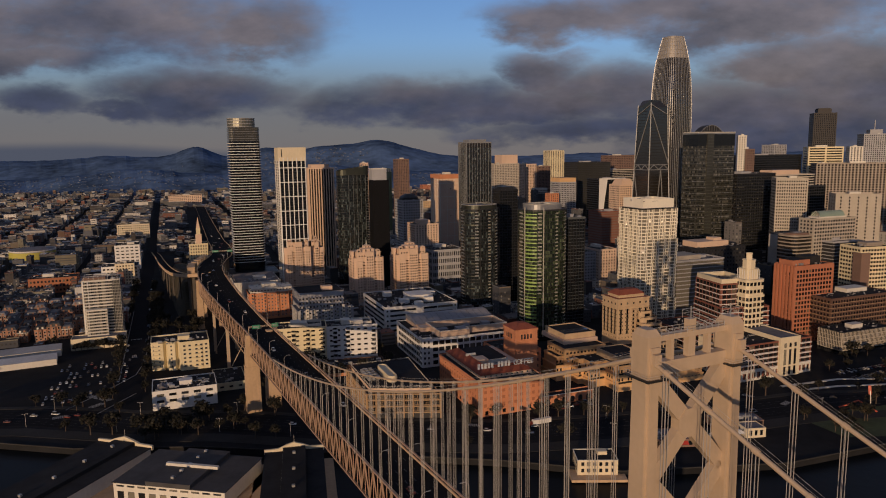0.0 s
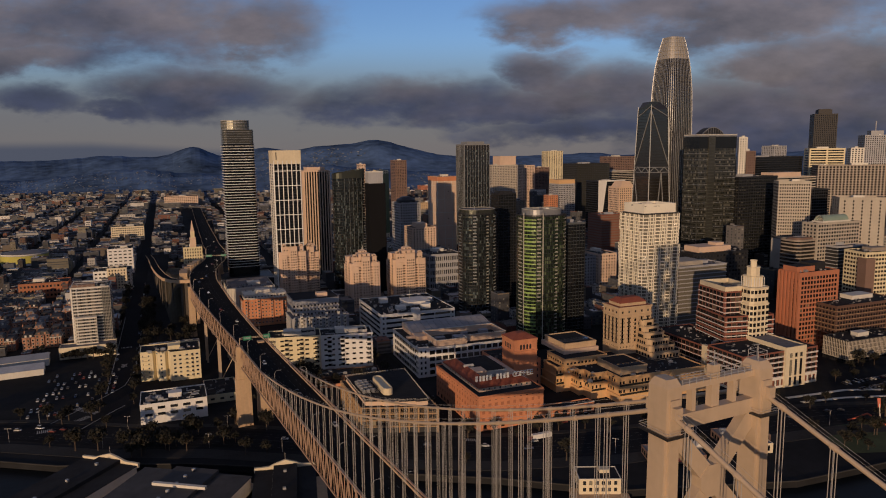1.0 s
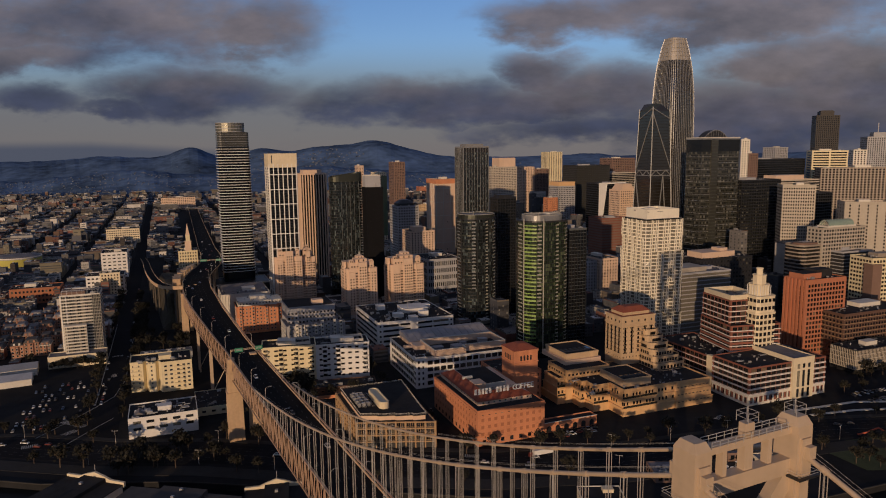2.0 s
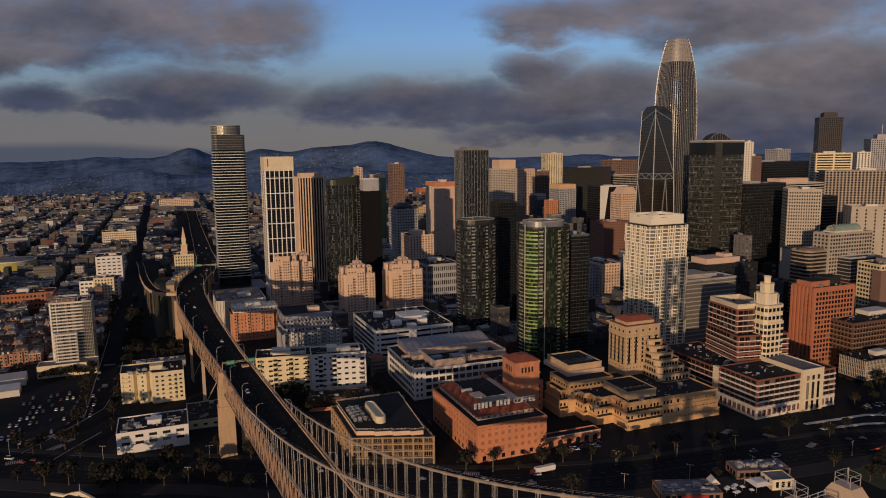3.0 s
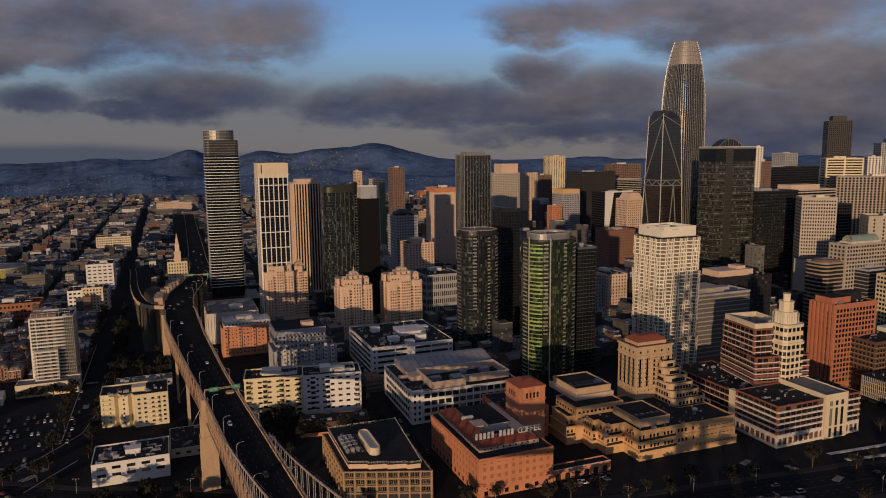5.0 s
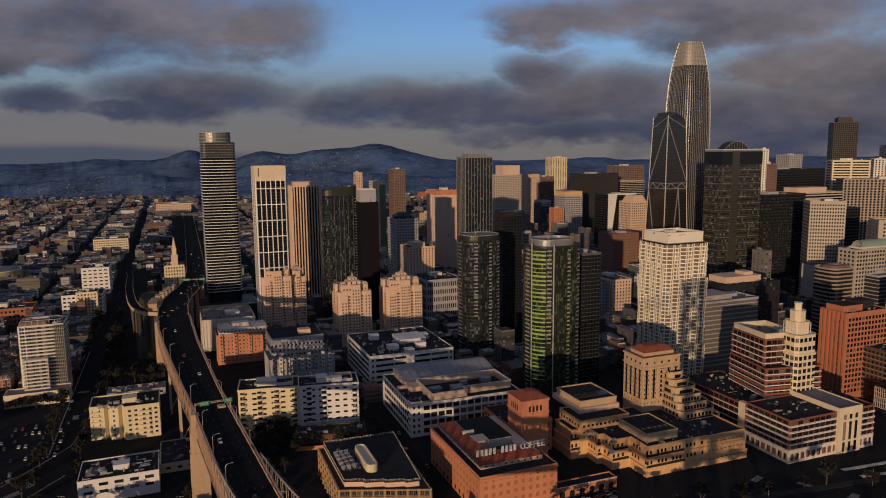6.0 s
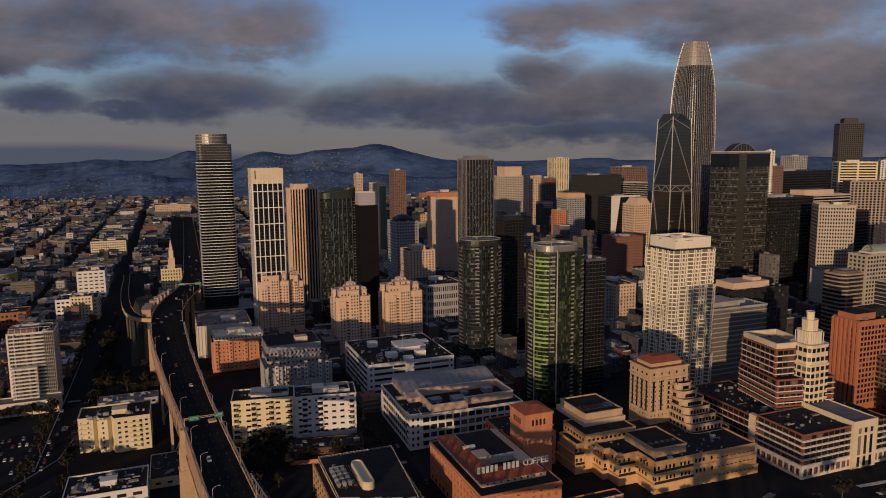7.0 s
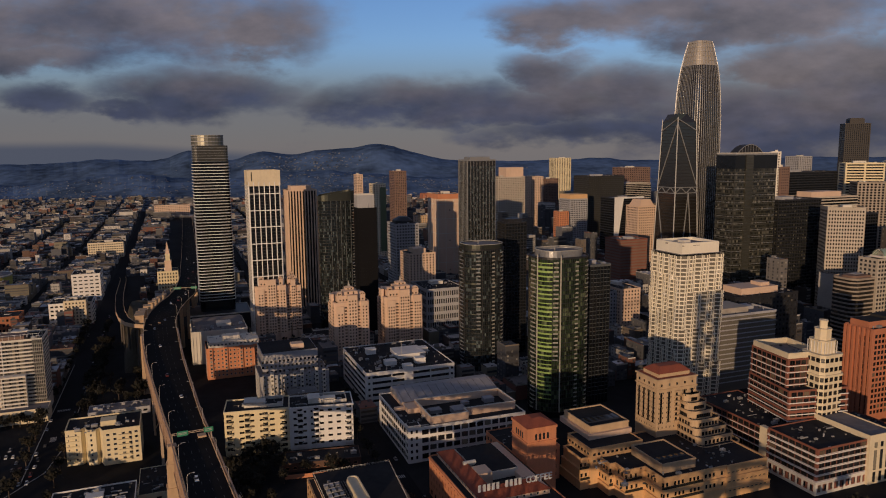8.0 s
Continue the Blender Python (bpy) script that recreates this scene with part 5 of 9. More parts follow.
def pane_skin(b, pts, z0, z1, fh, bay, glass, name="pane_grid"):
    """Single panes all round an outline, a storey high, in one part."""
    g, n = Geo(), max(1, int((z1 - z0) / fh))
    step = (z1 - z0) / n
    for i, p in enumerate(pts):
        q = pts[(i + 1) % len(pts)]
        length = math.hypot(q[0] - p[0], q[1] - p[1])
        m, nx, ny = max(1, round(length / bay)), (q[1] - p[1]) / length * 0.06, (p[0] - q[0]) / length * 0.06
        for j in range(m):
            a, c = (j + 0.07) / m, (j + 0.93) / m
            xa, ya, xc, yc = p[0] + (q[0] - p[0]) * a + nx, p[1] + (q[1] - p[1]) * a + ny, p[0] + (q[0] - p[0]) * c + nx, p[1] + (q[1] - p[1]) * c + ny
            for r in range(n):
                z = z0 + r * step
                g.face([(xa, ya, z + 0.5), (xc, yc, z + 0.5), (xc, yc, z + step - 0.12), (xa, ya, z + step - 0.12)])
    part(name, g, glass, b, kind="stuff")
    return n, step


def round_tower(name, label, x0, y0, w, d, z1, glass, seed, green=False):
    """Glass apartment tower on an oval plan with thin slabs, piers and columns of balconies."""
    b = thing(name, label, "apartment tower", (x0, y0, 0), group="buildings of the city")
    pts = rounded(w, d, min(w, d) * 0.42, 6)
    part("glazing", Geo().prism(pts, pts, GZ, z1), GLASS_DARK, b)
    n, step = pane_skin(b, pts, 8, z1, 3.2, 1.7, glass)
    edges, thin = Geo(), Geo()
    for r in range(n):
        edges.ring(grown(pts, -0.6), grown(pts, 0.14), 8 + r * step, 8.42 + r * step)
    part("floor_edges", edges, DARKFRAME, b, kind="stuff")
    centre = Vector((w / 2, d / 2))

    def out(i, by=0.0, share=0.0):
        p, q = Vector(pts[i % 28]), Vector(pts[(i + 1) % 28])
        p = p + (q - p) * share
        return p + (p - centre).normalized() * by, math.degrees(math.atan2(q.y - pts[i % 28][1], q.x - pts[i % 28][0]))

    # Bowed green bay between the piers, with bright spandrels.
    front = Geo()
    for i in range(22, 25):
        p, q = out(i, 0.5)[0], out(i + 1, 0.5)[0]
        for r in range(n):
            z = 8 + r * step
            tall = (1.15, 0.75, 1.5)[(r * 5 + r // 3) % 3]
            if r > 2 and (green or r % 4 == 0):
                front.face([(*p, z), (*q, z), (*q, z + tall), (*p, z + tall)])
    part("spandrel_grid", front, GREEN_PANEL if green else OLIVE_METAL, b, kind="stuff")
    for i, share in ((22, 0.0), (26, 0.5)):
        p, rz = out(i, 0.0, share)
        part("pier", Geo().box(-0.4, 0.4, -0.6, 0.05, 0, z1 - (5 if green else 30)), RAIL_GREY if green else DARKFRAME, b, at=(p.x, p.y, 8 if green else 34), rz=rz)
    # Columns of balconies: a slab and a rail on every storey.
    for i, share, wide, first in ((20, 0.7, 3.4, 0), (21, 0.3, 2.6, 2), (25, 0.6, 3.6, 12), (27, 0.85, 2.4, 0), (2, 0.0, 2.4, 0)):
        g = Geo()
        p, rz = out(i, 0.0, share)
        for r in range(first, n):
            z = r * step
            g.box(-wide / 2, wide / 2, -1.3, 0.2, z, z + 0.2).box(-wide / 2, wide / 2, -1.34, -1.26, z + 0.55, z + 1.1)
        part("balcony_column", g, RAIL_GREY if green or i > 25 or i < 3 else SILVER, b, at=(p.x, p.y, 8.4), rz=rz, kind="stuff")
    for i, p in enumerate(pts):
        q = pts[(i + 1) % len(pts)]
        m = max(1, round(math.hypot(q[0] - p[0], q[1] - p[1]) / 1.9))
        for k in range(m):
            x, y = p[0] + (q[0] - p[0]) * k / m, p[1] + (q[1] - p[1]) * k / m
            thin.bar((x, y, 8), (x, y, z1), 0.24)
    part("mullion_grid", thin, DARKFRAME, b, kind="stuff")
    dp = grown(pts, -4.5 if green else -1.2)
    part("crown", Geo().ring(grown(dp, -0.5), dp, z1 + 0.02, z1 + (5.2 if green else 4.4)), METAL if green else OLIVE_METAL, b, "pale drum screen" if green else "dark metal drum screen")
    part("crown_rim", Geo().ring(grown(dp, -0.7), grown(dp, 0.2), z1 + (5.2 if green else 4.4), z1 + (5.6 if green else 4.8)), RAIL_GREY, b)
    part("crown_roof", Geo().prism(grown(dp, -0.55), grown(dp, -0.55), z1 + 3.6, z1 + 3.8), ROOF_GREY, b)
    part("roof", Geo().prism(grown(pts, -0.4), grown(pts, -0.4), z1 + 0.004, z1 + 0.1), ROOF_GREY, b)
    part("parapet", Geo().ring(grown(pts, -0.5), grown(pts, 0.15), z1 - 0.3, z1 + 1.1), DARKFRAME, b)
    arm = Geo().bar((w * 0.25, d * 0.4, z1 + 6), (w * 0.75, d * 0.5, z1 + 6.6), 0.3).bar((w * 0.4, d * 0.45, z1 + 3.8), (w * 0.4, d * 0.45, z1 + 7.2), 0.5)
    part("roof_crane", arm, RAIL_GREY, b)
    return b


round_tower("glass_tower", "green glass apartment tower with rounded front", -12, 110, 43, 36, 122, GLASS_GREEN, 1, True)
round_tower("glass_tower", "dark glass apartment tower with rounded front and balconies", -26, 214, 38, 34, 116, GLASS_STEEL, 2)
bands_and_fins("glass_slab", "dark glass apartment slab beside the green tower", "apartment tower", 36, 54, 126, 146, 112, GLASS_DARK, STEEL_GREY, DARKFRAME, 3.2, 0.3, 3, seed=3)
bands_and_fins("glass_slab", "dark glass slab behind the rounded tower", "apartment tower", 38, 60, 274, 292, 131, GLASS_DARK, DARKWALL, DARKFRAME, 3.2, 0.6, 3, seed=4, cap=4)


def terrace_house():
    """Tan apartment block with a red roof whose terraces step down."""
    b, w, d = shell("terrace_block", "tan apartment block with red roof and stepped terraces", "apartment building", 16.5, 46.5, 19.1, 40, GZ, 58.5, TERRACOTTA, ROOF_TILE, parapet=0)
    strip_ = Geo().box(-0.75, 0.75, -0.12, 0.05, 30, 50).mesh("window_strip", GLASS_DARK)
    for side, n, length in (("S", 5, w), ("W", 4, d)):
        for k in range(n):
            s = 3.2 + k * (length - 6.4) / (n - 1)
            x, y = side_spot(side, w, d, s)
            part("window_strip", strip_, None, b, at=(x, y, 0), rz=SIDES[side])
            part("window", window_mesh(1.7, 2.0, TERRACOTTA, GLASS), None, b, at=(x, y, 54.5), rz=SIDES[side])
            for r in range(8):
                for off in (-1.45, 1.45):
                    xx, yy = side_spot(side, w, d, s + off)
                    part("window", window_mesh(0.9, 1.6, TERRACOTTA, GLASS), None, b, at=(xx, yy, 27 + r * 3.2), rz=SIDES[side])
    part("cornice", Geo().ring(rect(w, d), grown(rect(w, d), 0.6), 51.4, 52.2).ring(rect(w, d), grown(rect(w, d), 0.7), 57.6, 58.6), TERRACOTTA, b)
    part("hip_roof", Geo().prism(rect(w - 5, d - 5, 2.5, 2.5), rect(w - 14, d - 14, 7, 7), 61, 64.4), ROOF_TILE, b, "red hipped roof")
    part("attic", Geo().box(3, w - 3, 3, d - 3, 58.6, 61), TERRACOTTA, b)
    for i in range(7):
        z1, tw, td = 47 - i * 4.4, 13 + i * 3.0, 7 + i * 3.2
        ring = rounded(tw, td, 4.5, 6)
        o = part("terrace", Geo().prism(ring, ring, GZ, z1), TERRACOTTA, b, at=(w - 12 - i * 0.4, -5 - i * 3.1, 0))
        part("terrace_deck", Geo().prism(grown(ring, -0.35), grown(ring, -0.35), z1 + 0.004, z1 + 0.08), ROOF_DARK, o)
        part("balustrade", Geo().ring(grown(ring, -0.3), grown(ring, 0.25), z1 - 0.5, z1 + 1.0), TERRACOTTA, o)
        for k in range(5 + i // 2):
            part("window", window_mesh(1.7, 2.3, DARKFRAME, GLASS_DARK), None, o, at=(5 + k * (tw - 10) / (4 + i // 2), 0, z1 - 2.2))
        for k in range(3 + i // 2):
            part("window", window_mesh(1.7, 2.3, DARKFRAME, GLASS_DARK), None, o, at=(0, 4.6 + k * max(td - 9, 1) / (2 + i // 2), z1 - 2.2), rz=-90)
        plants = Geo()
        rng = random.Random(i)
        for _ in range(26):
            p = ring[rng.randrange(len(ring))]
            x, y, s = tw / 2 + (p[0] - tw / 2) * 0.9 + rng.uniform(-1, 1), td / 2 + (p[1] - td / 2) * 0.88, rng.uniform(0.25, 0.6)
            plants.prism([(x - s, y), (x, y - s), (x + s, y), (x, y + s)], [(x - s * 0.4, y), (x, y - s * 0.4), (x + s * 0.4, y), (x, y + s * 0.4)], z1 + 0.1, z1 + 0.5 + s * 1.6)
        part("terrace_plants", plants, LEAF, o, kind="stuff")
    for k in range(7):
        part("balcony", Geo().box(w / 2 - 1.8, w / 2 + 1.8, -1.3, 0, 30 + k * 3.2, 30.8 + k * 3.2), TERRACOTTA, b)


terrace_house()


def court_office():
    """Tan concrete-framed office beside the bridge, with a set-back top storey and crowded roof."""
    b = thing("framed_office", "tan concrete-framed office with deep windows beside the bridge", "office building", (-195.6, -8.3, 0), group="buildings of the city")
    TAKEN.append((-200, -146, -30, 52))
    foot = [(0, 0), (44.6, -17.2), (47, 52), (0.6, 56)]
    part("wall", Geo().prism(foot, foot, GZ, 20), DARKWALL, b)
    part("roof", Geo().prism(grown(foot, -0.3), grown(foot, -0.3), 20.004, 20.1), ROOF_DARK, b)
    for z in (7.2, 11.4, 15.6, 19.6):
        part("floor_beam", Geo().ring(grown(foot, -0.3), grown(foot, 0.6), z, z + 0.6), TANDARK, b)
    for i in (0, 1, 2, 3):
        p, q = foot[i], foot[(i + 1) % 4]
        n, rz = max(1, round(math.hypot(q[0] - p[0], q[1] - p[1]) / 6)), math.degrees(math.atan2(q[1] - p[1], q[0] - p[0]))
        for k in range(n + 1):
            at = (p[0] + (q[0] - p[0]) * k / n, p[1] + (q[1] - p[1]) * k / n, GZ)
            part("pillar", Geo().box(-0.4, 0.4, -0.75, 0.1, 0, 17), TANDARK, b, at=at, rz=rz)
            if k < n and i in (0, 3):
                for j in (0.3, 0.7):
                    for z in (9.8, 14.0, 18.1):
                        s = (k + j) / n
                        part("window", window_mesh(2.3, 2.9, TANDARK, GLASS, True), None, b, at=(p[0] + (q[0] - p[0]) * s, p[1] + (q[1] - p[1]) * s, z), rz=rz)
    steps = [(3.5, 2.5), (13, -1), (13.6, -2.6), (23, -5), (23.6, -6.6), (33, -9), (33.6, -10.6), (40.5, -11.5), (46, 53), (3.5, 54)]
    part("upper_wall", Geo().prism(steps, steps, 20.1, 23.0), PINK, b)
    part("upper_roof", Geo().prism(grown(steps, 0.7), grown(steps, 0.7), 23.0, 23.4), ROOF_DARK, b)
    rail = Geo()
    line = grown(steps, 0.4)
    for p, q in zip(line, line[1:] + line[:1]):
        for z in (23.9, 24.45):
            rail.bar((*p, z), (*q, z), 0.07)
        n = max(1, int(math.hypot(q[0] - p[0], q[1] - p[1]) / 1.6))
        for k in range(n):
            x, y = p[0] + (q[0] - p[0]) * k / n, p[1] + (q[1] - p[1]) * k / n
            rail.bar((x, y, 23.4), (x, y, 24.5), 0.08)
    part("railing", rail, ROPE, b)
    junk, rng = Geo(), random.Random(12)
    for _ in range(40):
        x, y, s = rng.uniform(7, 18), rng.uniform(12, 40), rng.uniform(0.3, 1.3)
        junk.box(x, x + s * 1.4, y, y + s, 23.41, 23.6 + s)
    for k in range(9):
        junk.bar((6 + k * 1.3, 12, 24.4), (6 + k * 1.3, 38, 24.4), 0.2)
    part("roof_clutter", junk, CLUTTER, b, kind="stuff")
    rail = Geo()
    edge = grown(steps, 0.4)
    for p, q in zip(edge, edge[1:] + edge[:1]):
        rail.bar((*p, 24.5), (*q, 24.5), 0.1)
        n = max(1, int(math.hypot(q[0] - p[0], q[1] - p[1]) / 2))
        for k in range(n):
            s = k / n
            rail.bar((p[0] + (q[0] - p[0]) * s, p[1] + (q[1] - p[1]) * s, 23.8), (p[0] + (q[0] - p[0]) * s, p[1] + (q[1] - p[1]) * s, 24.9), 0.1)
    part("roof_rail", rail, OFFWHITE, b)
    drum = rounded(6.5, 30, 3.2, 5)
    part("plant_house", Geo().prism(drum, drum, 23.4, 27.2), CREAM, b, at=(17, 6, 0))
    part("plant_pit", Geo().ring(grown(drum, -0.9), grown(drum, -0.2), 27.2, 27.8), CREAM, b, at=(17, 6, 0))
    for i in range(12):
        x, y = 5 + (i % 3) * 3, 14 + (i // 3) * 6
        part("air_handler", Geo().box(x, x + 1.8, y, y + 3.2, 24.2, 26).box(x + 0.2, x + 1.6, y + 0.2, y + 3, 23.8, 24.2), METAL, b)
    for i in range(5):
        part("pipe", Geo().tube([(4.5, 13 + i * 5, 26.4), (9, 13 + i * 5, 26.8), (13, 14 + i * 5, 26.4)], 0.3, 6), ROPE, b)


court_office()


def lofts():
    """White concrete lofts with a deep grid of windows, a walled roof court and a long shed roof."""
    z1 = 25.8
    b, w, d = shell("loft_building", "white concrete loft building with wide dark windows", "office building", -126, -44, 79, 149, GZ, z1, WHITE, ROOF_DARK, rz=-0.8)
    punched(b, w, d, 4.2, 25.4, 4.25, 5.2, (4.3, 3.2), fr=DARKFRAME, sides="S", far="NE", seed=2, edge=8.5)
    punched(b, w, d, 4.2, 25.4, 4.25, 4.3, (3.2, 3.0), fr=DARKFRAME, sides="W", far="", seed=3, edge=6)
    part("corner_block", Geo().box(-0.3, 8, -0.3, 6, GZ, 28.2).box(-0.5, 8.2, -0.5, 6.2, 27.6, 28.0), WHITE, b)
    part("corner_roof", Geo().box(0.2, 7.5, 0.2, 5.5, 28.21, 28.3), ROOF_DARK, b)
    for z in (7, 11.2, 15.5, 19.8, 24.2):
        for x in (2, 5.4):
            part("window", window_mesh(1.4, 2.0, DARKFRAME, GLASS_SHADE), None, b, at=(x, -0.3, z))
        for y in (1.6, 4.4):
            part("window", window_mesh(1.4, 2.0, DARKFRAME, GLASS_SHADE), None, b, at=(-0.3, y, z), rz=-90)
    court = [(16, 2.5), (42, 2.5), (42, 9), (79, 9), (79, 37), (16, 37)]
    part("court_wall", Geo().ring(grown(court, -0.5), court, z1 + 0.13, z1 + 5.4), PINK, b, "pale wall round the roof court")
    part("court_coping", Geo().ring(grown(court, -0.7), grown(court, 0.2), z1 + 5.4, z1 + 5.7), OFFWHITE, b)
    for x, y, a, c, h in ((36, 12, 9, 9, 3.4), (22, 20, 8, 6, 2.2), (60, 14, 10, 3, 2.6), (64, 26, 7, 6, 3), (48, 28, 5, 4, 1.8)):
        part("plant_house", Geo().box(x, x + a, y, y + c, z1 + 0.13, z1 + h).box(x - 0.2, x + a + 0.2, y - 0.2, y + c + 0.2, z1 + h, z1 + h + 0.25), PALE_ROOF, b)
    part("terrace_wall", Geo().box(8, 16, 26, 38, z1 + 0.13, z1 + 3.6).box(1.5, 8, 34, 37, z1 + 0.13, z1 + 2.2), PINK, b)
    part("shed_wall", Geo().box(8, 80, 40, 67, z1 + 0.13, z1 + 3.6), PINK, b)
    g = Geo().prism(rect(73.4, 28.6, 7.3, 39.2), rect(73.4, 6, 7.3, 58), z1 + 3.62, z1 + 7.6)
    part("shed_roof", g, PALE_ROOF, b, "long sloping grey metal roof")
    for k in range(13):
        x = 9.5 + k * 5.8
        part("roof_seam", Geo().bar((x, 39.4, z1 + 3.75), (x, 57.9, z1 + 7.7), 0.16), ROOF_GREY, b)
    roof_kit(b, 30, 34, z1 + 0.13, 12, 5, False)


lofts()


def grey_works():
    b, w, d = shell("white_office", "white concrete office block with ribbon windows and crowded roof", "office building", -125, -52, 184, 262, GZ, 30.5, WHITE, ROOF_DARK)
    for side, length in (("S", w), ("W", d)):
        for r in range(5):
            z = 8.6 + r * 4.7
            n = 4 if side == "S" else 6
            for i in range(n):
                x, y = side_spot(side, w, d, 4.4 + (i + 0.5) * (length - 8.8) / n)
                part("window", window_mesh((length - 8.8) / n - 0.9, 1.9, DARKFRAME, GLASS_SHADE), None, b, at=(x, y, z), rz=SIDES[side])
    roof_kit(b, w, d, 30.6, 20, 26, True, WHITE)
    for i, (x, y, s) in enumerate(((20, 14, 9), (44, 10, 8), (56, 40, 9), (14, 50, 8), (34, 34, 12))):
        part("plant_house", Geo().box(x, x + s, y, y + s * 0.8, 30.6, 34 + i % 2).box(x - 0.2, x + s + 0.2, y - 0.2, y + s * 0.8 + 0.2, 34 + i % 2, 34.3 + i % 2), WHITE, b)
    part("mast", Geo().bar((38, 30, 34), (38, 30, 47), 0.35, sides=6), ROPE, b)
    part("stair_tower", Geo().box(w * 0.42, w * 0.52, -0.5, 6, GZ, 34), WHITE, b)
    for x in (2.2, w - 2.2):
        for r in range(5):
            part("window", window_mesh(1.6, 1.8, DARKFRAME, GLASS_SHADE), None, b, at=(x, 0, 8.6 + r * 4.7))


grey_works()


def yellow_flats():
    """Long pale flats beside the bridge: one half yellow, one half white with curved balconies."""
    b, w, d = shell("apartment_block", "pale yellow apartment block with bay balconies beside the bridge", "apartment building", -233.2, -192, 134.6, 158, GZ, 32.6, YELLOW, rz=-9)
    punched(b, w, d, 5, 32, 3.85, 5.7, (3.3, 1.7), fr=YELLOW, sides="SW", far="N", seed=2, glass=GLASS_SHADE)
    roof_kit(b, w, d, 32.7, 6, 6)
    c, w2, d2 = shell("apartment_block", "white apartment block with curved balconies beside the bridge", "apartment building", -192.4, -150.5, 128.1, 152, GZ, 32.0, WHITE, rz=-9)
    punched(c, w2, d2, 5, 31.5, 3.85, 5.3, (3.1, 1.8), fr=WHITE, sides="SW", far="NE", seed=3, glass=GLASS_SHADE)
    roof_kit(c, w2, d2, 32.1, 9, 7)
    for blk, top, wide, mat_ in ((b, 32.7, w, YELLOW), (c, 32.1, w2, WHITE)):
        part("penthouse", Geo().box(wide * 0.3, wide * 0.48, 7, 17, top, top + 3.4).box(wide * 0.3 - 0.3, wide * 0.48 + 0.3, 6.7, 17.3, top + 3.4, top + 3.7), OFFWHITE, blk)
        part("roof_screen", Geo().ring(rect(wide * 0.34, 15, wide * 0.56, 6), rect(wide * 0.36, 15.8, wide * 0.55, 5.6), top, top + 2.2), OFFWHITE, blk)
        part("cornice", Geo().ring(grown(rect(wide, 23.4), -0.3), grown(rect(wide, 23.4), 0.35), top - 0.5, top + 0.9), mat_, blk)
    for blk, xs in ((b, (1.0, 12.5, 24, 36)), (c, (5, 15.5, 37))):
        for x in xs:
            pts = [(x + 2 + 2.4 * math.cos(math.pi + math.pi * k / 6), 1.5 * math.sin(math.pi + math.pi * k / 6)) for k in range(7)]
            for r in range(7):
                part("balcony", Geo().prism(pts, pts, 5.6 + r * 3.86, 6.9 + r * 3.86), YELLOW if blk is b else WHITE, blk)
            part("balcony_door", Geo().box(x + 0.4, x + 3.6, -0.06, 0.05, 5.6, 31.5), GLASS_SHADE, blk)


yellow_flats()


def waterfront_low():
    b, w, d = shell("white_office", "white two-storey office with dark cluttered roof", "office building", -326.1, -284.2, 61.4, 90, GZ, 16.4, WHITE, rz=0)
    punched(b, w, d, 7.6, 16.2, 4.1, 6.8, (4.6, 1.8), sides="S", far="NE", fr=DARKFRAME, seed=2, sill=0.5)
    punched(b, w, d, 7.6, 16.2, 4.1, 5, (2.4, 1.8), sides="W", far="", fr=DARKFRAME, seed=2)
    roof_kit(b, w, d, 16.5, 31, 22, True, WHITE)
    part("skylight", Geo().prism(rect(7, 9, 3, 6), rect(0.3, 9, 6.3, 6), 16.5, 18.6), ROOF_GREY, b)
    c = thing("apartment_block", "pale yellow apartment block with a sawtooth front and balconies", "apartment building", (-328, 150, 0), group="buildings of the city")
    front = [(0, 8), (9, 7), (11, 10), (13, 4), (18, 3), (20, 6), (22, 0), (44, 0), (44, 30), (0, 30)]
    part("wall", Geo().prism(front, front, GZ, 26), YELLOW, c)
    part("roof", Geo().prism(grown(front, -0.5), grown(front, -0.5), 26.004, 26.1), ROOF_DARK, c)
    part("parapet", Geo().ring(grown(front, -0.4), grown(front, 0.1), 26.004, 27), YELLOW, c)
    for r in range(6):
        z = 7 + r * 3.3
        for x, y in ((2.5, 7.8), (6.5, 7.3), (15.5, 3.5), (25, 0), (29, 0), (34, 0), (38, 0), (41.5, 0)):
            part("window", window_mesh(2.0, 1.6, FRAME, GLASS), None, c, at=(x, y, z))
        for y in (12, 17, 22, 27):
            part("window", window_mesh(1.8, 1.6, FRAME, GLASS), None, c, at=(0, y, z), rz=-90)
        for x, y in ((0.5, 6.6), (31, -1.2)):
            part("balcony", Geo().box(x, x + 7, y, y + 1.6, z - 1.5, z - 0.5), YELLOW, c)
    roof_kit(c, 42, 26, 26.1, 14, 8, True, YELLOW)


waterfront_low()


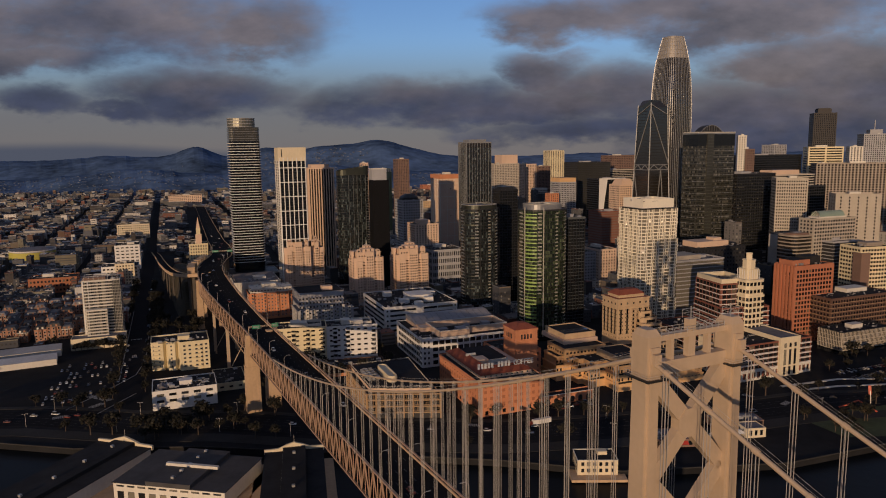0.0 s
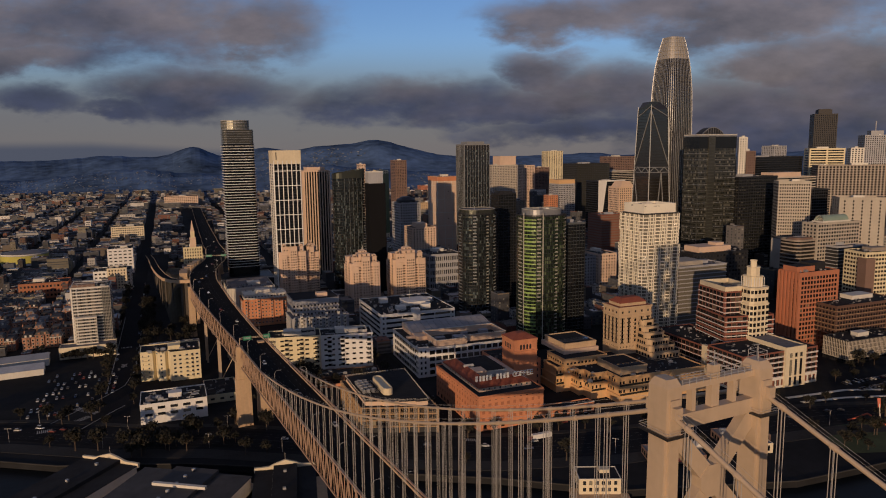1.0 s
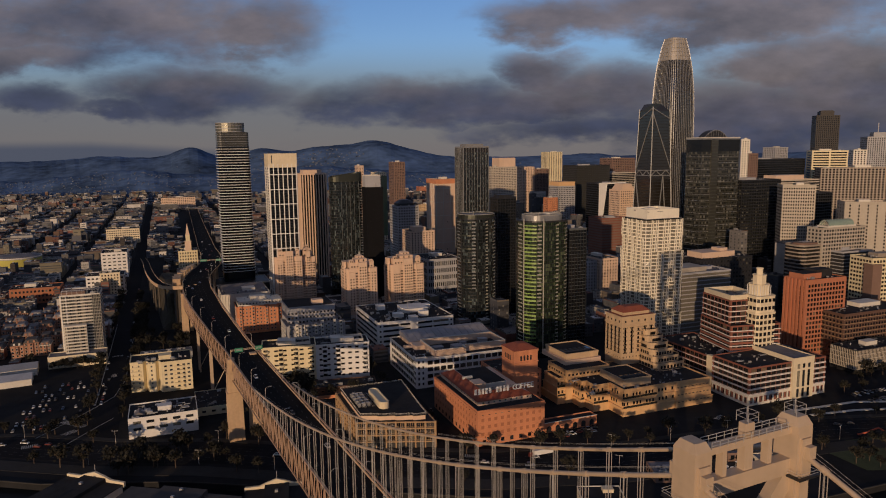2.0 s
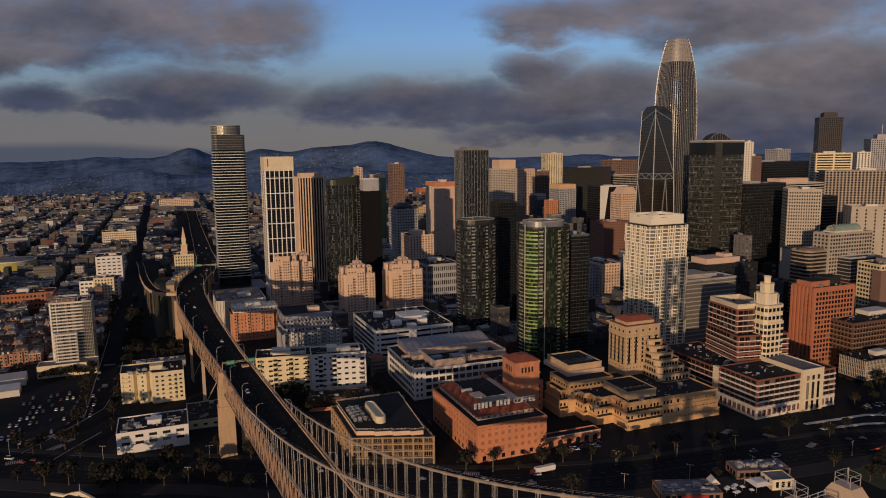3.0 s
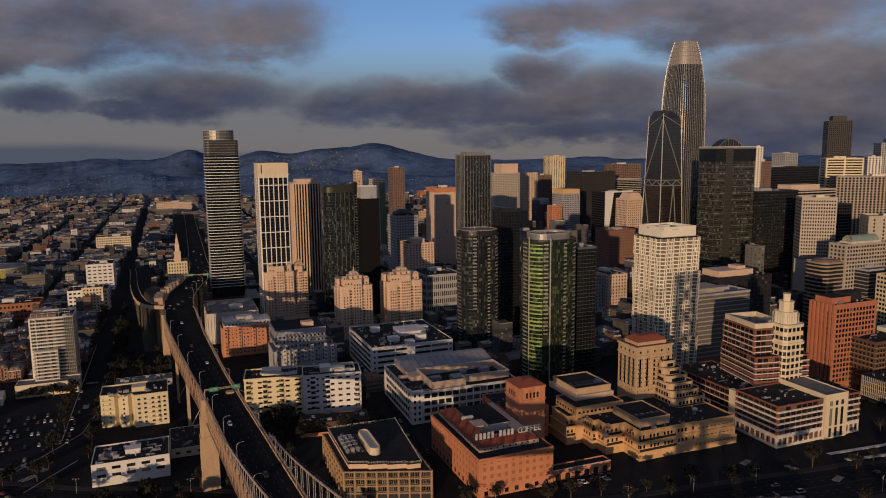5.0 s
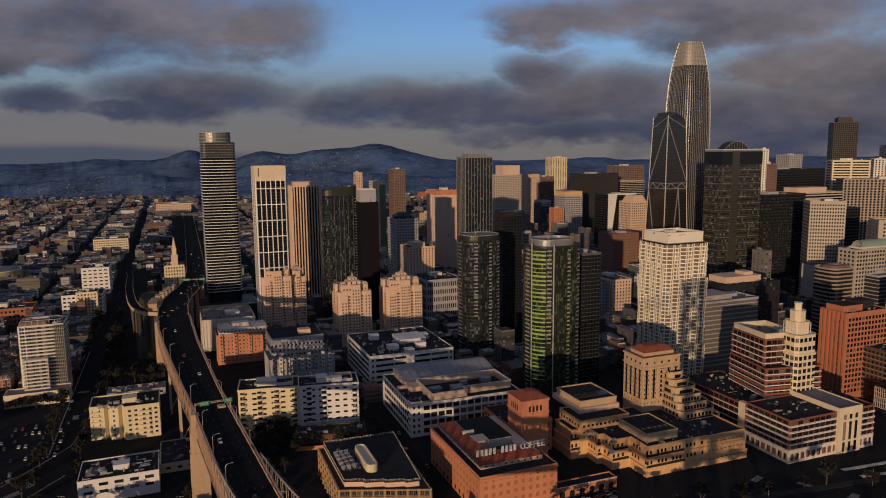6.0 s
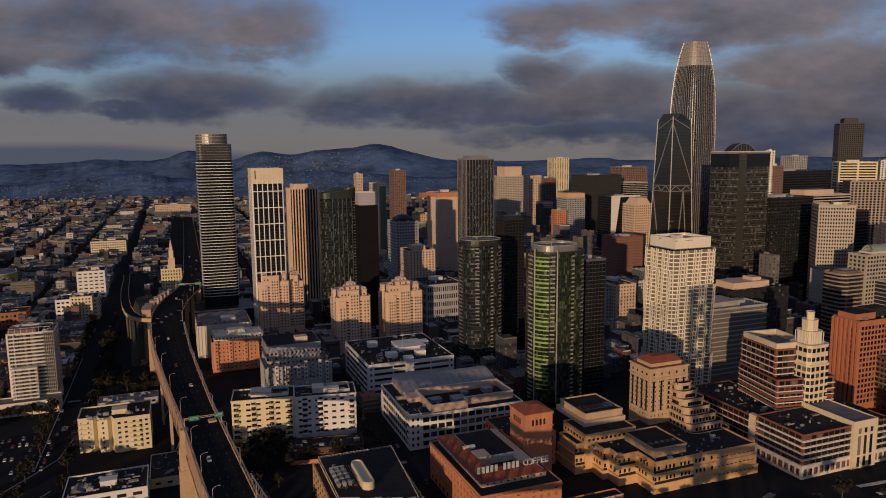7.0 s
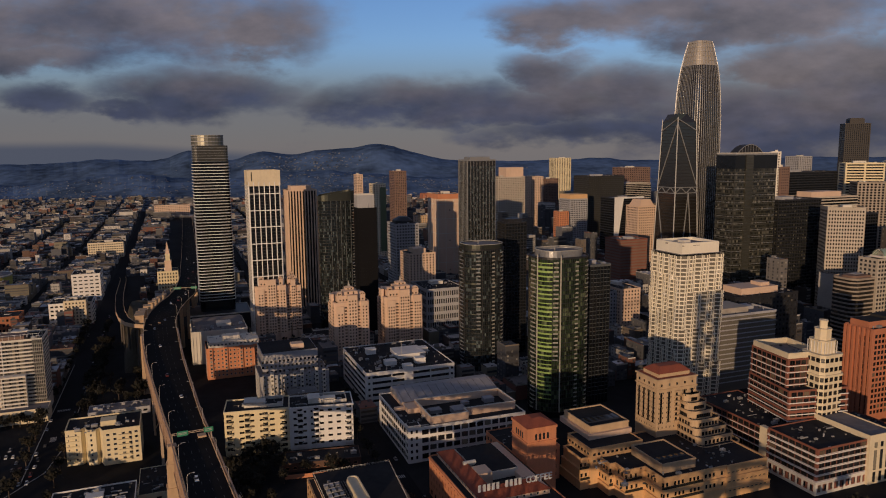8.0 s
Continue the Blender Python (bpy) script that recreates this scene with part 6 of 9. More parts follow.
def bay_side_tower():
    """Apartment tower with long balcony fronts, blinds in its strips of windows and a framed grid at one end."""
    b, w, d = shell("apartment_tower", "white concrete apartment tower with long balconies", "apartment tower", -385.8, -354, 268, 296, GZ, 62, OFFWHITE, ROOF_DARK)

    def strip(x0, x1, y, z):
        g, n = Geo(), round((x1 - x0) / 1.5)
        for k in range(n):
            x = x0 + (x1 - x0) * k / n
            g.box(x + 0.08, x + (x1 - x0) / n - 0.08, y - 0.05, y + 0.05, z + 1.1, z + 2.72)
        part("window_band", g, BLINDS, b, kind="stuff")

    # Flat dark sheet in place of the shade inside the end balconies.
    part("end_bay", Geo().box(25.4, w + 0.05, -0.08, 0.4, 10, 61.6), DARKWALL, b, "dark sheet for the shade in the open end balconies")
    grid = Geo()
    for r in range(17):
        z = 13.0 + r * 2.85
        part("balcony", Geo().box(1.2, 25.2, -1.5, 0, z, z + 1.1).box(1.2, 25.2, -1.56, -1.4, z + 1.1, z + 1.18), OFFWHITE, b)
        strip(1.4, 25.2, -0.06, z)
        grid.box(25.3, w + 0.3, -1.0, -0.05, z, z + 0.32).box(25.3, w + 0.3, -1.0, -0.9, z + 0.85, z + 0.98)
    for k in range(6):
        x = 25.4 + k * (w - 25.4) / 5
        grid.box(x - 0.14, x + 0.14, -0.98, -0.05, 10, 62.3)
    part("balcony_grid", grid, RAIL_GREY, b, "thin pale balcony frames", kind="stuff")
    for x in (1.2, 5.2):
        part("divider", Geo().box(x - 0.2, x + 0.2, -1.6, 0, 11, 62), WHITE, b)
    window_field(b, w, d, 13, 61, 2.85, 2.6, (1.6, 1.5), "WE", GLASS_SHADE)
    part("top_storey", Geo().box(1, 20, 1.2, 14, 62.1, 65.2), BROWNWALL, b, "brown roof storey")
    frame_rail = Geo()
    for x in range(2, 31, 4):
        frame_rail.bar((x, 0.8, 62.1), (x, 0.8, 66.4), 0.16)
    frame_rail.bar((2, 0.8, 66.4), (30, 0.8, 66.4), 0.2).bar((2, 14, 66.4), (30, 14, 66.4), 0.2)
    for x in (2, 30):
        frame_rail.bar((x, 0.8, 66.4), (x, 14, 66.4), 0.2).bar((x, 14, 62.1), (x, 14, 66.4), 0.16)
    part("roof_frame", frame_rail, WHITE, b, "white pipe frame on the roof")
    part("front_wing", Geo().box(3, 20, -7, -1.6, GZ, 37), OFFWHITE, b)
    for r in range(9):
        z = 13.0 + r * 2.85
        part("balcony", Geo().box(2.6, 20.4, -8.4, -7, z, z + 1.1).box(2.6, 20.4, -8.46, -8.3, z + 1.1, z + 1.18), OFFWHITE, b)
        if z + 2.75 < 37:
            strip(3.2, 19.8, -7.06, z)
    part("divider", Geo().box(4.6, 5.0, -8.3, -7, 11, 37), WHITE, b)
    roof_kit(b, w, d, 62.1, 15, 7)
    p, pw, pd = shell("parking_podium", "tan brick parking podium below the apartment tower", "podium", -396, -351, 250, 266, GZ, 13, CREAM, ROOF_GREY)
    punched(p, pw, pd, 5, 10, 4.5, 4.5, (3.2, 2.4), sides="S", far="", fr=DARKFRAME, seed=3)


bay_side_tower()


def brick_lofts():
    b, w, d = shell("brick_apartments", "orange brick loft building with pale top storey", "apartment building", -236, -189, 303, 332, GZ, 30.5, BRICK)
    punched(b, w, d, 5, 30, 3.3, 3.2, (1.5, 1.7), sides="SW", far="NE", seed=5)
    part("top_storey", Geo().box(2, w - 2, 2, d - 2, 30.6, 36), OFFWHITE, b)
    for i in range(13):
        part("window", window_mesh(1.6, 1.6, FRAME, GLASS), None, b, at=(4 + i * 3.2, 2, 33.5))
    for x in (1.5, 14, 27, 40):
        bay = [(x, 0), (x + 0.8, -1.2), (x + 3.6, -1.2), (x + 4.4, 0)]
        part("bay", Geo().prism(bay, bay, 5, 32), BRICK, b)
        for r in range(8):
            part("window", window_mesh(1.8, 1.8, FRAME, GLASS), None, b, at=(x + 2.2, -1.2, 7 + r * 3.2))
    roof_kit(b, w, d, 36, 6, 5)
    c, w2, d2 = shell("grey_apartments", "grey stepped apartment building with bay fronts", "apartment building", -200.8, -147, 217, 250, GZ, 27, GREYWALL, ROOF_GREY)
    punched(c, w2, d2, 5, 26.5, 3.3, 3.0, (1.4, 1.7), sides="SW", far="NE", seed=6)
    for i in range(9):
        x = 2 + i * 5.8
        part("bay", Geo().box(x, x + 2.6, -1.2, 0.2, 5, 29 + 2 * (i % 2)), OFFWHITE if i % 3 else GREYWALL, c)
        for r in range(7):
            part("window", window_mesh(1.6, 1.7, FRAME, GLASS), None, c, at=(x + 1.3, -1.2, 7 + r * 3.4))
    part("rear_block", Geo().box(4, w2 - 6, 14, d2 + 18, GZ, 42), GREYWALL, c)
    part("rear_roof", Geo().box(4.5, w2 - 6.5, 14.5, d2 + 17.5, 42.004, 42.1), ROOF_DARK, c)
    window_field(c, w2, 14, 29, 41, 3.5, 3.2, (1.6, 1.8), "S")
    part("stair_house", Geo().box(28, 38, 20, 28, 42.1, 46), PINK, c)
    v, w3, d3 = shell("garage", "grey ribbed parking garage beside the approach road", "garage", -246, -196, 355, 410, GZ, 34, OFFWHITE, ROOF_GREY)
    mullions(v, w3, d3, GZ, 34, 3.2, 0.7, 0.6, OFFWHITE, "SW", "rib")
    part("sawtooth_roof", Geo().prism(rect(46, 20, 2, 30), rect(46, 6, 2, 44), 34.2, 37), ROOF_GREY, v)
    roof_kit(v, w3, d3, 34.2, 9, 5)


brick_lofts()


def rincon_tower():
    """Tall apartment tower: a balcony slab on every storey, glassy top storeys and an oval drum."""
    w, d, z1 = 37.5, 30, 208
    b = thing("apartment_tower", "tall dark glass apartment tower with white balcony slabs and oval crown", "apartment tower", (-233, 481, 0), group="buildings of the city")
    pts = rounded(w, d, 5, 3)
    part("glazing", Geo().prism(pts, pts, GZ, 191), GLASS_DARK, b)
    me = Geo().ring(grown(pts, -1), grown(pts, 0.9), 0, 0.62).mesh("balcony", WHITE)
    n = 46
    for r in range(n):
        part("balcony", me, None, b, at=(0, 0, 38 + r * (191 - 38) / n))
    top = grown(pts, -0.3)
    part("upper_glazing", Geo().prism(top, top, 191, z1), GLASS_OLIVE, b)
    rings = Geo()
    for k in range(6):
        rings.ring(grown(top, -0.6), grown(top, 0.35), 191 + k * 2.9, 191.35 + k * 2.9)
    part("upper_edges", rings, SILVER, b, kind="stuff")
    oval = [(w * 0.45 + w * 0.45 * math.cos(a), d / 2 + d * 0.49 * math.sin(a)) for a in [2 * math.pi * k / 28 for k in range(28)]]
    part("crown", Geo().prism(oval, oval, z1 - 0.4, z1 + 11), DRUM, b, "dull metal oval drum")
    bands = Geo()
    for z in (z1 + 0.4, z1 + 4.2, z1 + 8.0, z1 + 10.8):
        bands.ring(grown(oval, -0.5), grown(oval, 0.3), z, z + 0.6)
    part("crown_band", bands, GREYWALL, b)
    part("podium", Geo().box(-12, 52, -18, 34, GZ, 26), DARKWALL, b)
    part("podium_edge", Geo().ring(rect(63.4, 51.4, -11.7, -17.7), rect(64.4, 52.4, -12.2, -18.2), 25.2, 26.6), OFFWHITE, b)


rincon_tower()


def framed_tower():
    b, w, d = shell("framed_tower", "white framed apartment tower with dark glass", "apartment tower", -182.6, -151, 418, 448, GZ, 168, GLASS_DARK, ROOF_GREY, parapet=0)
    mullions(b, w, d, GZ, 170, 5.2, 0.9, 0.9, WHITE, "SN", "pier")
    mullions(b, w, d, GZ, 170, 15, 1.1, 0.6, WHITE, "WE", "pier")
    me = Geo().box(-0.5, w + 0.5, -0.7, 0.2, 0, 0.9).mesh("transom", WHITE)
    for r in range(9):
        part("transom", me, None, b, at=(0, 0, 20 + r * 17.2))
    fe = Geo().box(0, w, -0.15, 0.1, 0, 0.5).mesh("floor_edge", DARKFRAME)
    sl = Geo().box(-1.2, 0.2, 2, d - 2, 0, 1.0).mesh("balcony", OFFWHITE)
    for r in range(46):
        part("floor_edge", fe, None, b, at=(0, 0, 22 + r * 3.2))
        part("balcony", sl, None, b, at=(0, 0, 22 + r * 3.2))
    part("crown", Geo().ring(rect(w - 1, d - 1, 0.5, 0.5), rect(w + 1.2, d + 1.2, -0.6, -0.6), 166, 182), CREAM, b, "blank pale crown wall")
    part("slot", Geo().box(3, 4, -0.75, -0.5, 171, 180), DARKWALL, b)


framed_tower()
bands_and_fins("cream_tower", "cream ribbed apartment tower", "apartment tower", -124, -88, 548, 580, 153, GLASS_BRONZE, None, PINK, bay=3.6, fin_w=1.5, proud=0.45, seed=6, cap=6)


def curved_tower():
    """Dark glass apartment tower with a bowed front and a sloping metal crown, and the black slab beside it."""
    pts = rounded(40, 24, 9, 4)
    b = thing("glass_tower", "dark glass apartment tower with a sloping curved crown", "apartment tower", (-106, 438, 0), group="buildings of the city")
    TAKEN.append((-109, -63, 435, 465))
    part("glazing", Geo().prism(pts, pts, GZ, 147), GLASS_DARK, b)
    n, step = pane_skin(b, pts, 14, 146, 3.3, 1.5, GLASS_STEEL)
    edges, fins = Geo(), Geo()
    for r in range(n):
        edges.ring(grown(pts, -0.5), grown(pts, 0.12), 14 + r * step, 14.4 + r * step)
    part("floor_edges", edges, DARKFRAME, b, kind="stuff")
    for x in (12, 18, 23, 28, 34):
        fins.box(x - 0.22, x + 0.22, -0.5, 0.1, 14, 147)
    part("mullion_grid", fins, STEEL_GREY, b, kind="stuff")
    g = Geo()
    for r in range(4, n):
        z = 14 + r * step
        g.box(35.5, 39.6, -0.9, 2.5, z, z + 0.25)
    part("balcony_column", g, RAIL_GREY, b, kind="stuff")
    crown, inner = grown(pts, 0.2), grown(pts, -0.6)
    top = lambda x: 152.5 + 5.5 * x / 40
    g, k = Geo(), len(pts)
    for i in range(k):
        j = (i + 1) % k
        a, c, e, f = crown[i], crown[j], inner[i], inner[j]
        g.face([(*a, 146.6), (*c, 146.6), (*c, top(c[0])), (*a, top(a[0]))])
        g.face([(*f, 146.6), (*e, 146.6), (*e, top(a[0])), (*f, top(c[0]))])
        g.face([(*a, top(a[0])), (*c, top(c[0])), (*f, top(c[0])), (*e, top(a[0]))])
    part("crown", g, OLIVE_METAL, b, "sloping greenish metal crown screen")
    part("roof", Geo().prism(inner, inner, 147.01, 147.2), ROOF_DARK, b)
    roof_kit(b, 40, 24, 147.2, 8, 3, True, GREYWALL)
    c, w, d = shell("glass_slab", "plain black glass apartment tower with pale roof storey", "apartment tower", -75, -55, 392, 412, GZ, 141, BLACK, ROOF_DARK, parapet=0.6)
    ribbons(c, rect(w, d), 12, 140, 3.4, 0.3, BLACK, 0.12, "floor_edge")
    part("top_storey", Geo().box(0.4, w - 1.2, 5, d - 1, 141.2, 155), GREYWALL, c, "pale grey roof storey")
    part("top_rim", Geo().ring(rect(w - 2.2, d - 6.6, 0.7, 5.3), rect(w - 1.2, d - 5.6, 0.2, 4.8), 154.6, 155.6), OFFWHITE, c)
    part("mast", Geo().bar((11, 3, 141), (11, 3, 146), 0.3, sides=6), ROPE, c)


curved_tower()


def pink_tower(x0, y0, w, d, z1, spire=True):
    """Pink stucco apartment tower with stepped bays, balconies between them and a crown of gables and turrets."""
    low = z1 - 6.4
    b, w, d = shell("stucco_tower", "pink stucco apartment tower with stepped bays and gabled crown", "apartment tower", x0, x0 + w, y0, y0 + d, GZ, low, PINK, parapet=0.8)
    panes, slabs = Geo(), Geo()

    def row(side, s0, s1, o, za, zb, n, wide):
        """Windows over a stretch of one side, o metres in front of it."""
        for r in range(int((zb - za) / 3.1)):
            z = za + r * 3.1
            for k in range(n):
                x, y = side_spot(side, w, d, s0 + (k + 0.5) * (s1 - s0) / n, o)
                hx, hy = (wide / 2, 0.07) if side in "SN" else (0.07, wide / 2)
                panes.box(x - hx, x + hx, y - hy, y + hy, z, z + 1.5)

    for side, length in (("S", w), ("W", d)):
        for a, c, o, top in ((0.03, 0.25, 1.3, low - 3.2), (0.36, 0.64, 1.9, z1 + 0.6), (0.75, 0.97, 1.3, low + 0.4)):
            p, q = side_spot(side, w, d, a * length, o), side_spot(side, w, d, c * length, -1.0)
            xa, xb, ya, yb = min(p[0], q[0]), max(p[0], q[0]), min(p[1], q[1]), max(p[1], q[1])
            bay = part("bay", Geo().box(xa, xb, ya, yb, GZ, top).box(xa - 0.25, xb + 0.25, ya - 0.25, yb + 0.25, top, top + 0.5), PINK, b)
            row(side, a * length + 0.5, c * length - 0.5, o, 12, top - 2.2, max(2, int((c - a) * length / 2.6)), 1.25)
        for a, c in ((0.26, 0.35), (0.65, 0.74)):
            row(side, a * length, c * length, 0.0, 12, low - 2, 1, max(1.6, (c - a) * length - 0.8))
            for r in range(int((low - 14) / 3.1)):
                z = 11.4 + r * 3.1
                p, q = side_spot(side, w, d, a * length, 1.5), side_spot(side, w, d, c * length, 0)
                slabs.box(min(p[0], q[0]), max(p[0], q[0]), min(p[1], q[1]), max(p[1], q[1]), z, z + 0.9)
    row("N", 2, w - 2, 0, 12, low - 2, int(w / 4), 1.4)
    row("E", 2, d - 2, 0, 12, low - 2, int(d / 4), 1.4)
    # Set-back storeys and crown.
    part("upper_wall", Geo().box(3, w - 3, 3, d - 3, low + 0.1, z1).box(2.6, w - 2.6, 2.6, d - 2.6, z1, z1 + 0.5), PINK, b)
    for x, y, t, h in ((3.4, 3.4, 4.2, 2.6), (w - 7.6, 3.4, 4.2, 1.8), (w * 0.3, 5, w * 0.4, 3.6), (w * 0.38, d * 0.32, w * 0.24, 6.4)):
        part("turret", Geo().box(x, x + t, y, y + t, z1 + 0.5, z1 + h).prism(grown(rect(t, t, x, y), 0.35), grown(rect(t, t, x, y), -t * 0.3), z1 + h, z1 + h + 1.2), PINK, b)
        for k in (0.3, 0.7):
            panes.box(x + t * k - 0.6, x + t * k + 0.6, y - 0.08, y, z1 + 0.8, z1 + h - 0.4)
    row("S", 4, w - 4, -3, low + 1.6, z1, int(w / 4), 1.4)
    if spire:
        part("spire", Geo().prism(rect(1.8, 1.8, w / 2 - 0.9, d * 0.42), rect(0.1, 0.1, w / 2 - 0.05, d * 0.42 + 0.9), z1 + 7.4, z1 + 13), RAIL_GREY, b)
    part("window_grid", panes, GLASS_PINK, b, kind="stuff")
    part("balcony_grid", slabs, PINK, b, kind="stuff")
    return b


pink_tower(-180, 413, 31, 28, 68, False)
pink_tower(-150, 418, 17, 22, 66, False)
pink_tower(-118, 320, 33, 28, 64)
pink_tower(-65, 331, 38, 28, 63)


def spire_tower():
    """Tall tapering office tower with rounded corners, close fins and a lattice crown."""
    b = thing("skyscraper", "tall tapering office tower with pale close-set fins, its crown in cloud", "skyscraper", (432, 474, 0), group="buildings of the city")
    z_at = lambda k: GZ + (306 - GZ) * k

    def half(z):
        k = min(max((z - 160) / 185, 0), 1.0)
        return 25.8 - 12.9 * k ** 4.0

    def outline(z, by=0.0):
        h = half(z) + by
        return [(x - h, y - h) for x, y in rounded(2 * h, 2 * h, h * 0.55, 7)]

    zs = [GZ, 120, 170, 210, 240, 265, 285, 300, 312]
    g, core = Geo(), Geo()
    for a, c in zip(zs, zs[1:]):
        g.prism(outline(a), outline(c), a, c, cap=False)
    part("glazing", g, GLASS_BRONZE, b)
    def even(pts, k):
        """The place a share k of the way round the outline."""
        legs = [math.hypot(q[0] - p[0], q[1] - p[1]) for p, q in zip(pts, pts[1:] + pts[:1])]
        left = k * sum(legs)
        for i, length in enumerate(legs):
            if left <= length:
                p, q = pts[i], pts[(i + 1) % len(pts)]
                return (p[0] + (q[0] - p[0]) * left / length, p[1] + (q[1] - p[1]) * left / length)
            left -= length
        return pts[0]

    for i in range(56):
        way = [(*even(outline(a, 0.35), i / 56), a) for a in zs]
        part("fin", Geo().tube(way, 0.85 if i % 7 == 0 else 0.7, 4), FIN, b)
    edges = Geo()
    for i in range(62):
        z = 30 + i * 4.5
        edges.ring(outline(z, -0.6), outline(z, 0.12), z, z + 0.7)
    part("floor_edges", edges, DARKFRAME, b, kind="stuff")
    crown_z = [312, 320, 328, 336, 345]
    cr = Geo()
    for a, c in zip(crown_z, crown_z[1:]):
        cr.prism(outline(a, -0.8), outline(c, -0.8), a, c, cap=False)
    part("crown", cr, CROWN, b, "pale perforated crown")
    for z in (312, 318, 324, 330, 336, 342):
        part("crown_ring", Geo().ring(outline(z, -1.2), outline(z, 0.1), z, z + 0.8), CROWN, b)
    for i in range(28):
        way = [(*even(outline(a, 0.0), i / 28), a) for a in crown_z]
        part("crown_fin", Geo().tube(way, 0.9, 4), FIN, b)


spire_tower()


def braced_tower():
    """Dark glass tower that tapers, with pale diagonal braces on its faces."""
    b = thing("skyscraper", "dark glass skyscraper with pale diagonal steel braces", "skyscraper", (334, 392, 0), group="buildings of the city")
    hw, hd = lambda z: 21 - 7.0 * z / 232, lambda z: 20.5 - 6.5 * z / 232
    pts = lambda z: [(-hw(z), -hd(z)), (hw(z), -hd(z)), (hw(z), hd(z)), (-hw(z), hd(z))]
    part("glazing", Geo().prism(pts(0), pts(232), GZ, 232), GLASS_BRONZE, b)
    edges = Geo()
    for r in range(52):
        z = 20 + r * 4.05
        edges.ring([(x * 0.97, y * 0.97) for x, y in pts(z)], [(x * 1.003, y * 1.003) for x, y in pts(z)], z, z + 0.55)
    part("floor_edges", edges, DARKFRAME, b, kind="stuff")
    for face in ("S", "W"):
        def spot(s, z):
            """A place on the face: s is -1 at the near corner and 1 at the far edge."""
            if face == "S":
                return (hw(z) * s, -hd(z) - 0.4, z)
            return (-hw(z) - 0.4, hd(z) * s, z)
        braces = [((-1, 230), (1, 153)), ((-1, 153), (1, 153)), ((-1, 146), (1, 146)), ((1, 236), (1, 20)), ((-1, 236), (1, 222)),
                  ((-1, 146), (-0.5, 153)), ((-0.5, 153), (0, 146)), ((0, 146), (0.5, 153)), ((0.5, 153), (1, 146))]
        braces += [((0.2, 146), (-0.35, 60)), ((0.2, 146), (0.5, 60))] if face == "S" else [((1, 146), (-0.2, 60))]
        for a, c in braces:
            part("brace", Geo().bar(spot(*a), spot(*c), 0.9, 0.9), SILVER, b)
        if face == "S":
            part("brace", Geo().bar(spot(-1, 238), spot(-1, 20), 1.1, 1.1), SILVER, b)
    part("crown", Geo().prism(pts(232), [(-hw(232), -hd(232)), (4, -8), (4, 10), (-10, 10)], 232, 242), GLASS_BRONZE, b)


braced_tower()


def free(x0, x1, y0, y1):
    return not any(x0 < b and x1 > a and y0 < d and y1 > c for a, b, c, d in TAKEN)


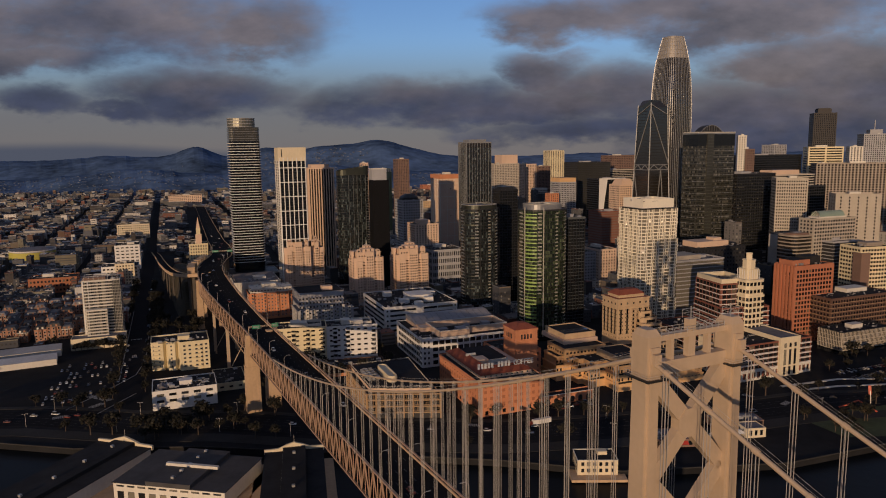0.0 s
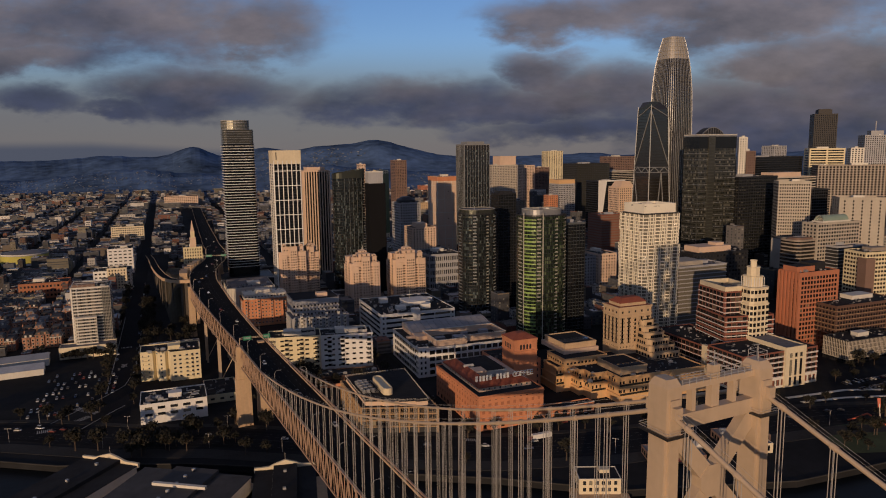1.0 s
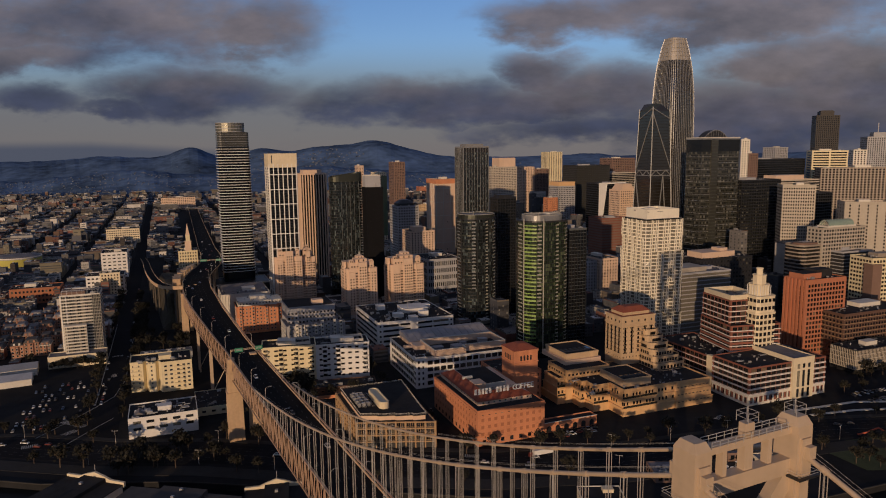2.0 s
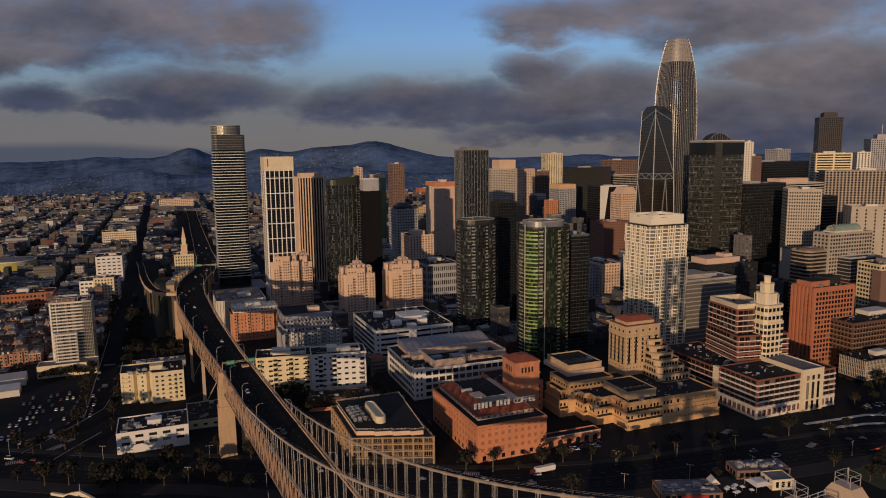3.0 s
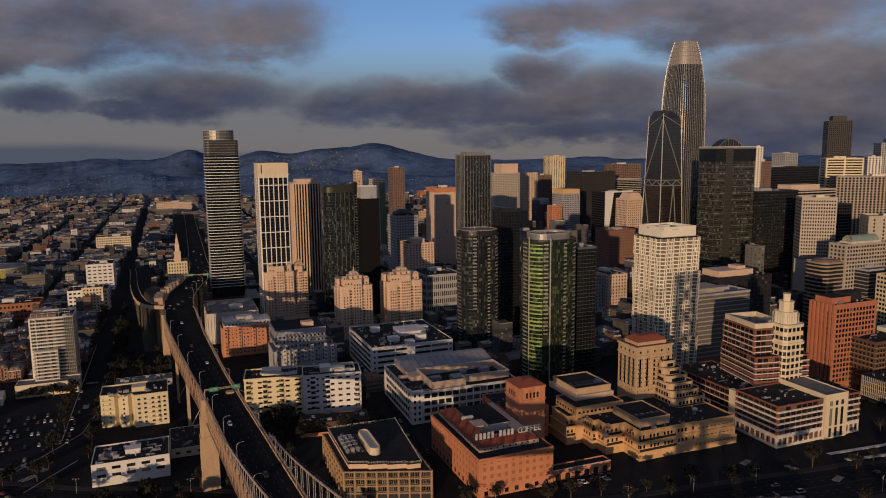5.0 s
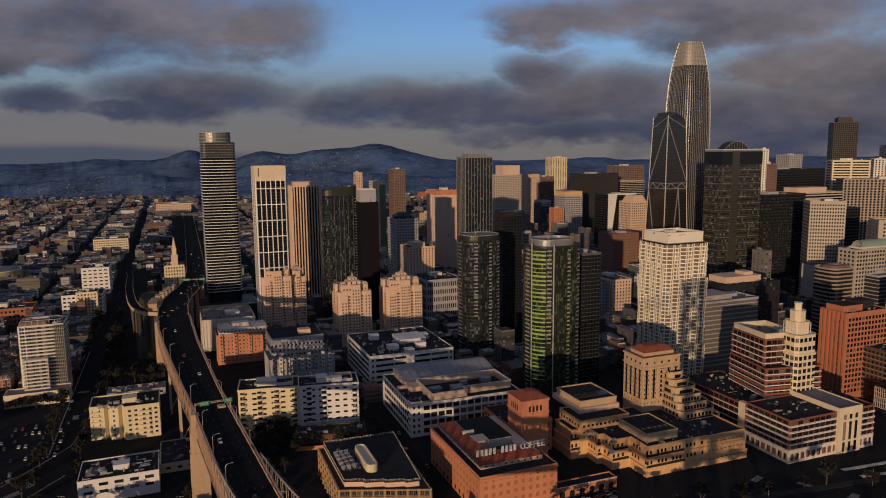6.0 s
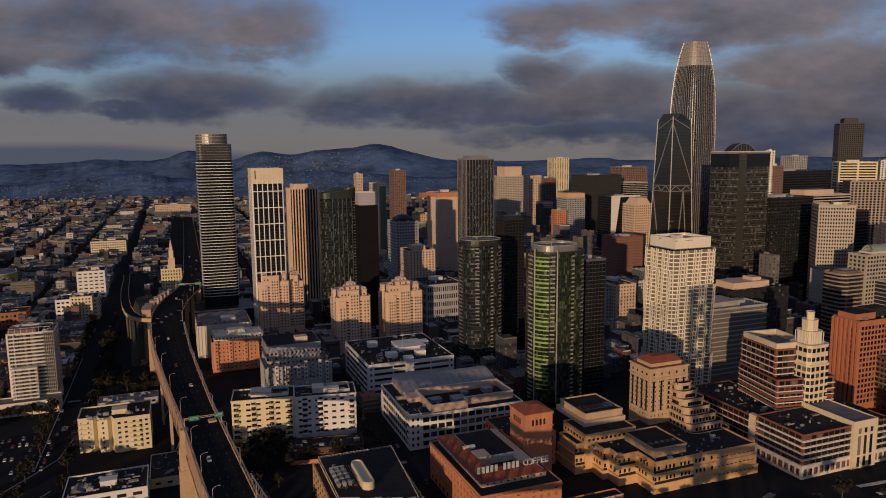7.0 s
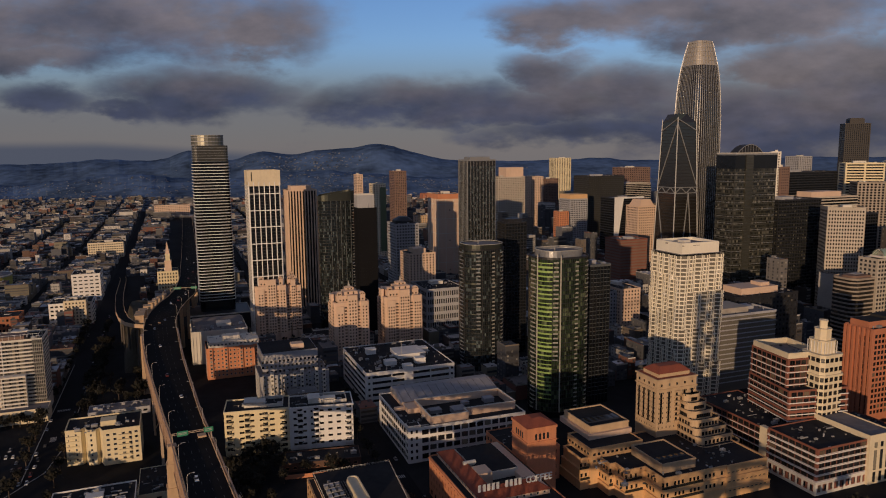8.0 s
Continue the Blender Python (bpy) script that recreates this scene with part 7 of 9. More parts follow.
def downtown():
    """Office towers of the centre, right to left behind the water front."""
    t, c = "office tower", "office tower"
    b, w, d = bands_and_fins("glass_tower", "greenish glass office tower with curved crown", c, 308, 366, 269, 296, 193, GLASS_OLIVE, SILVER, None, 7.6, 0.35, 5, seed=11)
    part("bay", Geo().box(14, 24, -1.2, 0, 50, 193), GLASS_OLIVE, b)
    part("roof_rim", Geo().ring(grown(rect(w, d), -0.8), grown(rect(w, d), 0.5), 194.4, 195.2), OFFWHITE, b)
    part("top_screen", Geo().ring(grown(rect(w, d), 0.06), grown(rect(w, d), 0.35), 178, 192.4), GLASS_DARK, b, "dark glass top storeys")
    for r in range(36):
        part("bay_band", Geo().box(13.9, 24.1, -1.35, 0, 52 + r * 3.9, 52.7 + r * 3.9), OLIVE_METAL, b)
    window_field(b, w, d, 40, 190, 3.8, 2.5, (2.2, 2.6), "SW", GLASS_MILL)
    arch = [(10 + 38 * k / 10, 11 * math.sin(math.pi * k / 10) ** 0.8) for k in range(11)]
    g = Geo()
    for y, way in ((9, 1), (21, -1)):
        g.face([(p[0], y, 193 + p[1]) for p in (arch + [(48, 0), (10, 0)])[::way]])
    for p, q in zip(arch, arch[1:]):
        g.face([(p[0], 9, 193 + p[1]), (q[0], 9, 193 + q[1]), (q[0], 21, 193 + q[1]), (p[0], 21, 193 + p[1])])
    part("arched_crown", g, DARKFRAME, b, "dark arched roof vault")
    g = Geo()
    for k in range(2, 9):
        g.box(arch[k][0] - 0.2, arch[k][0] + 0.2, 8.8, 9, 193, 193 + arch[k][1])
    for p, q in zip(arch, arch[1:]):
        g.bar((p[0], 8.9, 193 + p[1]), (q[0], 8.9, 193 + q[1]), 0.6)
    part("vault_rib", g, SILVER, b)
    b, w, d = bands_and_fins("dark_tower", "dark glass office slab", c, 386, 451, 282, 325, 140, GLASS_DARK, DARKWALL, DARKFRAME, 3.9, 1.2, 4, seed=12)
    window_field(b, w, d, 30, 138, 3.9, 3.6, (2.0, 1.6), "SW", GLASS_MILL)
    bands_and_fins("dark_tower", "dark glass office slab", c, 455, 520, 262, 320, 122, GLASS_DARK, DARKWALL, DARKFRAME, 3.9, 1.2, 4, seed=42)
    windowed("stone_tower", "cream stone office tower with small dark windows", c, 375, 410.5, 208.5, 238, 137, STONE, 3.7, 2.4, (1.2, 1.9), seed=13, parapet=2, rz=-36, glass=GLASS_DARK)
    windowed("stone_tower", "beige ribbed stone office tower", c, 707.7, 819, 440, 480, 147, SHADED_BEIGE, 4.0, 5.2, (2.8, 2.6), seed=14, rz=-36, glass=GLASS_DARK)
    b, w, d = windowed("banded_office", "pale yellow banded office tower", c, 778, 836, 519.6, 560, 174, YELLOWSTONE, 4.2, 27, (25, 2.2), seed=15, rz=-36, glass=GLASS_DARK, zw=120)
    windowed("stone_tower", "white stone office tower with small windows", c, 405, 452, 150.7, 180, 120, STONE, 3.8, 9, (1.5, 2.0), seed=16, parapet=2, rz=-36, glass=GLASS_DARK)
    b, w, d = windowed("stone_office", "yellow stone office block with rows of windows", c, 350, 392, 72, 100, 72, YELLOWSTONE, 4.0, 3.6, (2.4, 2.2), seed=66, glass=GLASS_DARK, rz=-8)
    part("corner_turret", Geo().box(-2, 9, -3, 8, GZ, 66).box(-2.4, 9.4, -3.4, 8.4, 66, 67), BROWNWALL, b, "brown brick corner turret")
    part("plant_screen", Geo().box(14, 34, 8, 20, 72.2, 76), SHADED_BEIGE, b)
    b, w, d = windowed("stepped_office", "pale green-grey stepped office building with arched skylight", c, 352, 416, 132, 152, 96, STONE, 3.9, 3.8, (2.3, 2.2), seed=17, single=False)
    vault = [(6 * math.cos(math.pi * k / 10), 6 * math.sin(math.pi * k / 10)) for k in range(11)]
    g = Geo()
    for p, q in zip(vault, vault[1:]):
        g.face([(14, 11 + p[0], 98 + p[1]), (52, 11 + p[0], 98 + p[1]), (52, 11 + q[0], 98 + q[1]), (14, 11 + q[0], 98 + q[1])])
    part("skylight", g, mat("patina", (0.25, 0.33, 0.27), 0.6), b, "arched green copper skylight")
    for i in range(10):
        part("rib", Geo().bar((14 + i * 4.2, 5, 98), (14 + i * 4.2, 11, 104.2), 0.4).bar((14 + i * 4.2, 11, 104.2), (14 + i * 4.2, 17, 98), 0.4), OFFWHITE, b)
    part("upper_storey", Geo().box(12, 54, 4, 18, 96.1, 98), OFFWHITE, b)
    b, w, d = bands_and_fins("round_office", "beige banded office block with rounded corners", c, 326, 375, 134, 160, 78, GLASS_BRONZE, SHADED_BEIGE, None, 3.9, 1.5, pts=rounded(49, 26, 7, 4), seed=18)
    part("roof_garden", Geo().prism(rounded(40, 19, 6, 3), rounded(35, 15, 5, 3), 78.2, 81), BROWNWALL, b, at=(4.5, 3.5, 0))
    bands_and_fins("striped_office", "dark office block with white horizontal bands", c, 366, 404, 118, 150, 71, DARKWALL, GREYWALL, None, 3.9, 0.8, seed=19)
    b, w, d = windowed("brown_office", "brown brick stepped office block", c, 222, 300, -2, 40, 44, UMBER, 3.8, 3.2, (1.8, 2.0), seed=20, glass=GLASS_DARK)
    ribbons(b, rect(w, d), 20, 44, 3.8, 0.3, TANDARK, 0.3, "ledge", 0.0)
    b, w, d = windowed("grille_office", "low office with white upright grille on its front", c, 205, 262, -28, -5, 22, DARKWALL, 4, 2.0, (1.3, 2.8), seed=21, glass=GLASS_DARK)
    mullions(b, w, d, 7, 22.4, 1.55, 0.5, 0.3, BEIGE, "SW", "grille_bar")
    ribbons(b, rect(w, d), 7, 22, 3.75, 0.45, BEIGE, 0.32, "grille_band", 0.0)
    b, w, d = bands_and_fins("low_office", "white and grey office block with roof plant", c, 147, 205, 108, 150, 66, GLASS_I, GREYWALL, None, 4, 0.9, seed=22)
    part("plant_screen", Geo().box(4, 34, 6, 30, 66.2, 71), STONE, b)
    windowed("brown_office", "brown brick office block behind the white one", c, 128, 150, 112, 160, 62, BROWNWALL, 4, 4, (1.8, 2), seed=23)
    b, w, d = windowed("plant_office", "dark office block with pink roof plant", c, 190, 262, 138, 185, 72, DARKWALL, 4, 4, (2, 2), seed=24)
    part("plant_screen", Geo().box(14, 56, 8, 30, 72.2, 78).box(40, 50, 12, 24, 78, 81), PINK, b)
    b, w, d = windowed("dark_skyscraper", "dark brown granite skyscraper with bay windows", "skyscraper", 1021, 1067, 724, 764, 247, DARKSTONE, 4, 3.6, (1.6, 2.6), seed=25, rz=-36, glass=GLASS_DARK)
    part("crown", Geo().box(9, 36, 7, 34, 247.2, 257).box(11, 34, 9, 32, 257, 258.5), DARKSTONE, b)
    windowed("slim_tower", "slim white stone office tower", c, 556, 569, 460, 478, 194, OFFWHITE, 3.8, 3.2, (1.5, 1.8), seed=26, rz=-36, glass=GLASS_DARK)
    windowed("slim_tower", "slim brown stone office tower", c, 565, 582, 450, 470, 172, BROWNWALL, 3.8, 3.4, (1.6, 1.8), seed=27)
    bands_and_fins("dark_tower", "dark banded office tower", c, 640, 774, 530, 570, 160, GLASS_DARK, DARKWALL, None, 4, 1.6, seed=28)
    b, w, d = bands_and_fins("banded_office", "grey banded office tower with pink roof house", c, 534, 637, 382, 425, 132, GLASS_DARK, BEIGE, None, 4, 1.6, seed=29)
    part("plant_screen", Geo().box(24, 80, 8, 32, 132.2, 140), PINK, b)
    windowed("stone_tower", "grey tower with arched top", c, 1097, 1137, 900, 940, 180, GREYWALL, 4, 5, (2, 2.4), seed=30)
    windowed("stone_tower", "white gridded stone office tower", c, 967, 991, 588, 615, 174, OFFWHITE, 4, 4.5, (2.4, 2.4), seed=31, rz=-36, glass=GLASS_DARK)
    b, w, d = windowed("stone_tower", "grey tower with stepped top and mast", c, 1088, 1140, 653, 700, 200, GREYWALL, 4, 4, (1.8, 2.4), seed=32, rz=-36, glass=GLASS_DARK)
    part("crown", Geo().box(14, 38, 10, 36, 200.2, 210).bar((26, 23, 210), (26, 23, 230), 1.6), GREYWALL, b)
    # Silver fins and paler panes draw upright reflection streaks in this glass.
    b, w, d = bands_and_fins("glass_tower", "tall bronze glass tower with pale fins for its reflection streaks", c, 108, 148, 529, 560, 187, GLASS_BRONZE, None, SILVER, bay=4.4, fin_w=0.34, proud=0.4, seed=33, cap=5)
    window_field(b, w, d, 20, 180, 3.6, 1.55, (1.3, 2.9), "SW", GLASS_STEEL)
    b, w, d = windowed("brick_tower_block", "orange brick tower with red flat roof", c, 103, 140, 627, 670, 137, PINK, 40, 30, (1.2, 2), seed=34, roof=ROOF_TILE)
    ribbons(b, rect(w, d), 30, 137, 21, 0.6, OFFWHITE, 0.2, "joint")
    part("roof_edge", Geo().ring(grown(rect(w, d), -0.3), grown(rect(w, d), 0.3), 131, 138), BRICK, b, "red brick top band")
    mullions(b, w, d, 20, 131, 12, 0.5, 0.25, OFFWHITE, "SW", "joint")
    windowed("domed_block", "grey block with a dark domed roof", "building", 30, 64, 600, 640, 100, GREYWALL, 4, 4, (2, 2), seed=35)
    part("dome", Geo().prism(rounded(26, 30, 8, 4), rounded(26, 30, 8, 4), 100, 104).prism(rounded(26, 30, 8, 4), [(13 + (x - 13) * 0.45, 15 + (y - 15) * 0.45) for x, y in rounded(26, 30, 8, 4)], 104, 109), DARKWALL, scene.objects["domed_block"], at=(4, 5, 0))
    b, w, d = windowed("stucco_block", "pink stucco apartment block with stepped top", "apartment building", 17, 53, 505, 540, 72, PINK, 3.3, 4, (1.6, 1.8), seed=36)
    part("tier", Geo().box(8, 24, 4, 24, 72.1, 78), PINK, b)
    windowed("brown_tower", "distant brown apartment tower", c, 201, 228, 1150, 1190, 157, BROWNWALL, 3.5, 4, (2, 1.8), seed=37)
    windowed("brown_tower", "distant brown apartment tower", c, 142, 156, 1250, 1280, 148, PINK, 3.5, 4, (2, 1.8), seed=38)
    b, w, d = windowed("stepped_tower_block", "pink-grey stepped hotel tower", c, 374, 436, 990, 1040, 145, BEIGE, 3.6, 4, (2, 1.8), seed=39)
    part("tier", Geo().box(22, 62, 8, 44, 145.2, 165), PINK, b)
    windowed("hotel_tower", "pink-beige stucco hotel tower", c, 497, 530, 1080, 1120, 141, PINK, 3.6, 4, (2, 1.8), seed=40)
    windowed("hotel_tower", "grey-brown stone hotel tower", c, 530, 572, 1085, 1130, 135, BROWNWALL, 3.6, 4, (2, 1.8), seed=41)
    b, w, d = windowed("grey_tower", "grey office tower with tan top", c, 424, 462, 792, 830, 110, GREYWALL, 3.8, 3.6, (2, 2), seed=43)
    part("top_storey", Geo().box(0.5, w - 0.5, 0.5, d - 0.5, 110.2, 119), TANWALL, b)
    bands_and_fins("green_tower", "dark green glass office tower", c, 529, 612, 892, 950, 146, GLASS_OLIVE, DARKWALL, DARKFRAME, 4, 1.6, 5, seed=44)
    windowed("brick_tower_block", "small red brick apartment tower", c, 395, 415, 780, 800, 89, BRICK, 3.6, 4, (1.6, 2), seed=45)
    windowed("lit_tower", "pale yellow stone tower far off", c, 1041, 1103, 1900, 1950, 171, YELLOWSTONE, 4, 9, (4, 2.4), seed=46)
    windowed("brown_tower", "reddish brown office tower", c, 693, 760, 1000, 1050, 159, BROWNWALL, 4, 5, (2.4, 2), seed=47)
    bands_and_fins("banded_office", "dark banded office block", c, 621, 724, 950, 990, 126, GLASS_DARK, BEIGE, None, 4, 1.2, seed=48)
    b, w, d = bands_and_fins("glass_tower", "dark glass office tower with white edge", c, 402, 456, 620, 660, 122, GLASS_DARK, DARKWALL, None, 4, 1.2, seed=49)
    part("edge_wall", Geo().prism([(-0.8, -0.8), (7, -0.8), (7, 0.5), (-0.8, 0.5)], [(-0.8, -0.8), (16, -0.8), (16, 0.5), (-0.8, 0.5)], 60, 124).box(-0.9, 54, -0.9, 0.5, 122, 124.5), WHITE, b)
    b, w, d = windowed("arched_block", "pink stone hotel with an arched roof", c, 387, 419, 540, 570, 116, PINK, 3.6, 3.4, (1.5, 1.9), seed=50)
    part("arched_roof", Geo().prism([(3 + 13 * (1 - math.cos(math.pi * k / 10)), 0) for k in range(11)] + [(29, 28), (3, 28)], [(8 + 8 * (1 - math.cos(math.pi * k / 10)), 4) for k in range(11)] + [(24, 24), (8, 24)], 116.2, 126), PINK, b)
    bands_and_fins("brown_tower", "brown banded office tower", c, 266, 306, 411, 445, 86, BROWNWALL, REDBRICK, None, 3.8, 1.4, seed=51)
    b, w, d = windowed("pale_tower", "cream apartment tower with green glass side", c, 82, 106, 900, 926, 142, CREAM, 3.5, 4, (1.8, 1.8), seed=71, glass=GLASS_STEEL)
    part("glass_side", Geo().box(w * 0.55, w + 0.4, -0.5, 0.2, 20, 136), GLASS_GREEN, b)
    rng = random.Random(17)
    for k in range(22):
        y = 1000 + 62 * k * 0.8 + rng.uniform(0, 40)
        x = y * 0.27 - 60 + rng.uniform(0, 210)
        bw, bd, bh = rng.uniform(26, 60), rng.uniform(22, 40), rng.uniform(16, 48)
        if free(x, x + bw, y, y + bd):
            windowed("midrise_block", rng.choice(("pink-beige stucco midrise block with flat roof", "red brick midrise block with flat roof", "pale stone midrise block with small windows")), "building", x, x + bw, y, y + bd, GZ + bh, rng.choice((PINK, BROWNWALL, BEIGE, SLAB_RED, PINK, TERRACOTTA)), 3.8, rng.uniform(3.4, 5), (rng.uniform(1.4, 2.4), 1.8), seed=100 + k, units=1, glass=LOW_PANES)
    windowed("grey_block", "pale grey apartment block", "building", 159, 180, 295, 330, 50, GREYWALL, 3.6, 3.4, (1.5, 1.8), seed=52)
    windowed("pale_block", "pale stucco apartment block", "building", 180, 205, 288, 330, 53, PINK, 3.6, 3.4, (1.5, 1.8), seed=53)
    windowed("grey_block", "long ribbed grey warehouse", "building", -12, 30, 360, 410, 55, GREYWALL, 8, 2.4, (1.4, 5), seed=54)
    windowed("pale_block", "distant courthouse of beige stone", "building", -305, -203, 2000, 2060, 42, PINK, 5, 6, (3, 2.4), seed=55)
    windowed("pale_block", "white office block with wide windows", "building", -395, -350, 576, 610, 29, WHITE, 4, 4.4, (3, 2), seed=56)
    windowed("cream_block", "cream apartment block with brown bays", "building", -377, -354, 556, 576, 35, CREAM, 3.4, 3.4, (1.6, 1.8), seed=57)
    windowed("pale_block", "white office block on the main street", "building", -387, -352, 717, 760, 40, WHITE, 4.4, 6, (4, 1.6), seed=58)
    windowed("brick_block", "brick and cream office block", "building", -477, -422, 559, 590, 22, BLIND_BRICK, 4.4, 3.8, (2.2, 2.6), seed=59)
    windowed("pale_block", "long cream office building", "building", -409, -347, 1150, 1190, 32, CREAM, 4.4, 4, (2.4, 2), seed=60)
    b, w, d = windowed("clock_tower_block", "yellow stone block with a pointed clock tower", "building", -281, -253, 734, 765, 34, YELLOWSTONE, 4.4, 3.4, (1.7, 2.6), seed=61)
    part("clock_tower", Geo().box(10.5, 19.5, 3, 12, 34.1, 48).box(10, 20, 2.5, 12.5, 48, 49), PINK, b)
    part("belfry", Geo().box(12, 18, 4.5, 10.5, 49, 58).box(11.6, 18.4, 4.1, 10.9, 58, 58.8), YELLOWSTONE, b)
    part("spire", Geo().prism(rect(5.6, 5.6, 12.2, 4.7), rect(0.4, 0.4, 14.8, 7.3), 58.8, 76), PINK, b)


downtown()

# ---- streets, low-rise city, water front ----
BUILT = TAKEN[:]
TAKEN += [(-352, -332, 0, 4000), (-45, 60, -40, 35), (86, 130, 98, 138), (-22, 28, 110, 155), (-36, 10, 214, 256), (-235, -194, 462, 516), (374, 442, 447, 515), (298, 348, 374, 420),
          (-330, -282, 55, 182), (-296, -190, 0, 330), (-296, -205, 330, 470), (-272, -195, 470, 640), (-262, -206, 640, 1900), (-334, -190, 180, 610), (-336, -306, 600, 900), (114, 142, -8, 18), (98, 131, 6, 54),
          (-402, -346, 60, 262), (-252, -190, 350, 412), (-190, -146, 120, 165)]


LATER = len(TAKEN)


def shore_at(x):
    pts = ((-4200, 900), (-1400, 480), (-700, 180), (-412, 41), (-369, 14), (-300, -12), (-144, -98), (-89, -136), (1, -163), (73, -166), (200, -212), (400, -330), (4200, -2600))
    for (xa, ya), (xb, yb) in zip(pts, pts[1:]):
        if xa <= x <= xb:
            return ya + (yb - ya) * (x - xa) / (xb - xa)
    return 0


def low_house(x0, x1, y0, y1, h, rng):
    """A small flat-roofed city building with its windows, parapet and stair house."""
    w, d = x1 - x0, y1 - y0
    b = thing("city_building", rng.choice(("low stucco building with flat dark roof", "low brick building with flat roof", "pale flat-roofed street building with small windows")), "building", (x0, y0, 0), 0, "low city buildings")
    z1 = GZ + h
    part("wall", Geo().box(0, w, 0, d, GZ, z1), HOUSEWALL, b)
    part("roof", Geo().box(0.3, w - 0.3, 0.3, d - 0.3, z1 + 0.004, z1 + 0.1), HOUSEROOF, b)
    part("parapet", Geo().ring(rect(w - 0.6, d - 0.6, 0.3, 0.3), rect(w, d), z1, z1 + 0.8), HOUSEWALL, b)
    window_field(b, w, d, GZ + 0.8, z1 - 0.3, 3.4, rng.uniform(2.6, 4), (rng.uniform(1.0, 1.9), rng.uniform(1.2, 1.8)), "SWE", LOW_PANES)
    if w > 8 and d > 8:
        g = Geo().box(w * 0.55, w * 0.55 + 3, d * 0.4, d * 0.4 + 4, z1, z1 + 2.6)
        for _ in range(int(3 + w * d / 40)):
            x, y = rng.uniform(0.6, w - 2.6), rng.uniform(0.6, d - 2.6)
            g.box(x, x + rng.uniform(0.4, 1.9), y, y + rng.uniform(0.4, 1.9), z1 + 0.1, z1 + rng.uniform(0.5, 1.5))
        part("roof_clutter", g, CLUTTER, b, kind="stuff")


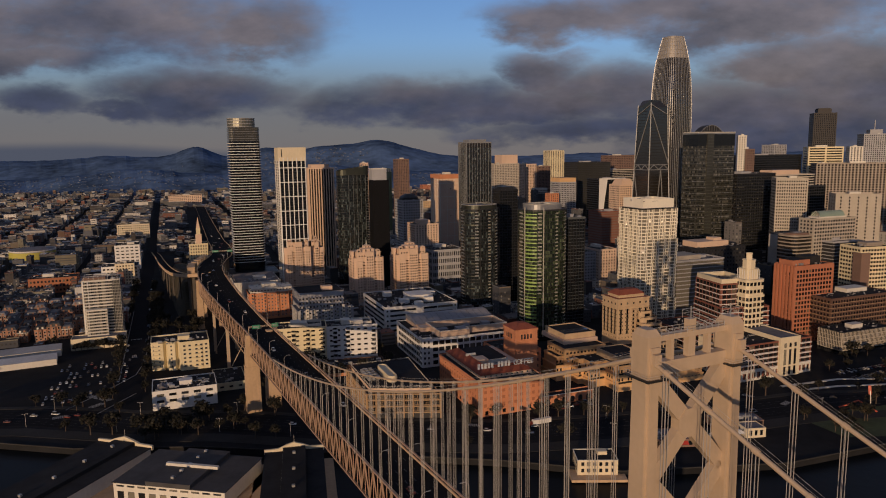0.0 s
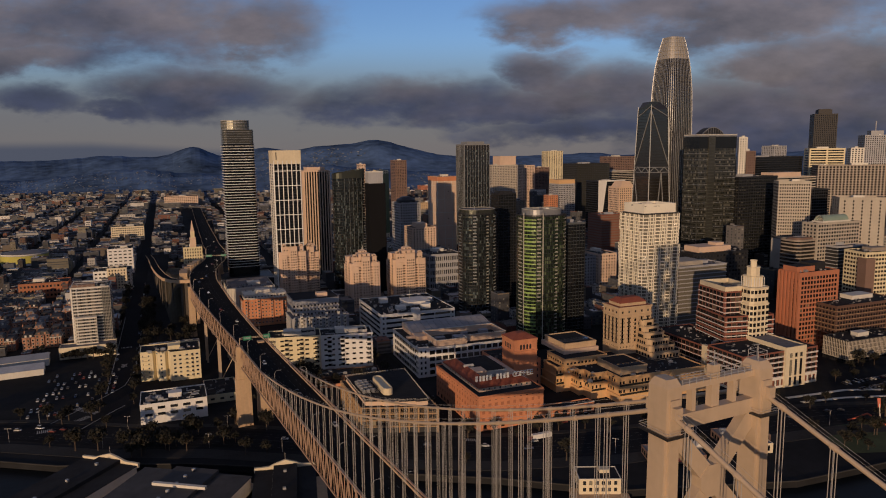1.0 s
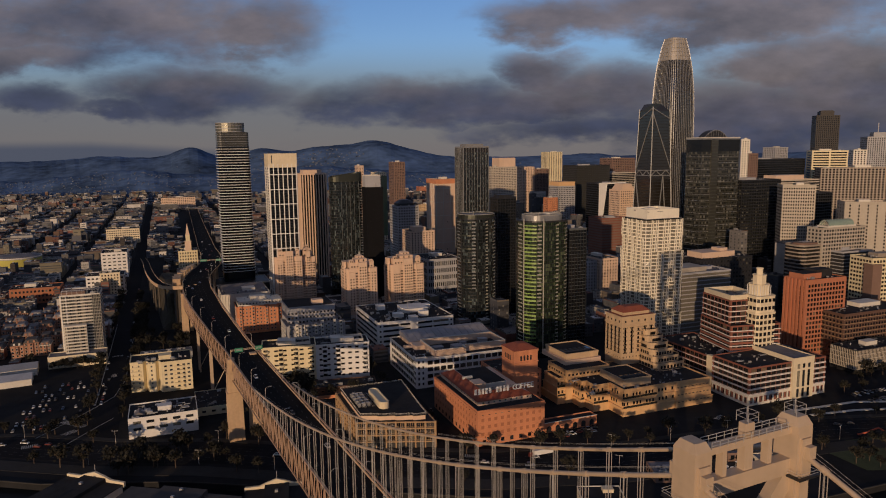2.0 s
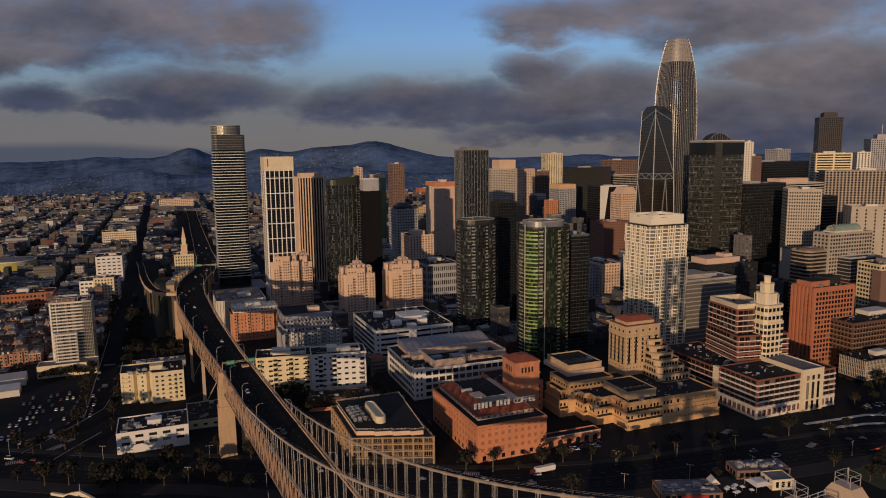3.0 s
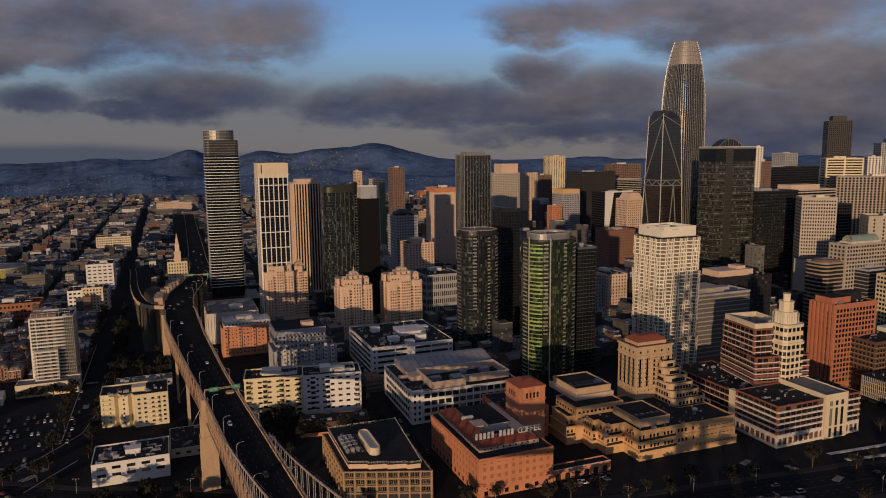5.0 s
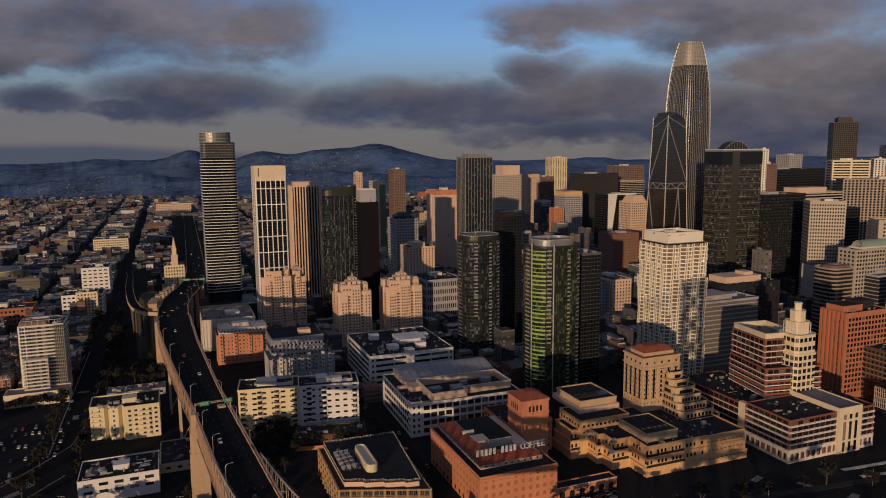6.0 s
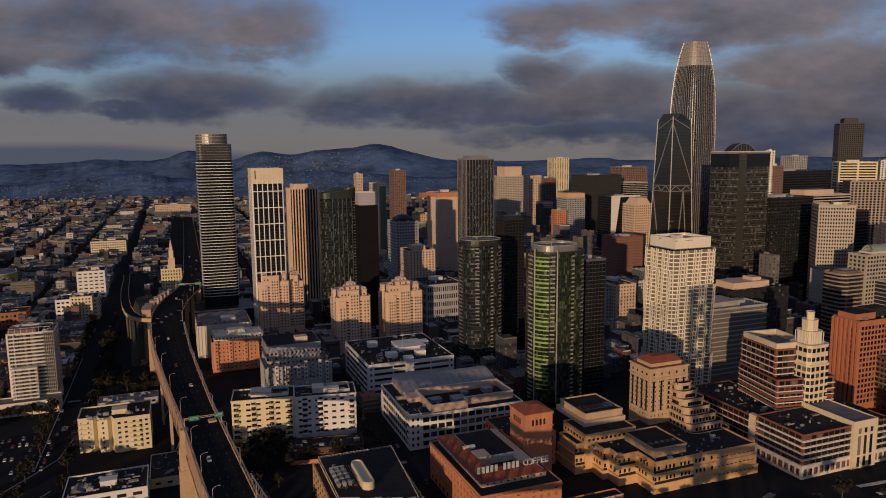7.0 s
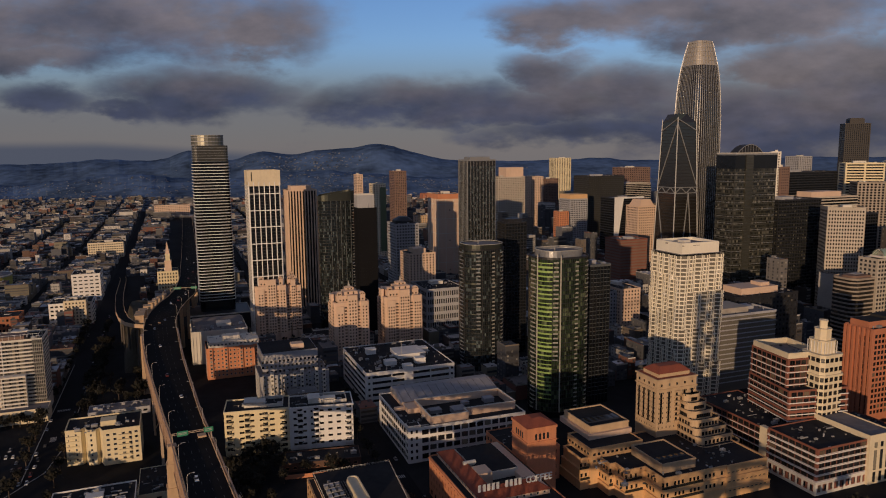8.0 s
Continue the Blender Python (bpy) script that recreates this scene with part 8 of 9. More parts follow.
def low_city():
    """Street blocks filled with lots; near buildings are things, far ones one mass."""
    rng = random.Random(11)
    wall, roof, panes, kit, groves = Geo(), Geo(), Geo(), Geo(), []
    made = 0
    xs = [-342 + 96.5 * k for k in range(-26, 32)]
    ys = [282 + 137 * k for k in range(-1, 20)]
    for bx in xs:
        for i, by in enumerate(ys):
            x0, x1, y0, y1 = bx + (11 if True else 5), bx + 96.5 - (11 if round((bx + 342) / 96.5) % 2 else 4), by + (10 if i % 2 == 0 else 3), by + 137 - (3 if i % 2 == 0 else 10)
            cx, cy = (x0 + x1) / 2 + 283, (y0 + y1) / 2 + 381
            ahead, side = cx * 0.367 + cy * 0.93, cx * 0.93 - cy * 0.367
            if ahead < 300 or abs(side) > ahead * 0.72 + 60 or ahead > 3300:
                continue
            far = ahead > 1500
            core = cx > 480 and cy < 2300
            y = y0
            while y < y1 - 8:
                d = rng.uniform(9, 26) * (1.25 if far else 1)
                d = min(d, y1 - y)
                x = x0
                while x < x1 - 7:
                    w = (rng.uniform(6.5, 14) if rng.random() < 0.72 else rng.uniform(16, 48)) * (1.15 if far else 1)
                    w = min(w, x1 - x)
                    a, b, c, e = x, x + w - rng.uniform(0, 0.4), y, y + d - rng.uniform(0, 1.5)
                    x += w
                    if rng.random() < 0.1 or not free(a, b, c, e) or c < shore_at((a + b) / 2) + 60:
                        if free(a, b, c, e) and c > shore_at(a) + 60:
                            groves.append(((a + b) / 2, (c + e) / 2, min(w, d) / 2))
                        continue
                    h = rng.uniform(4.5, 11.5) if w < 24 else rng.uniform(4.5, 9)
                    k = rng.random()
                    if k < 0.1:
                        h = rng.uniform(14, 24)
                    if core:
                        h = rng.uniform(14, 38) if k < 0.9 else rng.uniform(45, 85)
                        if ahead > 1700:
                            h *= 0.6
                    elif cx > 250 and ahead < 1500:
                        h *= 1.6
                    if ahead < 900 and made < 105 and not core:
                        low_house(a, b, c, e, h, rng)
                        made += 1
                        continue
                    z1 = GZ + h
                    wall.box(a, b, c, e, GZ, z1)
                    roof.face([(a + 0.4, c + 0.4, z1 + 0.05), (b - 0.4, c + 0.4, z1 + 0.05), (b - 0.4, e - 0.4, z1 + 0.05), (a + 0.4, e - 0.4, z1 + 0.05)])
                    if b - a > 5 and e - c > 5:
                        for _ in range(int(2 + (b - a) * (e - c) / (90 if not far else 260))):
                            px, py = rng.uniform(a + 0.6, b - 2.5), rng.uniform(c + 0.6, e - 2.5)
                            kit.box(px, px + rng.uniform(0.6, 2.4), py, py + rng.uniform(0.6, 2.4), z1, z1 + rng.uniform(0.4, 1.6))
                        rim = rng.uniform(0.4, 1.3)
                        wall.box(a, b, c, c + 0.3, z1, z1 + rim)
                        wall.box(a, a + 0.3, c + 0.3, e, z1, z1 + rim)
                    if rng.random() < 0.4:
                        px, py = rng.uniform(a + 1, b - 5), rng.uniform(c + 1, e - 4)
                        kit.box(px, px + rng.uniform(2, 5), py, py + rng.uniform(2, 4), z1, z1 + rng.uniform(1.2, 3))
                    if w > 22 and rng.random() < 0.35:
                        # Sawtooth rooflights on the larger sheds.
                        for q in range(int((e - c) / 6)):
                            yq = c + 1 + q * 6
                            kit.prism(rect(b - a - 4, 3.4, a + 2, yq), rect(b - a - 4, 0.3, a + 2, yq + 3.1), z1 + 0.05, z1 + 1.7)
                    fh = 3.4 if not far else 4.2
                    style, pitch = rng.random(), rng.uniform(2.4, 4.6) * (1 if not far else 1.8)
                    wide, tall = rng.uniform(0.18, 0.36), rng.uniform(1.2, 2.0)
                    for r in range(int(h / fh)):
                        z = GZ + 1.0 + r * fh
                        if style < 0.22 and not core:
                            continue
                        if style < 0.45:
                            panes.face([(a + 0.8, c - 0.06, z), (b - 0.8, c - 0.06, z), (b - 0.8, c - 0.06, z + tall), (a + 0.8, c - 0.06, z + tall)])
                            continue
                        n = max(1, int((b - a) / pitch))
                        for q in range(n):
                            if rng.random() < 0.12:
                                continue
                            t0 = a + (q + 0.5) * (b - a) / n
                            hw = (b - a) / n * wide
                            panes.face([(t0 - hw, c - 0.06, z), (t0 + hw, c - 0.06, z), (t0 + hw, c - 0.06, z + tall), (t0 - hw, c - 0.06, z + tall)])
                        if not far:
                            n = max(1, int((e - c) / 5))
                            for q in range(n):
                                t0 = c + (q + 0.5) * (e - c) / n
                                panes.face([(a - 0.06, t0 + 0.8, z), (a - 0.06, t0 - 0.8, z), (a - 0.06, t0 - 0.8, z + tall), (a - 0.06, t0 + 0.8, z + tall)])
                y += d
    t = thing("low_city", "mass of pale low-rise city buildings with flat roofs", "city blocks", kind="stuff")
    part("walls", wall, LOWRISE, t, kind="stuff")
    part("roofs", roof, LOWROOF, t, kind="stuff")
    part("panes", panes, LOW_PANES, t, kind="stuff")
    part("roof_houses", kit, CLUTTER, t, kind="stuff")
    far_trees(groves)


def far_trees(groves):
    """Trees in empty lots and along the streets of the low city: stems and loose leaf clumps."""
    rng = random.Random(21)
    spots = []
    for x, y, r in groves:
        for _ in range(rng.randint(1, 5)):
            spots.append((x + rng.uniform(-r, r), y + rng.uniform(-r, r), rng.uniform(4, 9)))
    for k in range(-12, 4):
        x = -342 + 96.5 * k
        if k in (0, 1):
            continue
        for y in range(290, 2300, 13):
            if rng.random() < 0.4 and not any(a < x < b and c < y < d for a, b, c, d in TAKEN):
                spots.append((x + rng.choice((-6, 6)) + rng.uniform(-1, 1), y + rng.uniform(-5, 5), rng.uniform(4, 8)))
    stems, crown = Geo(), Geo()
    for x, y, h in spots:
        stems.bar((x, y, GZ), (x, y, GZ + h * 0.6), 0.3)
        for _ in range(15):
            p = Vector((x + rng.gauss(0, h * 0.2), y + rng.gauss(0, h * 0.2), GZ + h * rng.uniform(0.45, 1.0)))
            n = Vector((rng.gauss(0, 1), rng.gauss(0, 1), rng.gauss(0, 1))).normalized()
            u = n.orthogonal().normalized() * h * rng.uniform(0.09, 0.2)
            v = n.cross(u)
            crown.face([p - u - v * 0.6, p + u * 0.8 - v, p + u + v * 0.7, p - u * 0.6 + v])
    t = thing("far_trees", "dark leafy trees among the low city blocks", "trees", kind="stuff")
    part("stems", stems, BARK, t, kind="stuff")
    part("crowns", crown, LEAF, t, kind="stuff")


def row_house(x, y, w, d, h, seed):
    """Brick town house with a bay, a dark mansard and dormers."""
    rng = random.Random(seed)
    b = thing("row_house", "orange-brown brick town house with dark mansard roof", "house", (x, y, 0), 0, "brick town houses")
    z1 = GZ + h
    part("wall", Geo().box(0, w, 0, d, GZ, z1), ROWBRICK, b)
    part("mansard", Geo().prism(grown(rect(w, d), 0.3), grown(rect(w, d), -1.5), z1 + 0.01, z1 + 2.8), HOUSEROOF, b)
    part("cornice", Geo().ring(grown(rect(w, d), -0.2), grown(rect(w, d), 0.4), z1 - 0.5, z1), OFFWHITE if seed % 3 == 0 else ROWBRICK, b)
    bay = [(w * 0.3, 0.1), (w * 0.38, -1.2), (w * 0.62, -1.2), (w * 0.7, 0.1)]
    part("bay", Geo().prism(bay, bay, GZ + 2.8, z1 - 0.6), ROWBRICK, b)
    g = Geo()
    for r in range(int(h / 3.1)):
        for k in range(3):
            x, y, z = w * (0.15, 0.5, 0.85)[k], -1.2 if k == 1 and r else 0, GZ + 2 + r * 3.1
            g.box(x - 0.75, x + 0.75, y - 0.12, y, z - 0.95, z + 0.95)
            g.box(x - 0.6, x + 0.6, y - 0.16, y - 0.13, z - 0.8, z + 0.8, 1)
    part("window_grid", g, (FRAME, GLASS_SHADE), b, kind="stuff")
    for k in (0.3, 0.7):
        part("dormer", Geo().box(w * k - 0.8, w * k + 0.8, -0.1, 1.6, z1 + 0.3, z1 + 2.1), OFFWHITE if rng.random() < 0.4 else ROWBRICK, b)
    part("chimney", Geo().box(0.4, 1.3, d * 0.6, d * 0.6 + 0.9, z1, z1 + 4.2), ROWBRICK, b)


def town_houses():
    seed = 0
    for y in (300, 330, 372, 402, 440):
        x = -476
        while x < -402:
            w = 8.5 + (seed * 37 % 11) * 0.4
            row_house(x, y, w - 0.3, 15, 9.6 + (seed * 13 % 3) * 1.6, seed)
            x += w + (5 if seed % 4 == 3 else 0)
            seed += 1


TAKEN.append((-480, -400, 296, 460))


def round_hall():
    """A low round hall with a yellow-green band below its rim."""
    t = thing("round_hall", "low round hall with yellow-green banner band", "hall", (-522, 890, 0))
    TAKEN.append((-556, -488, 852, 928))
    ring = [(34 * math.cos(2 * math.pi * k / 36), 34 * math.sin(2 * math.pi * k / 36)) for k in range(36)]
    part("wall", Geo().prism(ring, ring, GZ, 22), GREYWALL, t)
    part("banner", Geo().ring(grown(ring, 0.05), grown(ring, 0.4), 8, 20), BANNER, t, "yellow-green banner band")
    part("rim", Geo().ring(grown(ring, -0.5), grown(ring, 0.7), 21.2, 22.6), OFFWHITE, t)
    part("roof", Geo().prism(grown(ring, -0.6), grown(ring, -12), 22.01, 24), ROOF_GREY, t)


round_hall()


TAKEN.append((-520, -396, 150, 264))  # kept free for the sheds and the parking lot
low_city()
town_houses()


def hill_houses():
    """Houses in haze-tinted colours and dark groves scattered over the far slopes."""
    rng = random.Random(5)
    g = Geo()
    for _ in range(15000):
        u, dist = rng.uniform(-0.72, 0.72), 2450 + 1650 * rng.random() ** 1.2
        patch = noise.noise((u * 22, dist * 0.006, 4.2))
        town = math.exp(-((u + 0.2) / 0.09) ** 2) * (1 if dist > 3550 else 0.2)
        if dist < 3350:
            if patch < -0.25:
                continue
        elif patch + 0.9 * town < 0.42 + 0.35 * rng.random():
            continue
        z = max([GZ] + [ridge_z(r, u, (dist - r[0]) / (r[1] - r[0])) for r in RIDGES if r[0] < dist < r[1]])
        p = (AHEAD + RIGHT * u) * dist + EYE
        k = 1.3 if dist < 3000 else 0.5 + 0.4 * town
        w, d, h = rng.uniform(5, 13) * k, rng.uniform(6, 12) * k, rng.uniform(2, 4.5) * k
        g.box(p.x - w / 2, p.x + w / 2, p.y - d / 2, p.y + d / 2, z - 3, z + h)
    tagged(part("hill_houses", g, HOUSE_FAR), "houses in haze-blue tones scattered over the far slopes", "houses", kind="stuff")


hill_houses()


def strip(name, pts, width, z, mat_, label, category, kind="structure"):
    """A road or pavement band along a line."""
    g = Geo()
    left, right_ = [], []
    for i, p in enumerate(pts):
        a, b = Vector(pts[max(i - 1, 0)]), Vector(pts[min(i + 1, len(pts) - 1)])
        d = (b - a).normalized()
        n = Vector((d.y, -d.x)) * width / 2
        left.append(Vector(p) - n)
        right_.append(Vector(p) + n)
    for i in range(len(pts) - 1):
        g.face([(*left[i], z), (*right_[i], z), (*right_[i + 1], z), (*left[i + 1], z)])
        g.face([(*left[i], z), (*left[i + 1], z), (*left[i + 1], z - 0.3), (*left[i], z - 0.3)])
        g.face([(*right_[i + 1], z), (*right_[i], z), (*right_[i], z - 0.3), (*right_[i + 1], z - 0.3)])
    return tagged(part(name, g, mat_), label, category, kind=kind)


FRONT = [(-520, 135), (-440, 95), (-395, 78), (-340, 45), (-280, 20), (-200, -28), (-130, -62), (-60, -82), (20, -92), (90, -100), (160, -122), (260, -175), (420, -270)]
strip("road", FRONT, 26, GZ + 0.05, ASPHALT, "dark asphalt waterfront boulevard", "road")
strip("pavement", [(x - 8, y - 22) for x, y in FRONT], 12, GZ + 0.17, PAVING, "pale paved waterfront promenade", "pavement")
strip("pavement", [(x + 8, y + 18) for x, y in FRONT], 5, GZ + 0.17, PAVING, "pale pavement beside the boulevard", "pavement")
strip("road", [(-342, 40), (-342, 600), (-340, 1400), (-338, 2400)], 17, GZ + 0.04, ASPHALT, "long straight dark street", "road")
strip("road", [(-140, -20), (-138, 120), (-137, 300)], 16, GZ + 0.04, ASPHALT, "dark side street between the blocks", "road")
for pts in ([(97, -67.6), (149, -72), (190, -88)], [(99.5, -77.8), (134, -83), (190, -100)]):
    strip("platform", pts, 2.6, GZ + 0.6, OFFWHITE, "pale tram platform on the boulevard", "platform")


def sea_wall():
    g = Geo()
    pts = [(x, shore_at(x)) for x in (-412, -369, -300, -144, -89, 1, 73, 200, 400)]
    for a, b in zip(pts, pts[1:]):
        g.bar((*a, GZ + 0.3), (*b, GZ + 0.3), 0.7, 0.6)
    tagged(part("sea_wall", g, PAVING), "pale concrete sea wall along the promenade", "wall", kind="structure")


sea_wall()


def crosswalks():
    rng = random.Random(2)
    for x, y, rz, n, length in ((-363.5, 103, -47, 19, 5), (-361.5, 87.5, 38, 10, 5), (-376.5, 106, -12, 9, 5), (-383, 72.5, 5, 8, 5), (43, -58, 20, 8, 4), (60, -74, -70, 8, 4), (75, -95, 20, 8, 4), (-136, -48, -30, 8, 4), (-343, 268, 0, 8, 4), (-341, 210, 90, 8, 4), (-137, 62, 0, 7, 4), (-137, 176, 0, 7, 4)):
        t = thing("crosswalk", "worn white striped crosswalk on the road", "road marking", (x, y, GZ + 0.09), rz, "crosswalks")
        me = Geo().box(-0.28, 0.28, 0, length, 0, 0.012).mesh("stripe", PAINT)
        for i in range(n):
            part("stripe", me, None, t, at=((i - n / 2) * 1.15, rng.uniform(-0.1, 0.1), 0))
    lines = Geo()
    for off in (-9, -5.5, 0, 5.5, 9):
        for a, b in zip(FRONT, FRONT[1:]):
            d = Vector((b[0] - a[0], b[1] - a[1])).normalized()
            n = Vector((d.y, -d.x))
            length = math.hypot(b[0] - a[0], b[1] - a[1])
            for k in range(int(length / 7)):
                p = Vector(a) + d * k * 7 + n * off
                q = p + d * (3 if off else 6.9)
                lines.face([(*(p - n * 0.09), GZ + 0.07), (*(p + n * 0.09), GZ + 0.07), (*(q + n * 0.09), GZ + 0.07), (*(q - n * 0.09), GZ + 0.07)])
    tagged(part("lane_lines", lines, WORN_PAINT), "worn white lane lines of the boulevard", "road marking", kind="stuff")


crosswalks()
for pts in ([(-382, 88), (-368, 108), (-353, 131), (-340, 153), (-334, 192), (-333, 250), (-332.5, 400)], [(-362, 70), (-355, 81), (-345, 96), (-338, 106)], [(-351.5, 140), (-351, 250), (-350.5, 400)]):
    strip("kerb", pts, 0.5, GZ + 0.2, WORN_KERB, "worn pale concrete kerb along the street", "kerb")


def pier_shed(x0, y0, w, d, rz, z1, wall, label, pediment=False, lit=False):
    b = thing("pier_shed", label, "pier shed", (x0, y0, 0), rz, "pier sheds")
    part("pier_deck", Geo().box(-6, w + 6, -8, d + 2, 0.6, 2.2), CONCRETE, b)
    piles = Geo()
    for i in range(int(d / 9)):
        for x in (-4, w + 4):
            piles.bar((x, i * 9 - 4, -5), (x, i * 9 - 4, 0.6), 0.6, sides=6)
    part("piles", piles, CONCRETE, b, kind="stuff")
    part("wall", Geo().box(0, w, 0, d, 2.2, z1), wall, b)
    for xa, xb, za, zb in ((-0.6, w * 0.3, z1, z1 + 1.2), (w * 0.7, w + 0.6, z1 + 1.2, z1)):
        part("roof", Geo().prism([(xa, -0.5), (xb, -0.5), (xb, d + 0.5), (xa, d + 0.5)], [(xa, -0.5), (xb, -0.5), (xb, d + 0.5), (xa, d + 0.5)], z1 + 0.01, z1 + 0.3), PIER_ROOF if lit else ROOF_DARK, b)
    part("roof_monitor", Geo().box(w * 0.3, w * 0.7, -0.4, d + 0.4, z1 + 0.01, z1 + 2.4), PIER_ROOF if lit else ROOF_DARK, b)
    part("monitor_windows", Geo().box(w * 0.3 - 0.06, w * 0.3, 4, d - 4, z1 + 1.3, z1 + 2.0), OFFWHITE, b)
    for i in range(int(w / 6)):
        part("door", window_mesh(3.6, 3.8, DARKFRAME, GLASS), None, b, at=(4 + i * 6, 0, 4.3))
        part("window", window_mesh(4.2, 0.9, DARKFRAME, GLASS), None, b, at=(4 + i * 6, 0, z1 - 1.4))
    for i in range(int(d / 7)):
        part("window", window_mesh(3.2, 2.2, DARKFRAME, GLASS), None, b, at=(0, 5 + i * 7, 6.2), rz=-90)
    if lit:
        part("clerestory", Geo().box(w * 0.3, w * 0.78, d * 0.45, d * 0.5, z1 + 2.41, z1 + 3.9), OFFWHITE, b)
    if pediment:
        g = Geo()
        prof = [(-1, 0), (w + 1, 0), (w + 1, 2.6), (w * 0.78, 2.8), (w * 0.66, 4.4), (w * 0.5, 6.0), (w * 0.34, 4.4), (w * 0.22, 2.8), (-1, 2.6)]
        n = len(prof)
        g.face([(p[0], d + 0.1, z1 - 1 + p[1]) for p in prof])
        g.face([(p[0], d + 1.4, z1 - 1 + p[1]) for p in prof][::-1])
        for i in range(n):
            p, q = prof[i], prof[(i + 1) % n]
            g.face([(p[0], d + 0.1, z1 - 1 + p[1]), (p[0], d + 1.4, z1 - 1 + p[1]), (q[0], d + 1.4, z1 - 1 + q[1]), (q[0], d + 0.1, z1 - 1 + q[1])])
        part("pediment", g, CREAM, b, "cream stepped gable")
        part("flagpole", Geo().bar((w / 2, d + 0.7, z1 + 3), (w / 2, d + 0.7, z1 + 9), 0.2, sides=6), ROPE, b)
    for i in range(5):
        part("roof_vent", Geo().box(w * 0.5 - 0.8, w * 0.5 + 0.8, d * (i + 0.5) / 5, d * (i + 0.5) / 5 + 1.4, z1 + 2.6, z1 + 3.8), METAL, b)


pier_shed(-343, -58, 62, 40, -33, 10.5, OFFWHITE, "white pier shed with grey roof on the bay", lit=True)
pier_shed(-417, -73, 36, 100, -39, 9.5, OFFWHITE, "long dark-roofed pier shed with cream gable", True)
pier_shed(-283, -149, 31, 100, -10, 9.5, OFFWHITE, "long dark-roofed pier shed below the bridge", True)


def small_front():
    b, w, d = shell("fire_station", "small cream waterfront station with dark flat roof on a pier", "station", -111.7, -90, -127.5, -113, 2, 10, CREAM, ROOF_DARK, rz=-22, parapet=0)
    part("coping", Geo().ring(grown(rect(w, d), -0.25), grown(rect(w, d), 0.1), 10.004, 10.5), OFFWHITE, b)
    part("roof_house", Geo().box(w * 0.55, w * 0.8, d * 0.5, d * 0.8, 10.13, 12), CREAM, b)
    punched(b, w, d, 2.6, 9.8, 3.6, 3.2, (1.6, 2.0), fr=DARKFRAME, sides="SW", far="NE")
    part("pier_deck", Geo().box(-4, w + 4, -6, d + 16, 0.6, 2.0), CONCRETE, b)
    r, rw, rd = shell("restaurant", "low brown waterfront restaurant with crowded roof plant", "restaurant", -58, -26, -116, -100, GZ, 8, BROWNWALL, ROOF_GREY, rz=-20, parapet=0.5)
    punched(r, rw, rd, 3.8, 7.8, 4, 3.0, (2.2, 2.6), fr=DARKFRAME, sides="SW", far="NE", glass=GLASS_DARK)
    roof_kit(r, rw, rd, 8.12, 31, 16, False)
    part("awning", Geo().prism(rect(14, 3, 10, -3), rect(14, 0.6, 10, -0.5), 6.2, 7.4), RED_PAINT, r)
    part("gable", Geo().prism([(rw - 3, rd - 6), (rw + 3, rd - 6), (rw + 3, rd), (rw - 3, rd)], [(rw - 0.2, rd - 6), (rw + 0.2, rd - 6), (rw + 0.2, rd), (rw - 0.2, rd)], 8.1, 11), OFFWHITE, r)
    r, rw, rd = shell("restaurant", "low waterfront restaurant with wide grey roof and roof plant", "restaurant", -3, 28, -111, -98, GZ, 8.4, BROWNWALL, ROOF_GREY, rz=-17, parapet=0.4)
    punched(r, rw, rd, 3.8, 8, 4, 3.0, (2.2, 2.6), fr=DARKFRAME, sides="SW", far="NE", glass=GLASS_DARK)
    roof_kit(r, rw, rd, 8.52, 37, 18, False)
    r, rw, rd = shell("restaurant", "cream waterfront pavilion with tall dark windows", "restaurant", 5, 17.5, -128, -117, GZ, 9, CREAM, ROOF_GREY, rz=-14, parapet=0.5)
    punched(r, rw, rd, 3.8, 8.8, 5, 3.2, (2.0, 3.6), fr=OFFWHITE, sides="SW", far="NE", glass=GLASS_DARK)
    c_ = thing("canopy", "white tent canopy over the restaurant terrace", "canopy", (-4.5, -126.5, 0), -6)
    part("cover", Geo().prism(rect(10.5, 10), rect(6, 5.5, 2.2, 2.2), 6.4, 7.8), WHITE, c_)
    for px, py in ((0.3, 0.3), (10.2, 0.3), (10.2, 9.7), (0.3, 9.7)):
        part("post", Geo().bar((px, py, GZ), (px, py, 6.5), 0.16, sides=6), ROPE, c_)
    v = thing("delivery_truck", "white box trailer truck parked on the boulevard", "truck", (-95.5, -61, GZ + 0.06), 1)
    part("box", Geo().box(-7.2, 5.6, -1.25, 1.25, 1.0, 3.9), WHITE, v)
    part("cab", Geo().prism(rect(2.2, 2.4, -9.9, -1.2), rect(1.7, 2.2, -9.4, -1.1), 0.5, 2.9), CAR_PAINT, v)
    for wx in (-8.8, 2.2, 3.6):
        for wy in (-1.2, 0.9):
            part("wheel", Geo().bar((wx, wy, 0.5), (wx, wy + 0.3, 0.5), 1.0, sides=12), RUBBER, v)
    me = None
    rng = random.Random(4)
